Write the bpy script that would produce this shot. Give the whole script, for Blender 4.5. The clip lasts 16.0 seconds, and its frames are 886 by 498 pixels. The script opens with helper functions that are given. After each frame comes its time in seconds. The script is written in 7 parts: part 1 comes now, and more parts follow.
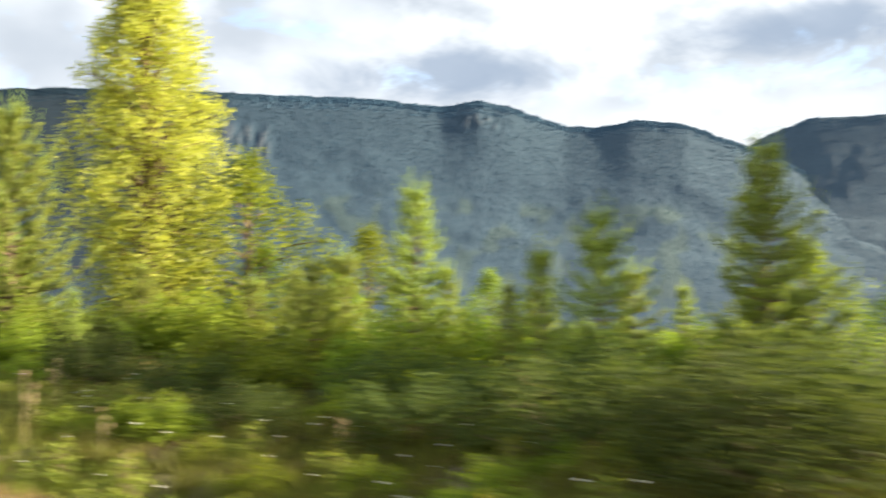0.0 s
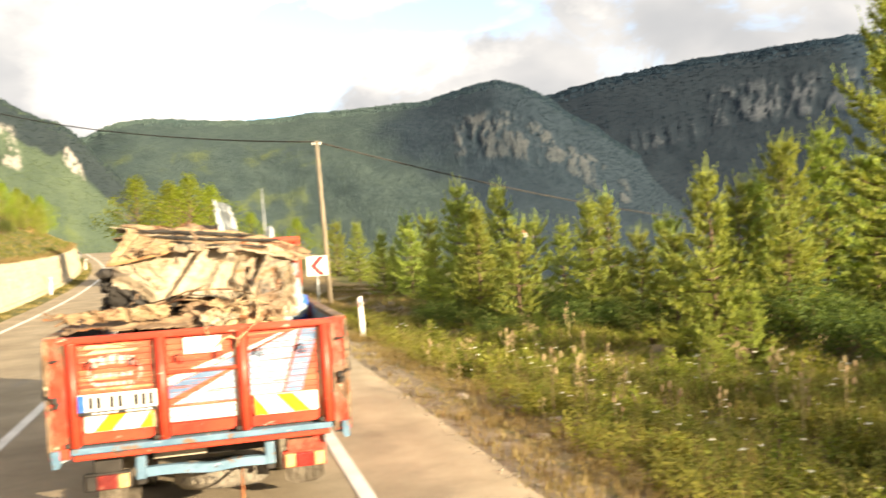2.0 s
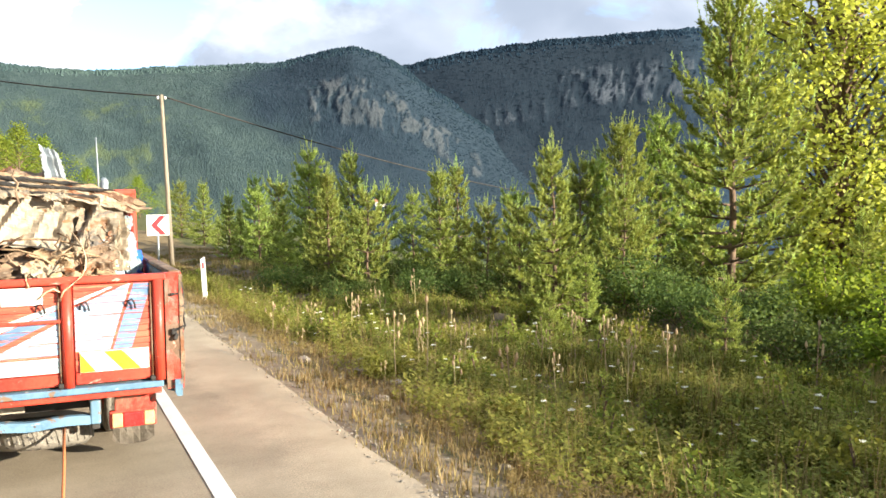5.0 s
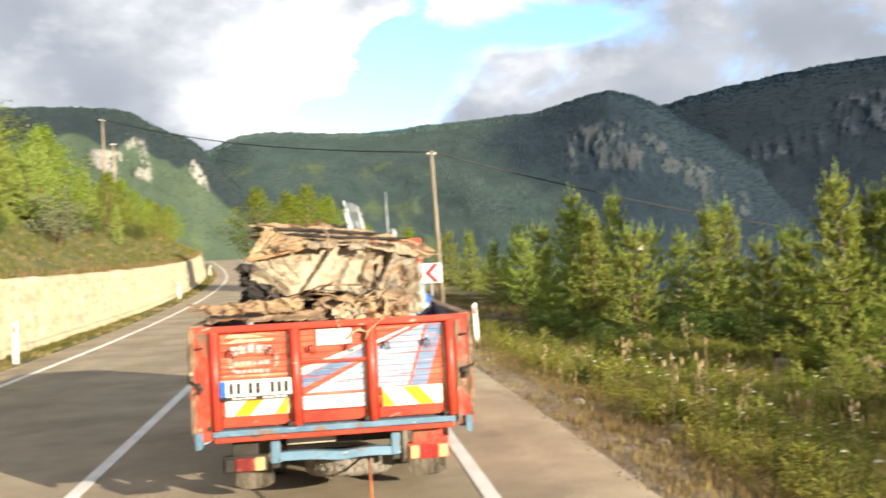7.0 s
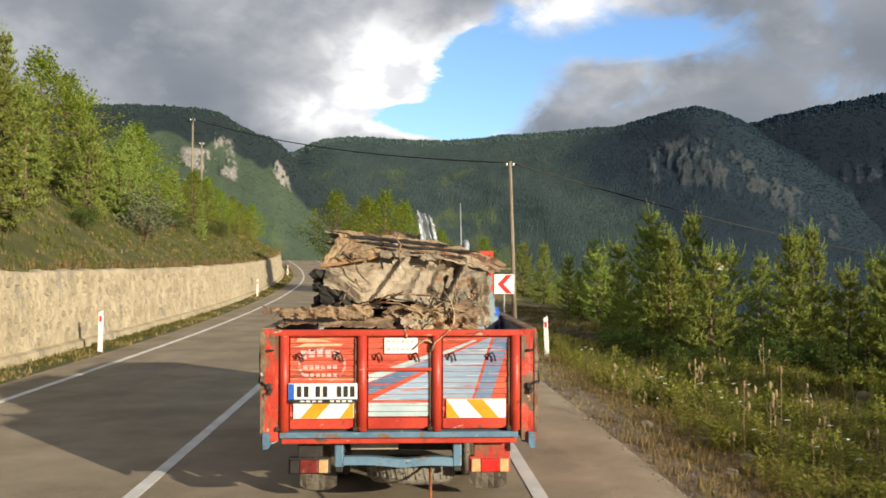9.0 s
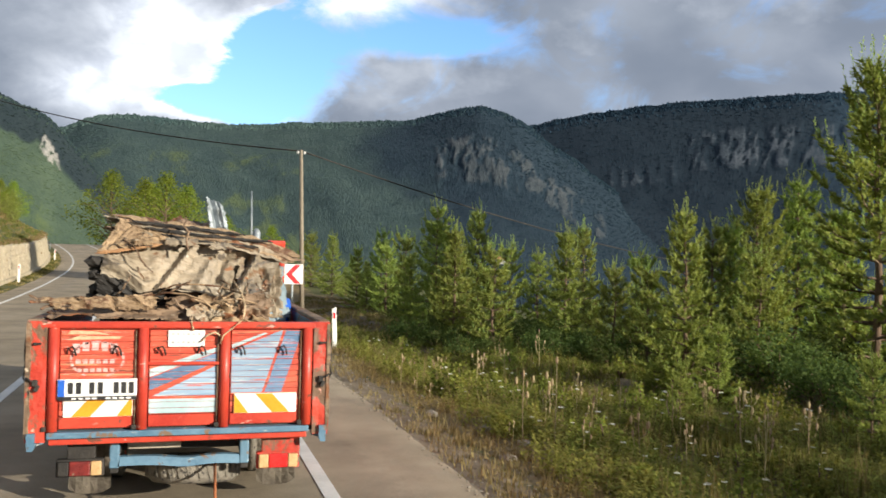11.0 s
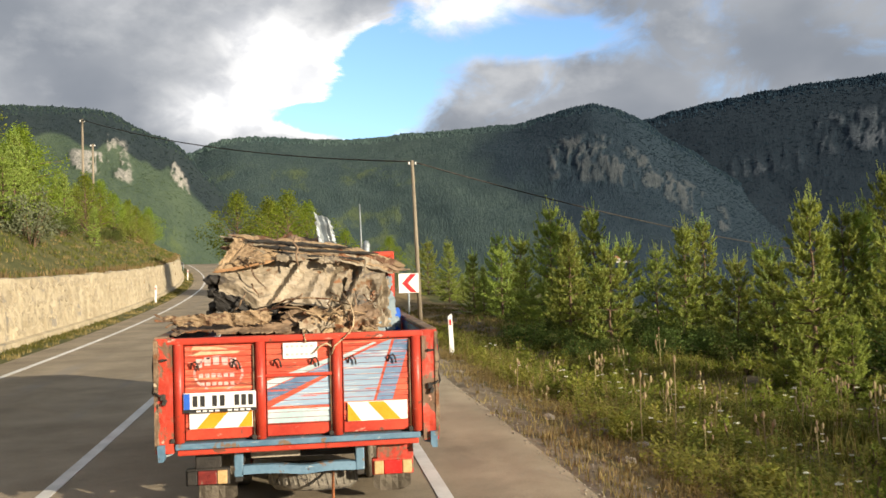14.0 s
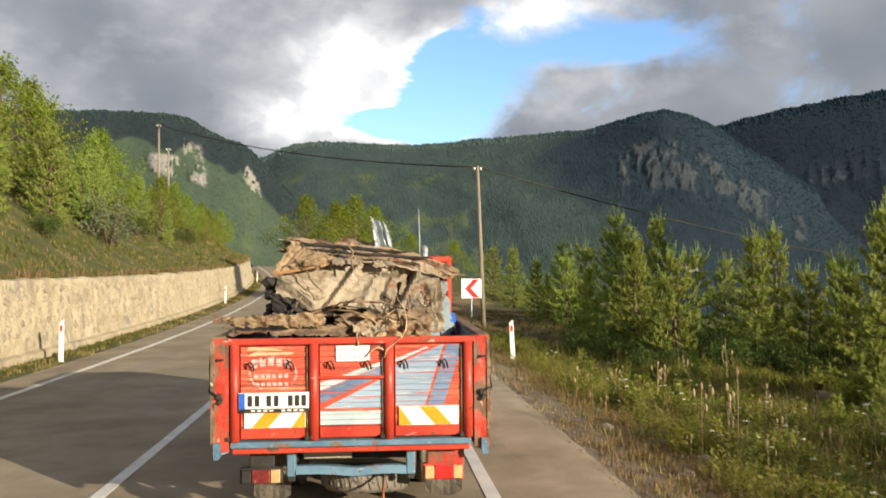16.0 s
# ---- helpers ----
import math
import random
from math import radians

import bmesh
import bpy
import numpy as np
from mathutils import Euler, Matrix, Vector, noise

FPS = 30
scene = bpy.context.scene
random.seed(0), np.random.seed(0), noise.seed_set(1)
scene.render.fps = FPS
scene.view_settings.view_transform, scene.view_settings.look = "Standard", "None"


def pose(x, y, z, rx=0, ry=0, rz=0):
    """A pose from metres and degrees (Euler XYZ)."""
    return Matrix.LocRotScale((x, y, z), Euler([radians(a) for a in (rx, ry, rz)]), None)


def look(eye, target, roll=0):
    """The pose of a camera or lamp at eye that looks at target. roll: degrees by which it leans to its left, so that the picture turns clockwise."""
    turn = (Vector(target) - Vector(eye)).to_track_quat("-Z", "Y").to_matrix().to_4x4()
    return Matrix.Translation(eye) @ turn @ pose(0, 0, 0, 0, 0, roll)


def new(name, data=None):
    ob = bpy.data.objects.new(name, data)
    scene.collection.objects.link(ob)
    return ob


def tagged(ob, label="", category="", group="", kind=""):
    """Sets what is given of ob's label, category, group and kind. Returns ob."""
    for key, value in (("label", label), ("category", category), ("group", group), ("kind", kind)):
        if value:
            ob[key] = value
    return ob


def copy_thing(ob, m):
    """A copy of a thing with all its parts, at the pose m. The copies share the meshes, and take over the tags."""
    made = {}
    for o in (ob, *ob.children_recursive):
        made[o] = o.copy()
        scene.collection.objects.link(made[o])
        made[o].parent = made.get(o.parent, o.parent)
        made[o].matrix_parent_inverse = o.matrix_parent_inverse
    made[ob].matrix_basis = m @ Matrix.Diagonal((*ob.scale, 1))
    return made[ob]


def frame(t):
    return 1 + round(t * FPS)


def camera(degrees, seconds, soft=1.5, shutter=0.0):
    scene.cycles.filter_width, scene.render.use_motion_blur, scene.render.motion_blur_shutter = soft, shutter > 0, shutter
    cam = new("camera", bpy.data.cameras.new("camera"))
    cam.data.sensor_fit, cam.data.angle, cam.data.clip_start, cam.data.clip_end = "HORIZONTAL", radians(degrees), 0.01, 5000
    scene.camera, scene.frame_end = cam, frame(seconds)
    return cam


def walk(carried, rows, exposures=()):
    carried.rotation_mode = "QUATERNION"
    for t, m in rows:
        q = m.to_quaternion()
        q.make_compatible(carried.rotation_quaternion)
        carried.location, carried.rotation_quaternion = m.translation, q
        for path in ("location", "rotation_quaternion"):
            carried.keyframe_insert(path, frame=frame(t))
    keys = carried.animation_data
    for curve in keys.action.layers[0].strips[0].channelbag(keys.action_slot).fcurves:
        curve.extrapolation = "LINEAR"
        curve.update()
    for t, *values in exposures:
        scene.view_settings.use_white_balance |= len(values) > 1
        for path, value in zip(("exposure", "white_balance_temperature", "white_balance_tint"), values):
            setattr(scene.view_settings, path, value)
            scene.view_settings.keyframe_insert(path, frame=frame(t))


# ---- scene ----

# ================= camera and its way =================
cam = camera(54.75, 16.0, soft=1.6, shutter=0.55)
# seconds, x, y, z, tilt, lean, turn
PATH = [
    (0.0, 0.073, -12.20, 2.000, 90.47, 0.58, -55.71),
    (0.3, 0.091, -9.45, 2.000, 90.27, 0.21, -50.40),
    (0.6, 0.129, -6.70, 2.002, 89.97, 1.20, -45.85),
    (0.9, 0.196, -4.00, 2.013, 89.44, 1.92, -38.04),
    (1.2, 0.309, -1.50, 2.074, 89.20, 1.37, -30.73),
    (1.5, 0.303, -0.05, 2.095, 89.56, -0.18, -25.62),
    (2.0, 0.015, 0.084, 2.044, 89.33, 3.28, -14.71),
    (2.5, -0.051, 0.092, 2.046, 88.74, 3.04, -12.35),
    (3.0, -0.028, 0.112, 2.023, 88.22, 1.47, -16.53),
    (3.2, 0.030, 0.110, 2.010, 87.90, 1.40, -18.90),
    (5.3, 0.065, 0.070, 1.976, 86.90, 0.90, -24.60),
    (5.5, 0.059, 0.068, 1.974, 88.53, 0.90, -23.27),
    (6.0, -0.052, 0.070, 1.975, 90.51, 1.46, -19.49),
    (6.5, -0.088, 0.065, 1.985, 90.37, 1.30, -14.17),
    (7.0, -0.120, -0.020, 1.951, 90.48, 2.67, -7.34),
    (7.5, -0.125, -0.068, 1.937, 89.24, 1.74, -3.21),
    (8.0, -0.086, -0.080, 1.955, 89.60, 1.65, -2.76),
    (8.5, -0.073, -0.108, 1.987, 91.14, 1.17, -1.60),
    (9.0, -0.088, -0.060, 1.989, 91.17, -0.10, -2.34),
    (9.5, -0.185, -0.034, 2.010, 90.93, -1.18, -5.71),
    (10.0, -0.198, -0.001, 2.027, 90.91, -2.64, -12.09),
    (10.2, -0.195, 0.002, 2.025, 91.29, -2.60, -13.30),
    (12.3, -0.022, 0.008, 1.964, 89.42, 0.20, -18.95),
    (12.5, -0.019, 0.008, 1.963, 89.42, 0.27, -18.75),
    (13.0, -0.039, -0.034, 1.974, 91.36, 1.42, -14.12),
    (13.5, -0.017, -0.067, 1.992, 91.06, 1.13, -9.19),
    (14.0, -0.028, -0.051, 2.006, 91.02, 1.40, -8.63),
    (14.5, -0.018, -0.072, 1.979, 90.61, 0.64, -9.72),
    (15.0, -0.035, -0.074, 1.974, 90.48, 2.00, -6.06),
    (15.5, 0.012, -0.063, 2.017, 89.99, 1.23, -5.30),
    (16.0, 0.073, -0.055, 2.006, 91.45, 0.49, -4.19),
]
EXPOSURES = [(0.0, 2.12, 6600, 7), (1.0, 2.42, 7000, 7.5), (1.5, 2.47, 7100, 9), (2.0, 1.97, 7700, 11), (2.5, 1.32, 7750, 13), (3.0, 0.92, 7300, 11), (5.5, 2.02, 5950, 9.5), (6.0, 1.75, 6150, 10),
             (6.5, 1.65, 6500, 10), (7.0, 1.52, 6500, 10), (7.5, 1.27, 6500, 10), (8.0, 1.02, 6500, 10), (8.5, 0.77, 6500, 10), (9.0, 0.60, 6400, 10), (10.0, 0.54, 5850, 9.5), (12.5, 1.22, 6200, 10.5),
             (13.0, 1.22, 6500, 10), (13.5, 1.02, 6500, 10), (14.0, 0.82, 6500, 10), (14.5, 0.72, 6500, 10), (16.0, 0.77, 6500, 10)]
walk(cam, [(t, pose(x, y, z, a, b, c)) for t, x, y, z, a, b, c in PATH], EXPOSURES)

# ================= sun and sky =================
SUN_ELEVATION, SUN_SIDE = radians(14.3), radians(138)      # low evening sun, behind and to the right
sun = new("sun", bpy.data.lights.new("sun", "SUN"))
sun.data.energy, sun.data.angle, sun.data.color = 5.0, radians(0.6), (1.0, 0.86, 0.65)
sun_dir = Vector((math.sin(SUN_SIDE) * math.cos(SUN_ELEVATION), math.cos(SUN_SIDE) * math.cos(SUN_ELEVATION), math.sin(SUN_ELEVATION)))
sun.matrix_basis = look(sun_dir * 80, (0, 0, 0))


class Nodes:
    """Short hand for node trees."""

    def __init__(self, tree):
        self.t = tree
        tree.nodes.clear()

    def add(self, kind, operation="", blend_type="", data_type="", interpolation_type="", attribute_name=""):
        n = self.t.nodes.new(kind)
        if operation:
            n.operation = operation
        if data_type:
            n.data_type = data_type
        if blend_type:
            n.blend_type = blend_type
        if interpolation_type:
            n.interpolation_type = interpolation_type
        if attribute_name:
            n.attribute_name = attribute_name
        return n

    def put(self, socket, value):
        if hasattr(value, "links"):
            self.t.links.new(value, socket)
        else:
            socket.default_value = value

    def math(self, op, a, b=0.0, clamp=False):
        n = self.add("ShaderNodeMath", operation=op)
        n.use_clamp = clamp
        self.put(n.inputs[0], a), self.put(n.inputs[1], b)
        return n.outputs[0]

    def step(self, x, lo, hi, a=0.0, b=1.0):
        n = self.add("ShaderNodeMapRange", interpolation_type="SMOOTHSTEP")
        for i, v in enumerate((x, lo, hi, a, b)):
            self.put(n.inputs[i], v)
        return n.outputs[0]

    def mix(self, f, a, b, blend="MIX"):
        n = self.add("ShaderNodeMix", data_type="RGBA", blend_type=blend)
        self.put(n.inputs[0], f), self.put(n.inputs[6], a), self.put(n.inputs[7], b)
        return n.outputs[2]

    def noise(self, vector, scale, detail=4.0, rough=0.55, distortion=0.0):
        n = self.add("ShaderNodeTexNoise")
        self.put(n.inputs["Vector"], vector)
        n.inputs["Scale"].default_value, n.inputs["Detail"].default_value = scale, detail
        n.inputs["Roughness"].default_value, n.inputs["Distortion"].default_value = rough, distortion
        return n.outputs["Fac"]


def rgb(r, g, b):
    return (r, g, b, 1.0)


world = bpy.data.worlds.new("sky")
scene.world = world
world.use_nodes = True
N = Nodes(world.node_tree)
sky = N.add("ShaderNodeTexSky")
sky.sky_type, sky.sun_disc, sky.sun_elevation, sky.sun_rotation = "NISHITA", False, SUN_ELEVATION, SUN_SIDE
sky.altitude, sky.air_density, sky.dust_density, sky.ozone_density = 800.0, 1.0, 1.2, 1.5
direction = N.add("ShaderNodeTexCoord").outputs["Generated"]
xyz = N.add("ShaderNodeSeparateXYZ")
N.put(xyz.inputs[0], direction)
bearing = N.math("MULTIPLY", N.math("ARCTAN2", xyz.outputs[0], xyz.outputs[1]), 57.2958)
height = N.math("MULTIPLY", N.math("ARCSINE", xyz.outputs[2]), 57.2958)
flat = N.add("ShaderNodeCombineXYZ")
N.put(flat.inputs[0], N.math("MULTIPLY", bearing, 0.1)), N.put(flat.inputs[1], N.math("MULTIPLY", height, 0.15))
billow = N.noise(flat.outputs[0], 1.5, 9.0, 0.62, 0.5)
broad = N.noise(flat.outputs[0], 0.9, 7.0, 0.56)


def hump(az, el, wa, we, lean=0.0):
    """A soft oval of the cloud cover round one bearing and height."""
    a = N.math("SUBTRACT", bearing, az)
    e = N.math("SUBTRACT", N.math("SUBTRACT", height, el), N.math("MULTIPLY", a, lean))
    a2, e2 = N.math("DIVIDE", a, wa), N.math("DIVIDE", e, we)
    return N.math("EXPONENT", N.math("MULTIPLY", N.math("ADD", N.math("MULTIPLY", a2, a2), N.math("MULTIPLY", e2, e2)), -1.0))


gap = N.math("ADD", hump(5.6, 12.4, 4.4, 3.4, 0.22), N.math("MULTIPLY", hump(15, 14.4, 6.5, 1.2, 0.02), 0.8))
gap = N.math("ADD", gap, N.math("MULTIPLY", hump(1.0, 9.7, 4.5, 0.9), 0.65))
cover = N.math("SUBTRACT", N.math("ADD", 0.62, N.math("MULTIPLY", N.math("SUBTRACT", billow, 0.5), 1.5)), N.math("MULTIPLY", gap, 0.95))
side = N.step(bearing, 4.0, 9.0)
cloud = N.step(cover, N.math("SUBTRACT", 0.21, N.math("MULTIPLY", side, 0.16)), N.math("ADD", 0.37, N.math("MULTIPLY", side, 0.20)))
glow = N.math("ADD", hump(-4.6, 10.2, 4.6, 1.8), hump(-1.8, 13.8, 4.4, 3.2, -0.2))
glow = N.math("ADD", glow, N.math("MULTIPLY", hump(10, 16.6, 5.0, 1.4), 0.8))
glow = N.math("ADD", glow, N.math("MULTIPLY", hump(13.5, 11.8, 4.5, 2.6), 0.42))
glow = N.math("ADD", glow, N.math("MULTIPLY", hump(68, 14.5, 16, 3), 0.12))
rim = N.math("MULTIPLY", N.step(cover, 0.25, 0.65, 1.0, 0.0), N.math("SUBTRACT", N.step(gap, 0.04, 0.35), N.math("MULTIPLY", side, 0.8), clamp=True))
shine = N.math("ADD", N.math("MULTIPLY", glow, 0.85), N.math("MULTIPLY", rim, 0.6))
shine = N.math("ADD", shine, N.math("MULTIPLY", N.math("SUBTRACT", broad, 0.47), 1.15), clamp=True)
grey = N.mix(N.step(N.noise(flat.outputs[0], 1.3, 6.0, 0.42, 0.1), 0.30, 0.72), rgb(0.158, 0.174, 0.200), rgb(0.250, 0.262, 0.282))
shine = N.math("SUBTRACT", shine, N.math("MULTIPLY", hump(38, 11.0, 17, 2.8), 0.55), clamp=True)
white = N.mix(N.step(N.noise(flat.outputs[0], 3.0, 7.0, 0.52, 0.2), 0.36, 0.60), rgb(0.60, 0.60, 0.61), rgb(0.97, 0.95, 0.92))
cloud_colour = N.mix(shine, grey, white)
storm = N.math("ADD", N.math("ADD", hump(57, 11.9, 10, 1.9), hump(33, 12.5, 7, 2.4)), hump(79, 13.6, 7, 2.0))
storm = N.math("MULTIPLY", N.step(N.math("ADD", storm, N.math("MULTIPLY", N.math("SUBTRACT", billow, 0.5), 1.6)), 0.25, 0.95), N.step(bearing, 34.0, 46.0))
cloud_colour = N.mix(N.math("MULTIPLY", storm, 0.85), cloud_colour, rgb(0.095, 0.118, 0.158))
sky_colour = N.mix(1.0, sky.outputs[0], rgb(0.118, 0.138, 0.166), "MULTIPLY")
back = N.add("ShaderNodeBackground")
N.put(back.inputs[0], N.mix(cloud, sky_colour, cloud_colour))
back.inputs[1].default_value = 1.0
N.put(N.add("ShaderNodeOutputWorld").inputs[0], back.outputs[0])


# ================= materials =================
def surface(name, low, high, scale=3.0, rough=0.75, bump=0.3, fine=40.0, metal=0.0, spot=None, spot_at=0.62, spot_scale=1.2,
            each=0.0, coat=0.0, bump_size=0.02, stretch=(1, 1, 1), scratches=()):
    """A worn surface: two colours mixed at two scales, spots of a third, fine relief."""
    m = bpy.data.materials.new(name)
    m.use_nodes = True
    n = Nodes(m.node_tree)
    c = n.add("ShaderNodeTexCoord").outputs["Object"]
    if stretch != (1, 1, 1):
        mp = n.add("ShaderNodeMapping")
        n.put(mp.inputs[0], c)
        mp.inputs["Scale"].default_value = stretch
        c = mp.outputs[0]
    a, b = n.noise(c, scale, 5.0, 0.6), n.noise(c, fine, 3.0, 0.6)
    f = n.math("ADD", n.math("MULTIPLY", a, 0.7), n.math("MULTIPLY", b, 0.3))
    f = n.step(f, 0.33, 0.67)
    col = n.mix(f, rgb(*low), rgb(*high))
    if spot:
        s = n.step(n.noise(c, spot_scale, 7.0, 0.68, 0.4), spot_at, spot_at + 0.06)
        col = n.mix(s, col, rgb(*spot))
    for colour, at, size in scratches:
        mp = n.add("ShaderNodeMapping")
        n.put(mp.inputs[0], n.add("ShaderNodeTexCoord").outputs["Object"])
        mp.inputs["Scale"].default_value = size
        col = n.mix(n.step(n.noise(mp.outputs[0], 1.0, 6.0, 0.62, 0.3), at, at + 0.05), col, rgb(*colour))
    if each:
        r = n.add("ShaderNodeObjectInfo").outputs["Random"]
        hsv = n.add("ShaderNodeHueSaturation")
        n.put(hsv.inputs["Value"], n.step(r, 0.0, 1.0, 1 - each, 1 + each)), n.put(hsv.inputs["Color"], col)
        col = hsv.outputs[0]
    p = n.add("ShaderNodeBsdfPrincipled")
    n.put(p.inputs["Base Color"], col)
    n.put(p.inputs["Roughness"], n.step(b, 0.2, 0.8, max(rough - 0.12, 0.03), min(rough + 0.12, 1.0)))
    p.inputs["Metallic"].default_value = metal
    p.inputs["Coat Weight"].default_value = coat
    if bump:
        bn = n.add("ShaderNodeBump")
        bn.inputs["Strength"].default_value, bn.inputs["Distance"].default_value = bump, bump_size
        n.put(bn.inputs["Height"], f), n.put(p.inputs["Normal"], bn.outputs[0])
    n.put(n.add("ShaderNodeOutputMaterial").inputs[0], p.outputs[0])
    return m


def foliage(name, dark, light, through_light=0.3, rough=0.75, each=0.2):
    """Leaves or needles: every leaf a shade of its own, some light passing through."""
    m = bpy.data.materials.new(name)
    m.use_nodes = True
    n = Nodes(m.node_tree)
    r = n.add("ShaderNodeNewGeometry").outputs["Random Per Island"]
    o = n.add("ShaderNodeObjectInfo").outputs["Random"]
    col = n.mix(r, rgb(*dark), rgb(*light))
    hsv = n.add("ShaderNodeHueSaturation")
    n.put(hsv.inputs["Hue"], n.step(o, 0.0, 1.0, 0.485, 0.515))
    n.put(hsv.inputs["Value"], n.step(o, 0.0, 1.0, 1 - each, 1 + each)), n.put(hsv.inputs["Color"], col)
    p = n.add("ShaderNodeBsdfPrincipled")
    n.put(p.inputs["Base Color"], hsv.outputs[0])
    p.inputs["Roughness"].default_value = rough
    p.inputs["Specular IOR Level"].default_value = 0.12
    tr = n.add("ShaderNodeBsdfTranslucent")
    n.put(tr.inputs[0], n.mix(1.0, hsv.outputs[0], rgb(1.1, 1.05, 0.6), "MULTIPLY"))
    mx = n.add("ShaderNodeMixShader")
    mx.inputs[0].default_value = through_light
    n.put(mx.inputs[1], p.outputs[0]), n.put(mx.inputs[2], tr.outputs[0])
    n.put(n.add("ShaderNodeOutputMaterial").inputs[0], mx.outputs[0])
    return m


def masked(name, base, mask_colours, bump=0.5, bump_size=0.1, fine=6.0, rough=0.95, scale=0.2, slope=False):
    """Ground or hillside: mesh attributes say where each further cover or painted shade lies; noise breaks their
    borders.
    """
    m = bpy.data.materials.new(name)
    m.use_nodes = True
    n = Nodes(m.node_tree)
    c = n.add("ShaderNodeTexCoord").outputs["Object"]
    if slope:
        xy = n.add("ShaderNodeCombineXYZ")
        for k, att in enumerate(("along", "upward")):
            n.put(xy.inputs[k], n.add("ShaderNodeAttribute", attribute_name=att).outputs["Fac"])
        c = xy.outputs[0]
    a, b = n.noise(c, scale, 6.0, 0.65), n.noise(c, fine, 4.0, 0.7)
    f = n.step(n.math("ADD", n.math("MULTIPLY", a, 0.55), n.math("MULTIPLY", b, 0.45)), 0.35, 0.65)
    col = n.mix(f, rgb(*base[0]), rgb(*base[1]))
    for att, low, high in mask_colours:
        w = n.add("ShaderNodeAttribute", attribute_name=att).outputs["Fac"]
        edge = n.math("ADD", w, n.math("MULTIPLY", n.math("SUBTRACT", n.math("ADD", n.math("MULTIPLY", a, 0.5), n.math("MULTIPLY", b, 0.5)), 0.5), 1.3))
        col = n.mix(n.step(edge, 0.35, (1.15 if att == "rock" else 0.9) if slope else 0.6), col, n.mix(f, rgb(*low), rgb(*high)))
    p = n.add("ShaderNodeBsdfPrincipled")
    n.put(p.inputs["Base Color"], col)
    p.inputs["Roughness"].default_value = rough
    p.inputs["Specular IOR Level"].default_value = 0.15
    bn = n.add("ShaderNodeBump")
    bn.inputs["Strength"].default_value, bn.inputs["Distance"].default_value = bump, bump_size
    n.put(bn.inputs["Height"], b), n.put(p.inputs["Normal"], bn.outputs[0])
    n.put(n.add("ShaderNodeOutputMaterial").inputs[0], p.outputs[0])
    return m


M_ASPHALT = masked("worn asphalt", ((0.198, 0.165, 0.119), (0.365, 0.306, 0.224)),
                   (("dust", (0.27, 0.222, 0.155), (0.43, 0.36, 0.26)), ("track", (0.165, 0.15, 0.128), (0.29, 0.26, 0.22)), ("oil", (0.10, 0.092, 0.082), (0.19, 0.17, 0.145))), 0.6, 0.008, 70.0, rough=0.86, scale=0.7)
M_LINE = surface("road paint", (0.52, 0.51, 0.48), (0.74, 0.73, 0.70), 2.0, 0.6, 0.2, 60.0, spot=(0.25, 0.24, 0.22), spot_at=0.64, spot_scale=6.0, bump_size=0.004)
M_WALL = surface("plastered stone wall", (0.33, 0.275, 0.180), (0.50, 0.430, 0.300), 1.4, 0.9, 0.8, 9.0, spot=(0.26, 0.235, 0.19), spot_at=0.58, spot_scale=1.0, bump_size=0.05)
M_GROUND = masked("dry verge soil", ((0.06, 0.07, 0.028), (0.12, 0.115, 0.045)),
                  (("gravel", (0.165, 0.128, 0.085), (0.285, 0.228, 0.155)), ("straw", (0.135, 0.100, 0.052), (0.245, 0.185, 0.100)),
                   ("soil", (0.10, 0.08, 0.055), (0.18, 0.145, 0.10)), ("wood", (0.03, 0.045, 0.018), (0.06, 0.078, 0.03)), ("orange", (0.30, 0.17, 0.07), (0.42, 0.27, 0.13))), 0.7, 0.04, 9.0, scale=0.9)
# Blue haze of distance is in this base; its dark cover paints cloud shade.
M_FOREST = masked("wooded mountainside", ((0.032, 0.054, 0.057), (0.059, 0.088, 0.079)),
                  (("conifer_shade", (0.0125, 0.0245, 0.037), (0.019, 0.034, 0.048)), ("meadow", (0.060, 0.088, 0.044), (0.100, 0.128, 0.058)), ("rock", (0.028, 0.038, 0.045), (0.074, 0.083, 0.088))), 0.5, 6.0, 6.0, scale=0.5, slope=True)
# Lighter copy of the mountainside: sunlight is put into its colours.
M_SLOPE_LIT = masked("sunlit wooded mountainside", ((0.046, 0.073, 0.052), (0.082, 0.115, 0.072)),
                 (("conifer_shade", (0.017, 0.028, 0.034), (0.028, 0.041, 0.044)), ("meadow", (0.060, 0.092, 0.046), (0.100, 0.132, 0.056)), ("rock", (0.17, 0.17, 0.155), (0.42, 0.40, 0.36))), 0.3, 5.0, 6.0, scale=0.5, slope=True)
# Haze is put into the bluish base, cloud shade into the dark cover.
M_RIDGE_HAZE = masked("hazy mountainside", ((0.030, 0.055, 0.082), (0.044, 0.075, 0.104)),
                   (("conifer_shade", (0.011, 0.021, 0.032), (0.016, 0.028, 0.040)), ("meadow", (0.038, 0.064, 0.074), (0.060, 0.090, 0.094)), ("rock", (0.046, 0.060, 0.074), (0.105, 0.120, 0.135))), 0.3, 6.0, 6.0, scale=0.5, slope=True)


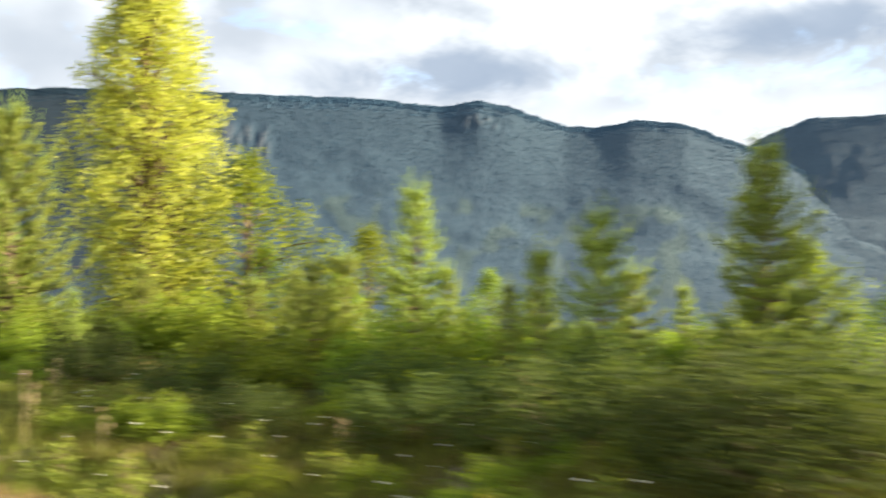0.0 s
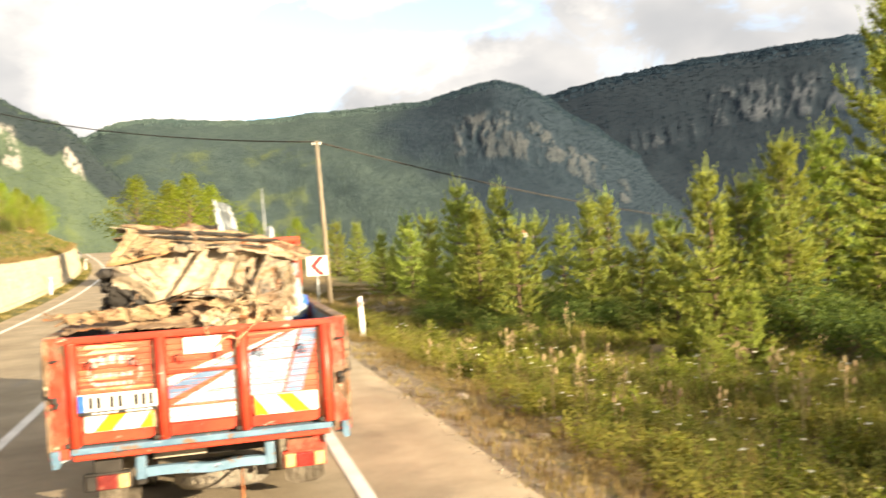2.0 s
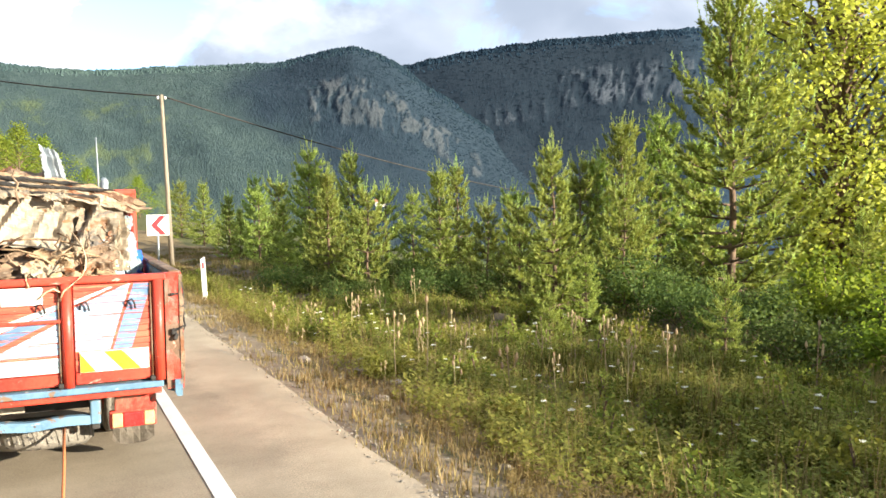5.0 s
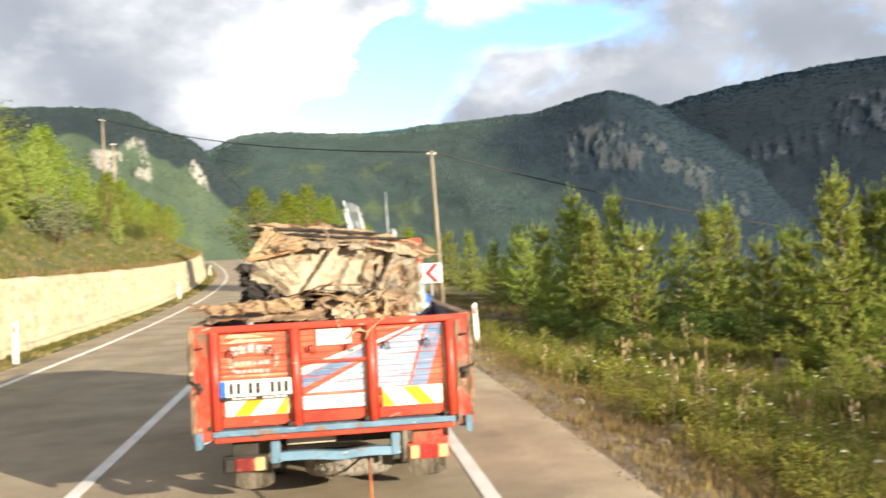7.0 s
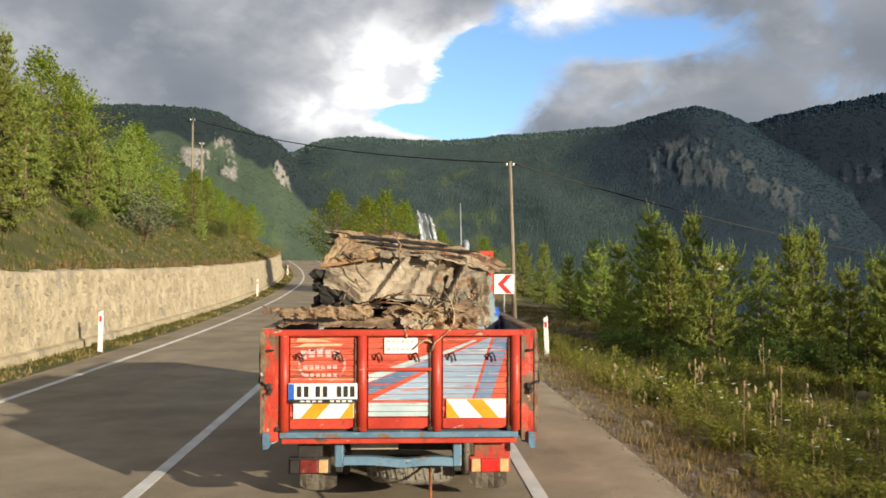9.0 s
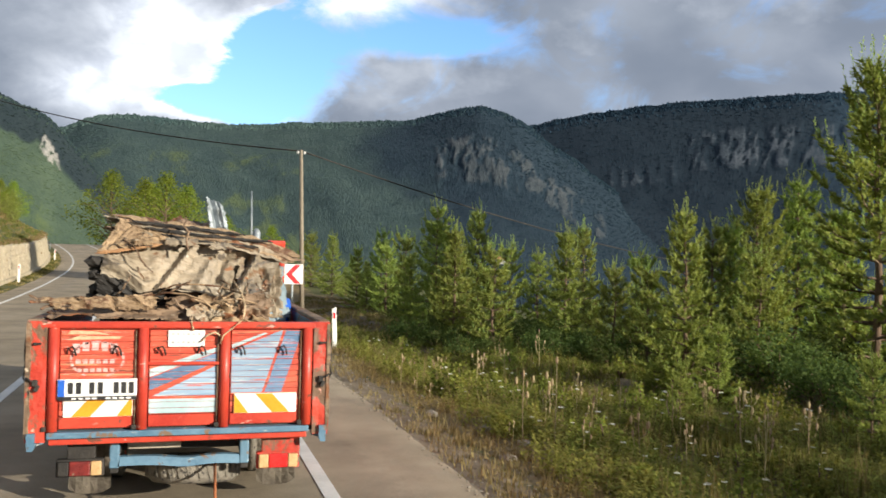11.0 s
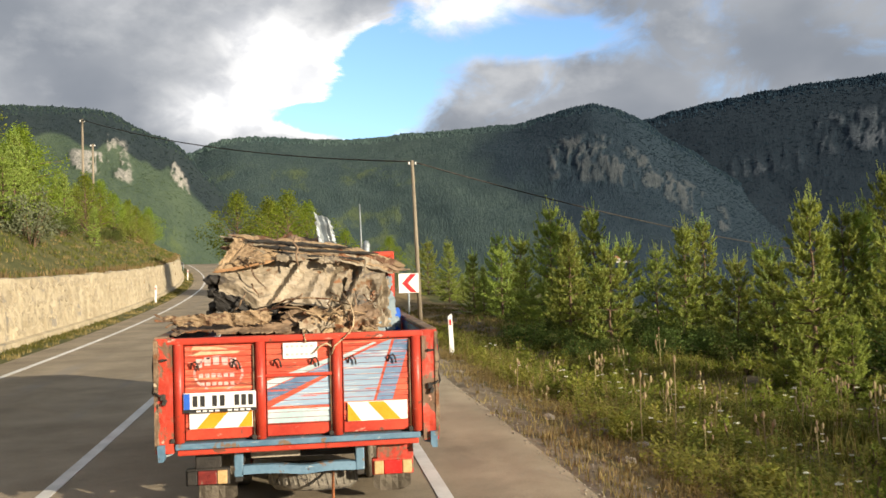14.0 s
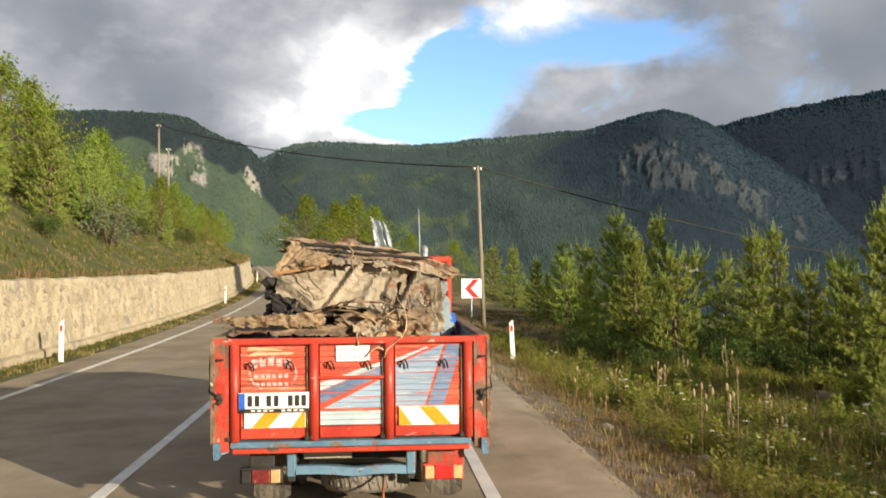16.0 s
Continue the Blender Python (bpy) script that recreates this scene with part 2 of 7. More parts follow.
def woods(name, dark, light, conifer_shade, meadow):
    """Far trees: each a shade of its own, patches of lighter and darker stands."""
    m = bpy.data.materials.new(name)
    m.use_nodes = True
    n = Nodes(m.node_tree)
    r = n.add("ShaderNodeNewGeometry").outputs["Random Per Island"]
    c = n.add("ShaderNodeTexCoord").outputs["Object"]
    stand = n.step(n.noise(c, 0.006, 5.0, 0.6), 0.36, 0.64)
    mixed = n.math("ADD", n.math("MULTIPLY", r, 0.35), n.math("MULTIPLY", stand, 0.65))
    col = n.mix(mixed, rgb(*dark), rgb(*light))
    # First attribute: dark stands and painted cloud shade.
    for att, shade in (("conifer_shade", conifer_shade), ("meadow", meadow)):
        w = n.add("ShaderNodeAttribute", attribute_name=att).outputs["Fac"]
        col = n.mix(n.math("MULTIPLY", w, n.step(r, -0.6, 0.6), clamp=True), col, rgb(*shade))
    p = n.add("ShaderNodeBsdfPrincipled")
    n.put(p.inputs["Base Color"], col)
    p.inputs["Roughness"].default_value = 0.95
    p.inputs["Specular IOR Level"].default_value = 0.05
    n.put(n.add("ShaderNodeOutputMaterial").inputs[0], p.outputs[0])
    return m


# These trees carry the same painted haze and cloud shade as their slope.
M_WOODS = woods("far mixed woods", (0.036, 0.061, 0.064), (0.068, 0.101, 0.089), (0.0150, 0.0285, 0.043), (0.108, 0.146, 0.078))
# Lit copy of the far woods, with the sunlight in the tree colours.
M_WOODS_LIT = woods("far sunlit woods", (0.052, 0.082, 0.054), (0.098, 0.136, 0.078), (0.022, 0.035, 0.040), (0.116, 0.160, 0.074))
# Bluish haze is part of these tree colours; the third one paints cloud shade.
M_WOODS_HAZE = woods("far hazy woods", (0.036, 0.072, 0.112), (0.054, 0.096, 0.136), (0.012, 0.0225, 0.034), (0.060, 0.104, 0.108))
M_RED = surface("chipped red paint", (0.36, 0.026, 0.014), (0.54, 0.062, 0.030), 3.0, 0.45, 0.15, 60.0, spot=(0.13, 0.055, 0.035), spot_at=0.585, spot_scale=7.0, bump_size=0.004,
                scratches=(((0.62, 0.30, 0.24), 0.635, (6, 6, 14)), ((0.10, 0.06, 0.045), 0.65, (22, 22, 22))))
M_RED_WORN = surface("dented rusty red sheet", (0.36, 0.026, 0.014), (0.54, 0.062, 0.030), 3.0, 0.5, 0.3, 40.0, spot=(0.15, 0.09, 0.055), spot_at=0.515, spot_scale=2.6, bump_size=0.01,
                     scratches=(((0.20, 0.14, 0.09), 0.57, (9, 9, 3)), ((0.66, 0.36, 0.28), 0.64, (14, 14, 9)), ((0.05, 0.04, 0.035), 0.65, (20, 20, 12))))
M_RED_BOARD = surface("red boards", (0.44, 0.048, 0.026), (0.60, 0.115, 0.06), 2.0, 0.55, 0.2, 30.0, spot=(0.30, 0.05, 0.03), spot_at=0.58, spot_scale=3.0, bump_size=0.004, each=0.12, stretch=(0.5, 1, 6),
                      scratches=(((0.58, 0.26, 0.13), 0.595, (2.0, 1, 95)), ((0.64, 0.46, 0.36), 0.645, (3.5, 1, 120)), ((0.20, 0.05, 0.03), 0.57, (3.0, 3, 26))))
M_BLUE_BOARD = surface("blue boards", (0.19, 0.28, 0.40), (0.31, 0.41, 0.53), 2.0, 0.55, 0.2, 30.0, spot=(0.42, 0.47, 0.53), spot_at=0.60, spot_scale=3.0, bump_size=0.004, each=0.1, stretch=(0.5, 1, 6),
                       scratches=(((0.50, 0.09, 0.05), 0.595, (2.5, 1, 75)), ((0.55, 0.58, 0.58), 0.60, (3, 1, 110))))
M_NAVY_BOARD = surface("dark blue stripe", (0.075, 0.14, 0.25), (0.14, 0.225, 0.36), 3.0, 0.55, 0.2, 30.0, spot=(0.26, 0.32, 0.48), spot_at=0.60, spot_scale=4.0, bump_size=0.004,
                       scratches=(((0.48, 0.08, 0.05), 0.575, (3, 1, 70)), ((0.34, 0.40, 0.52), 0.57, (3, 1, 110))))
M_PALE = surface("faded white paint", (0.33, 0.45, 0.49), (0.51, 0.61, 0.63), 4.0, 0.5, 0.15, 40.0, spot=(0.34, 0.44, 0.47), spot_at=0.58, spot_scale=5.0, bump_size=0.003,
                 scratches=(((0.48, 0.12, 0.08), 0.62, (3, 1, 70)),))
M_BLUE = surface("chipped light blue paint", (0.065, 0.14, 0.215), (0.125, 0.225, 0.315), 4.0, 0.55, 0.3, 50.0, spot=(0.17, 0.11, 0.07), spot_at=0.555, spot_scale=7.0, bump_size=0.006,
                 scratches=(((0.40, 0.43, 0.42), 0.63, (10, 10, 22)), ((0.07, 0.05, 0.04), 0.63, (16, 16, 16))))
M_DARK = surface("dirty black steel", (0.012, 0.011, 0.010), (0.04, 0.035, 0.03), 5.0, 0.75, 0.3, 50.0, spot=(0.09, 0.07, 0.05), spot_at=0.62, spot_scale=5.0)
M_INNER = surface("scratched blue inner boards", (0.05, 0.09, 0.14), (0.12, 0.18, 0.25), 3.0, 0.6, 0.2, 40.0, spot=(0.12, 0.07, 0.05), spot_at=0.56, spot_scale=4.0)
M_RUBBER = surface("dusty tyre rubber", (0.11, 0.10, 0.08), (0.24, 0.215, 0.175), 5.0, 0.9, 0.5, 60.0, scratches=(((0.05, 0.045, 0.04), 0.58, (25, 25, 25)),))
M_FLAP = surface("muddy rubber flap", (0.13, 0.11, 0.085), (0.26, 0.225, 0.175), 5.0, 0.9, 0.3, 40.0, spot=(0.10, 0.085, 0.065), spot_at=0.60, spot_scale=4.0)
M_LAMP_DIM = surface("dim red lamp glass", (0.10, 0.012, 0.012), (0.20, 0.025, 0.02), 20.0, 0.35, 0.2, 120.0, spot=(0.20, 0.15, 0.11), spot_at=0.6, spot_scale=12.0)
M_CREAM = surface("cream lamp glass", (0.46, 0.29, 0.13), (0.58, 0.40, 0.20), 20.0, 0.25, 0.2, 120.0, coat=0.5)
M_LAMP_RED = surface("red lamp glass", (0.52, 0.015, 0.015), (0.66, 0.03, 0.025), 20.0, 0.2, 0.2, 120.0, coat=0.6)
M_YELLOW = surface("yellow reflective sheet", (0.70, 0.275, 0.014), (0.80, 0.345, 0.024), 8.0, 0.35, 0.05, 90.0)
M_WHITE = surface("white reflective sheet", (0.74, 0.73, 0.70), (0.84, 0.83, 0.80), 8.0, 0.4, 0.05, 90.0, spot=(0.5, 0.46, 0.4), spot_at=0.68, spot_scale=9.0)
M_SIGN_RED = surface("red sign sheet", (0.55, 0.02, 0.03), (0.65, 0.04, 0.04), 8.0, 0.35, 0.05, 90.0)
M_BLACK = surface("black print", (0.012, 0.012, 0.014), (0.03, 0.03, 0.03), 9.0, 0.5, 0.0)
M_EU = surface("blue plate band", (0.02, 0.09, 0.45), (0.03, 0.13, 0.55), 9.0, 0.4, 0.0)
M_RUST = surface("rusty dusty sheet metal", (0.085, 0.052, 0.030), (0.29, 0.20, 0.125), 3.0, 0.7, 0.6, 26.0, spot=(0.17, 0.068, 0.025), spot_at=0.53, spot_scale=3.4, bump_size=0.02,
                 scratches=(((0.035, 0.026, 0.02), 0.60, (5, 5, 9)), ((0.42, 0.34, 0.24), 0.64, (9, 9, 16))))
M_BAND = surface("golden brown rusted strip", (0.15, 0.095, 0.050), (0.40, 0.29, 0.17), 3.4, 0.7, 0.6, 30.0, spot=(0.10, 0.045, 0.02), spot_at=0.53, spot_scale=4.0, bump_size=0.02,
                 scratches=(((0.05, 0.034, 0.024), 0.60, (6, 6, 14)), ((0.50, 0.40, 0.28), 0.65, (7, 7, 20))))
M_ORANGE = surface("bright rust", (0.30, 0.15, 0.065), (0.42, 0.25, 0.12), 8.0, 0.8, 0.4, 50.0)
M_TAN = surface("dusty beige car panel", (0.165, 0.136, 0.096), (0.36, 0.298, 0.212), 2.0, 0.55, 0.5, 25.0, spot=(0.15, 0.078, 0.036), spot_at=0.54, spot_scale=2.2, bump_size=0.015,
                scratches=(((0.10, 0.085, 0.07), 0.585, (2.6, 2.6, 5)), ((0.26, 0.12, 0.05), 0.625, (8, 8, 12)), ((0.50, 0.45, 0.37), 0.64, (5, 5, 9))))
M_STEEL_BLUE = surface("faded pale blue panel", (0.15, 0.21, 0.25), (0.27, 0.33, 0.36), 3.0, 0.5, 0.3, 30.0, spot=(0.25, 0.17, 0.1), spot_at=0.62, spot_scale=4.0)
M_TIN = surface("weathered galvanised sheet", (0.20, 0.235, 0.265), (0.38, 0.415, 0.435), 4.0, 0.45, 0.3, 40.0, metal=0.3, spot=(0.25, 0.2, 0.15), spot_at=0.66)
M_GREY_PRINT = surface("faded grey print", (0.36, 0.36, 0.36), (0.56, 0.56, 0.55), 20.0, 0.6, 0.0)
M_STRING = surface("pale twine", (0.46, 0.33, 0.19), (0.66, 0.50, 0.32), 30.0, 0.85, 0.4, 120.0)
M_ROPE = surface("orange tow rope", (0.42, 0.13, 0.04), (0.58, 0.22, 0.08), 40.0, 0.8, 0.4, 90.0)
M_POLE = surface("weathered pole timber", (0.17, 0.14, 0.10), (0.30, 0.255, 0.19), 3.0, 0.85, 0.4, 40.0, stretch=(4, 4, 0.5))
M_BARK = surface("pine bark", (0.085, 0.055, 0.035), (0.20, 0.13, 0.08), 6.0, 0.9, 0.6, 40.0, stretch=(1, 1, 0.4))
M_STONE = surface("limestone", (0.22, 0.185, 0.14), (0.36, 0.315, 0.25), 3.0, 0.9, 0.6, 25.0, each=0.2)
M_CONCRETE = surface("pale concrete", (0.38, 0.36, 0.32), (0.52, 0.50, 0.45), 3.0, 0.9, 0.4, 40.0)
M_ROOF = surface("clay tile roof", (0.30, 0.11, 0.06), (0.40, 0.17, 0.10), 3.0, 0.8, 0.4, 12.0)
M_PINE = foliage("pine needles", (0.165, 0.215, 0.048), (0.40, 0.465, 0.12), 0.38)
M_PINE_TIP = foliage("young pine shoots", (0.29, 0.39, 0.105), (0.47, 0.56, 0.20), 0.5)
M_LEAF = foliage("green leaves", (0.12, 0.18, 0.022), (0.29, 0.36, 0.05), 0.5)
M_LEAF_YELLOW = foliage("yellow green leaves", (0.32, 0.39, 0.075), (0.52, 0.58, 0.16), 0.58, each=0.0)
M_LEAF_SILVER = foliage("silvery leaves", (0.13, 0.16, 0.09), (0.26, 0.30, 0.19), 0.3)
M_BRAMBLE = foliage("bramble leaves", (0.050, 0.080, 0.022), (0.135, 0.175, 0.050), 0.42)
M_GRASS = foliage("verge grass", (0.078, 0.094, 0.022), (0.185, 0.185, 0.052), 0.42)
M_WEED = foliage("yellow green weeds", (0.105, 0.135, 0.024), (0.265, 0.28, 0.060), 0.45)
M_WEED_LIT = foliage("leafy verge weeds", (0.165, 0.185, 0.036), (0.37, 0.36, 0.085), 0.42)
M_WEED_BROWN = foliage("reddish withering weeds", (0.15, 0.108, 0.042), (0.34, 0.255, 0.105), 0.35)
M_STRAW = foliage("dry grass", (0.17, 0.135, 0.06), (0.37, 0.285, 0.135), 0.35)
M_STALK = foliage("dry stalks", (0.28, 0.22, 0.11), (0.42, 0.35, 0.20), 0.1)
M_SEED = foliage("brown seed heads", (0.30, 0.22, 0.12), (0.50, 0.40, 0.25), 0.1)
M_WALL_STONE = surface("wall stone", (0.33, 0.275, 0.185), (0.51, 0.440, 0.315), 2.0, 0.9, 0.7, 14.0, spot=(0.27, 0.24, 0.19), spot_at=0.60, spot_scale=2.0, each=0.16, bump_size=0.03)
M_FADED = surface("faded lettering", (0.52, 0.27, 0.24), (0.68, 0.50, 0.49), 14.0, 0.55, 0.0, 60.0, spot=(0.50, 0.09, 0.06), spot_at=0.585, spot_scale=16.0)
M_PETAL = foliage("white umbels", (0.62, 0.62, 0.55), (0.80, 0.80, 0.74), 0.2)


# ================= building helpers =================
def mesh_of(name, verts, faces, material, smooth=False):
    me = bpy.data.meshes.new(name)
    me.from_pydata(verts, [], faces)
    if smooth:
        me.polygons.foreach_set("use_smooth", [True] * len(me.polygons))
    me.materials.append(material)
    me.update()
    return me


def part(name, bm, material, parent=None, label="", smooth=False):
    """Links a bmesh as one mesh object, under a thing or part."""
    me = bpy.data.meshes.new(name)
    bm.normal_update()
    bm.to_mesh(me)
    bm.free()
    if smooth:
        me.polygons.foreach_set("use_smooth", [True] * len(me.polygons))
    me.materials.append(material)
    ob = new(name, me)
    ob.parent = parent
    return tagged(ob, label)


def thing(name, label, category, at=(0, 0, 0), group="", kind=""):
    e = new(name)
    e.empty_display_size = 0.2
    e.location = at
    return tagged(e, label, category, group, kind)


def box(bm, x0, x1, y0, y1, z0, z1, bevel=0.0, turn=None):
    v = [bm.verts.new((x, y, z)) for z in (z0, z1) for y in (y0, y1) for x in (x0, x1)]
    f = [bm.faces.new([v[i] for i in q]) for q in ((0, 2, 3, 1), (4, 5, 7, 6), (0, 1, 5, 4), (2, 6, 7, 3), (0, 4, 6, 2), (1, 3, 7, 5))]
    if turn:
        mid = Vector(((x0 + x1) / 2, (y0 + y1) / 2, (z0 + z1) / 2))
        bmesh.ops.transform(bm, matrix=Matrix.Translation(mid) @ turn @ Matrix.Translation(-mid), verts=v)
    if bevel:
        es = list({e for q in f for e in q.edges})
        bmesh.ops.bevel(bm, geom=es, offset=bevel, segments=2, affect="EDGES", profile=0.5)
    return v


def boxed(*a, **k):
    bm = bmesh.new()
    box(bm, *a, **k)
    return bm


def tube(bm, points, radii, sides=8, cap=True):
    """A round bar along points."""
    rings = []
    pts = [Vector(p) for p in points]
    for i, p in enumerate(pts):
        d = (pts[min(i + 1, len(pts) - 1)] - pts[max(i - 1, 0)]).normalized()
        a = d.orthogonal().normalized()
        if abs(d.z) > 0.9:
            a = Vector((1, 0, 0)) - d * d.x
            a.normalize()
        b = d.cross(a)
        r = radii[i] if hasattr(radii, "__len__") else radii
        rings.append([bm.verts.new(p + (a * math.cos(t) + b * math.sin(t)) * r) for t in [2 * math.pi * k / sides for k in range(sides)]])
    for r0, r1 in zip(rings, rings[1:]):
        for k in range(sides):
            bm.faces.new((r0[k], r0[(k + 1) % sides], r1[(k + 1) % sides], r1[k]))
    if cap:
        bm.faces.new(rings[0][::-1]), bm.faces.new(rings[-1])
    return rings


def ring_profile(bm, profile, axis_at, axis, sides=32):
    """Turns (radius, along) pairs round an axis."""
    axis = Vector(axis).normalized()
    a = axis.orthogonal().normalized()
    b = axis.cross(a)
    rings = [[bm.verts.new(Vector(axis_at) + axis * h + (a * math.cos(t) + b * math.sin(t)) * r) for t in [2 * math.pi * k / sides for k in range(sides)]] for r, h in profile]
    for r0, r1 in zip(rings, rings[1:]):
        for k in range(sides):
            bm.faces.new((r0[k], r0[(k + 1) % sides], r1[(k + 1) % sides], r1[k]))
    return rings


def fnoise(x, y, z=0.0, octaves=4):
    return noise.fractal((x, y, z), 1.0, 2.0, octaves)


# ================= road, ground, mountains =================
def bend(y):
    """How far the road has swung to the left, y metres ahead."""
    if y <= 0:
        return 0.0
    far = min(y, 170.0)
    b = 0.00052 * far * far + (0.0013 * (far - 60) ** 2 if far > 60 else 0.0)
    if y > 170:
        b += (y - 170) * (0.00104 * 170 + 0.0026 * 110)
    return b


def rise(y):
    """Height of the road, y metres ahead."""
    return 0.00034 * (min(max(y, 20), 110) - 20) ** 2


def lerp(table, x):
    return float(np.interp(x, [p[0] for p in table], [p[1] for p in table]))


RIGHT = [(2.4, -0.05), (2.8, -0.06), (3.6, -0.16), (4.8, -0.42), (5.6, -0.62), (6.4, -0.50), (9, -0.55), (14, -0.9), (22, -1.5), (40, -4), (90, -14), (200, -34), (420, -52), (700, -58)]
LEFT = [(-700, 60), (-300, 46), (-120, 34), (-60, 21), (-30, 11.5), (-20, 8.4), (-13, 4.9), (-10, 2.8), (-8.6, 1.93), (-8.36, 1.85), (-8.3, 0.0), (-7.7, 0.0), (-6.9, -0.05)]


def ground_height(u, y):
    """Height at u metres beside the road's middle line system, y metres ahead."""
    z = lerp(RIGHT, u) if u > 2.4 else lerp(LEFT, u) if u < -6.9 else -0.05
    far = max(0.0, u - 3.2, -9.0 - u)
    z += fnoise(u * 0.12, y * 0.12) * min(0.35, far * 0.08) + fnoise(u * 0.9, y * 0.9, 5) * min(0.07, far * 0.03)
    if u < -8.3:
        z -= max(0.0, min(1.0, (y - 70) / 70)) * max(0.0, z - 2.0) * 0.75
    return z + rise(y) * max(0.0, 1 - max(0, u - 10) / 60)


def ground_at(x, y):
    return ground_height(x + bend(y), y)


def sheet(name, us, ys, at, material, attributes=()):
    """A sheet over a grid of cross and long steps; at(u, y) gives the point, each attribute a cover 0..1."""
    verts = [at(u, y) for y in ys for u in us]
    w = len(us)
    faces = [(j * w + i, j * w + i + 1, (j + 1) * w + i + 1, (j + 1) * w + i) for j in range(len(ys) - 1) for i in range(w - 1)]
    me = mesh_of(name, verts, faces, material, True)
    for att, fn in attributes:
        me.attributes.new(att, "FLOAT", "POINT").data.foreach_set("value", [fn(u, y) for y in ys for u in us])
    return new(name, me)


US = sorted({*[-700, -450, -300, -200, -140, -100, -75, -58, -45, -36, -30, -26], *np.arange(-24, -8.6, 0.6).tolist(), -8.6, -8.36, -8.3, -8.0, -7.7, -7.2, -6.9, -4, -1, 2.0, 2.4,
             *np.arange(2.6, 9, 0.2).tolist(), *np.arange(9, 24, 0.6).tolist(), 26, 30, 35, 42, 50, 60, 75, 95, 120, 160, 210, 280, 360, 460, 580, 720})
YS = sorted({-250, -120, -70, -40, -25, -16, -10, *np.arange(-6, 36, 0.3).tolist(), *np.arange(36, 90, 1.2).tolist(), *range(90, 180, 5), 190, 210, 240, 280, 330, 400, 480, 560, 660, 760})


def soft(x, a, b):
    t = min(1.0, max(0.0, (x - a) / (b - a)))
    return t * t * (3 - 2 * t)


def bump_at(x, mid, width):
    return math.exp(-((x - mid) / width) ** 2)


ground = sheet("ground", US, YS, lambda u, y: (u - bend(y), y, ground_height(u, y)), M_GROUND, (
    ("gravel", lambda u, y: 0.80 * soft(u, 2.2, 2.5) * (1 - soft(u, 2.6, 3.5))),
    ("straw", lambda u, y: 0.88 * soft(u, 2.7, 3.3) * (1 - soft(u, 7, 11)) + 0.3 * soft(-u, 8.3, 8.5) * (1 - soft(-u, 11, 14))),
    ("soil", lambda u, y: 0.95 * soft(u, 5.0, 6.6) * (1 - soft(u, 11, 15)) * (1 - soft(y, 34, 48))),
    ("wood", lambda u, y: 0.9 * soft(u, 16, 30)),
    ("orange", lambda u, y: 0.75 * soft(y, 62, 75) * (1 - soft(y, 120, 140)) * soft(-u, 9.5, 11) * (1 - soft(-u, 15, 20)))))
tagged(ground, "dry grassy hillside verge falling to a valley", "ground", kind="structure")

road_us = [-6.9, -6.6, -6.3, -6.0, *[-5.75 + 0.25 * i for i in range(32)], 2.25, 2.4]
road_ys = [y for y in YS if -70 <= y <= 180]
road = sheet("road", road_us, road_ys, lambda u, y: (u + (0.05 * fnoise(y * 0.8, 3) if u > 2.3 else 0) - bend(y), y, rise(y) + (-0.03 if u in (-6.9, 2.4) else 0.0)), M_ASPHALT, (
    ("dust", lambda u, y: 0.78 * soft(u, 0.9, 2.2) + 0.22 * fnoise(u * 0.8, y * 0.25, 3) + 0.5 * soft(-u, 6.0, 6.9)),
    ("track", lambda u, y: 0.42 * (bump_at(u, -1.35, 0.35) + bump_at(u, 0.35, 0.35) + bump_at(u, -4.9, 0.35) + bump_at(u, -3.3, 0.35)) + 0.15 * fnoise(u, y * 0.1, 8)),
    ("oil", lambda u, y: 0.34 * bump_at(u, -0.5, 0.4) * soft(fnoise(u, y * 0.35, 6), -0.2, 0.5))))
tagged(road, "worn grey asphalt country road", "road", kind="structure")


def stripe(name, u0, u1, y0, y1):
    """A painted line, a thin slab on the road."""
    ys = [y0 + (y1 - y0) * i / max(2, int((y1 - y0) / 1.5)) for i in range(max(2, int((y1 - y0) / 1.5)) + 1)]
    bm = bmesh.new()
    rows = [[bm.verts.new((u - bend(y), y, rise(y) + z)) for u, z in ((u0, 0.001), (u0, 0.006), (u1, 0.006), (u1, 0.001))] for y in ys]
    for a, b in zip(rows, rows[1:]):
        for i in range(3):
            bm.faces.new((a[i], a[i + 1], b[i + 1], b[i]))
    ob = part(name, bm, M_LINE)
    return tagged(ob, "worn white painted road line", "road marking", kind="structure")


stripe("road_line_1", -6.02, -5.89, -60, 178)
stripe("road_line_2", 1.02, 1.15, -60, 178)
stripe("road_line_3", -2.50, -2.37, -60, 178)


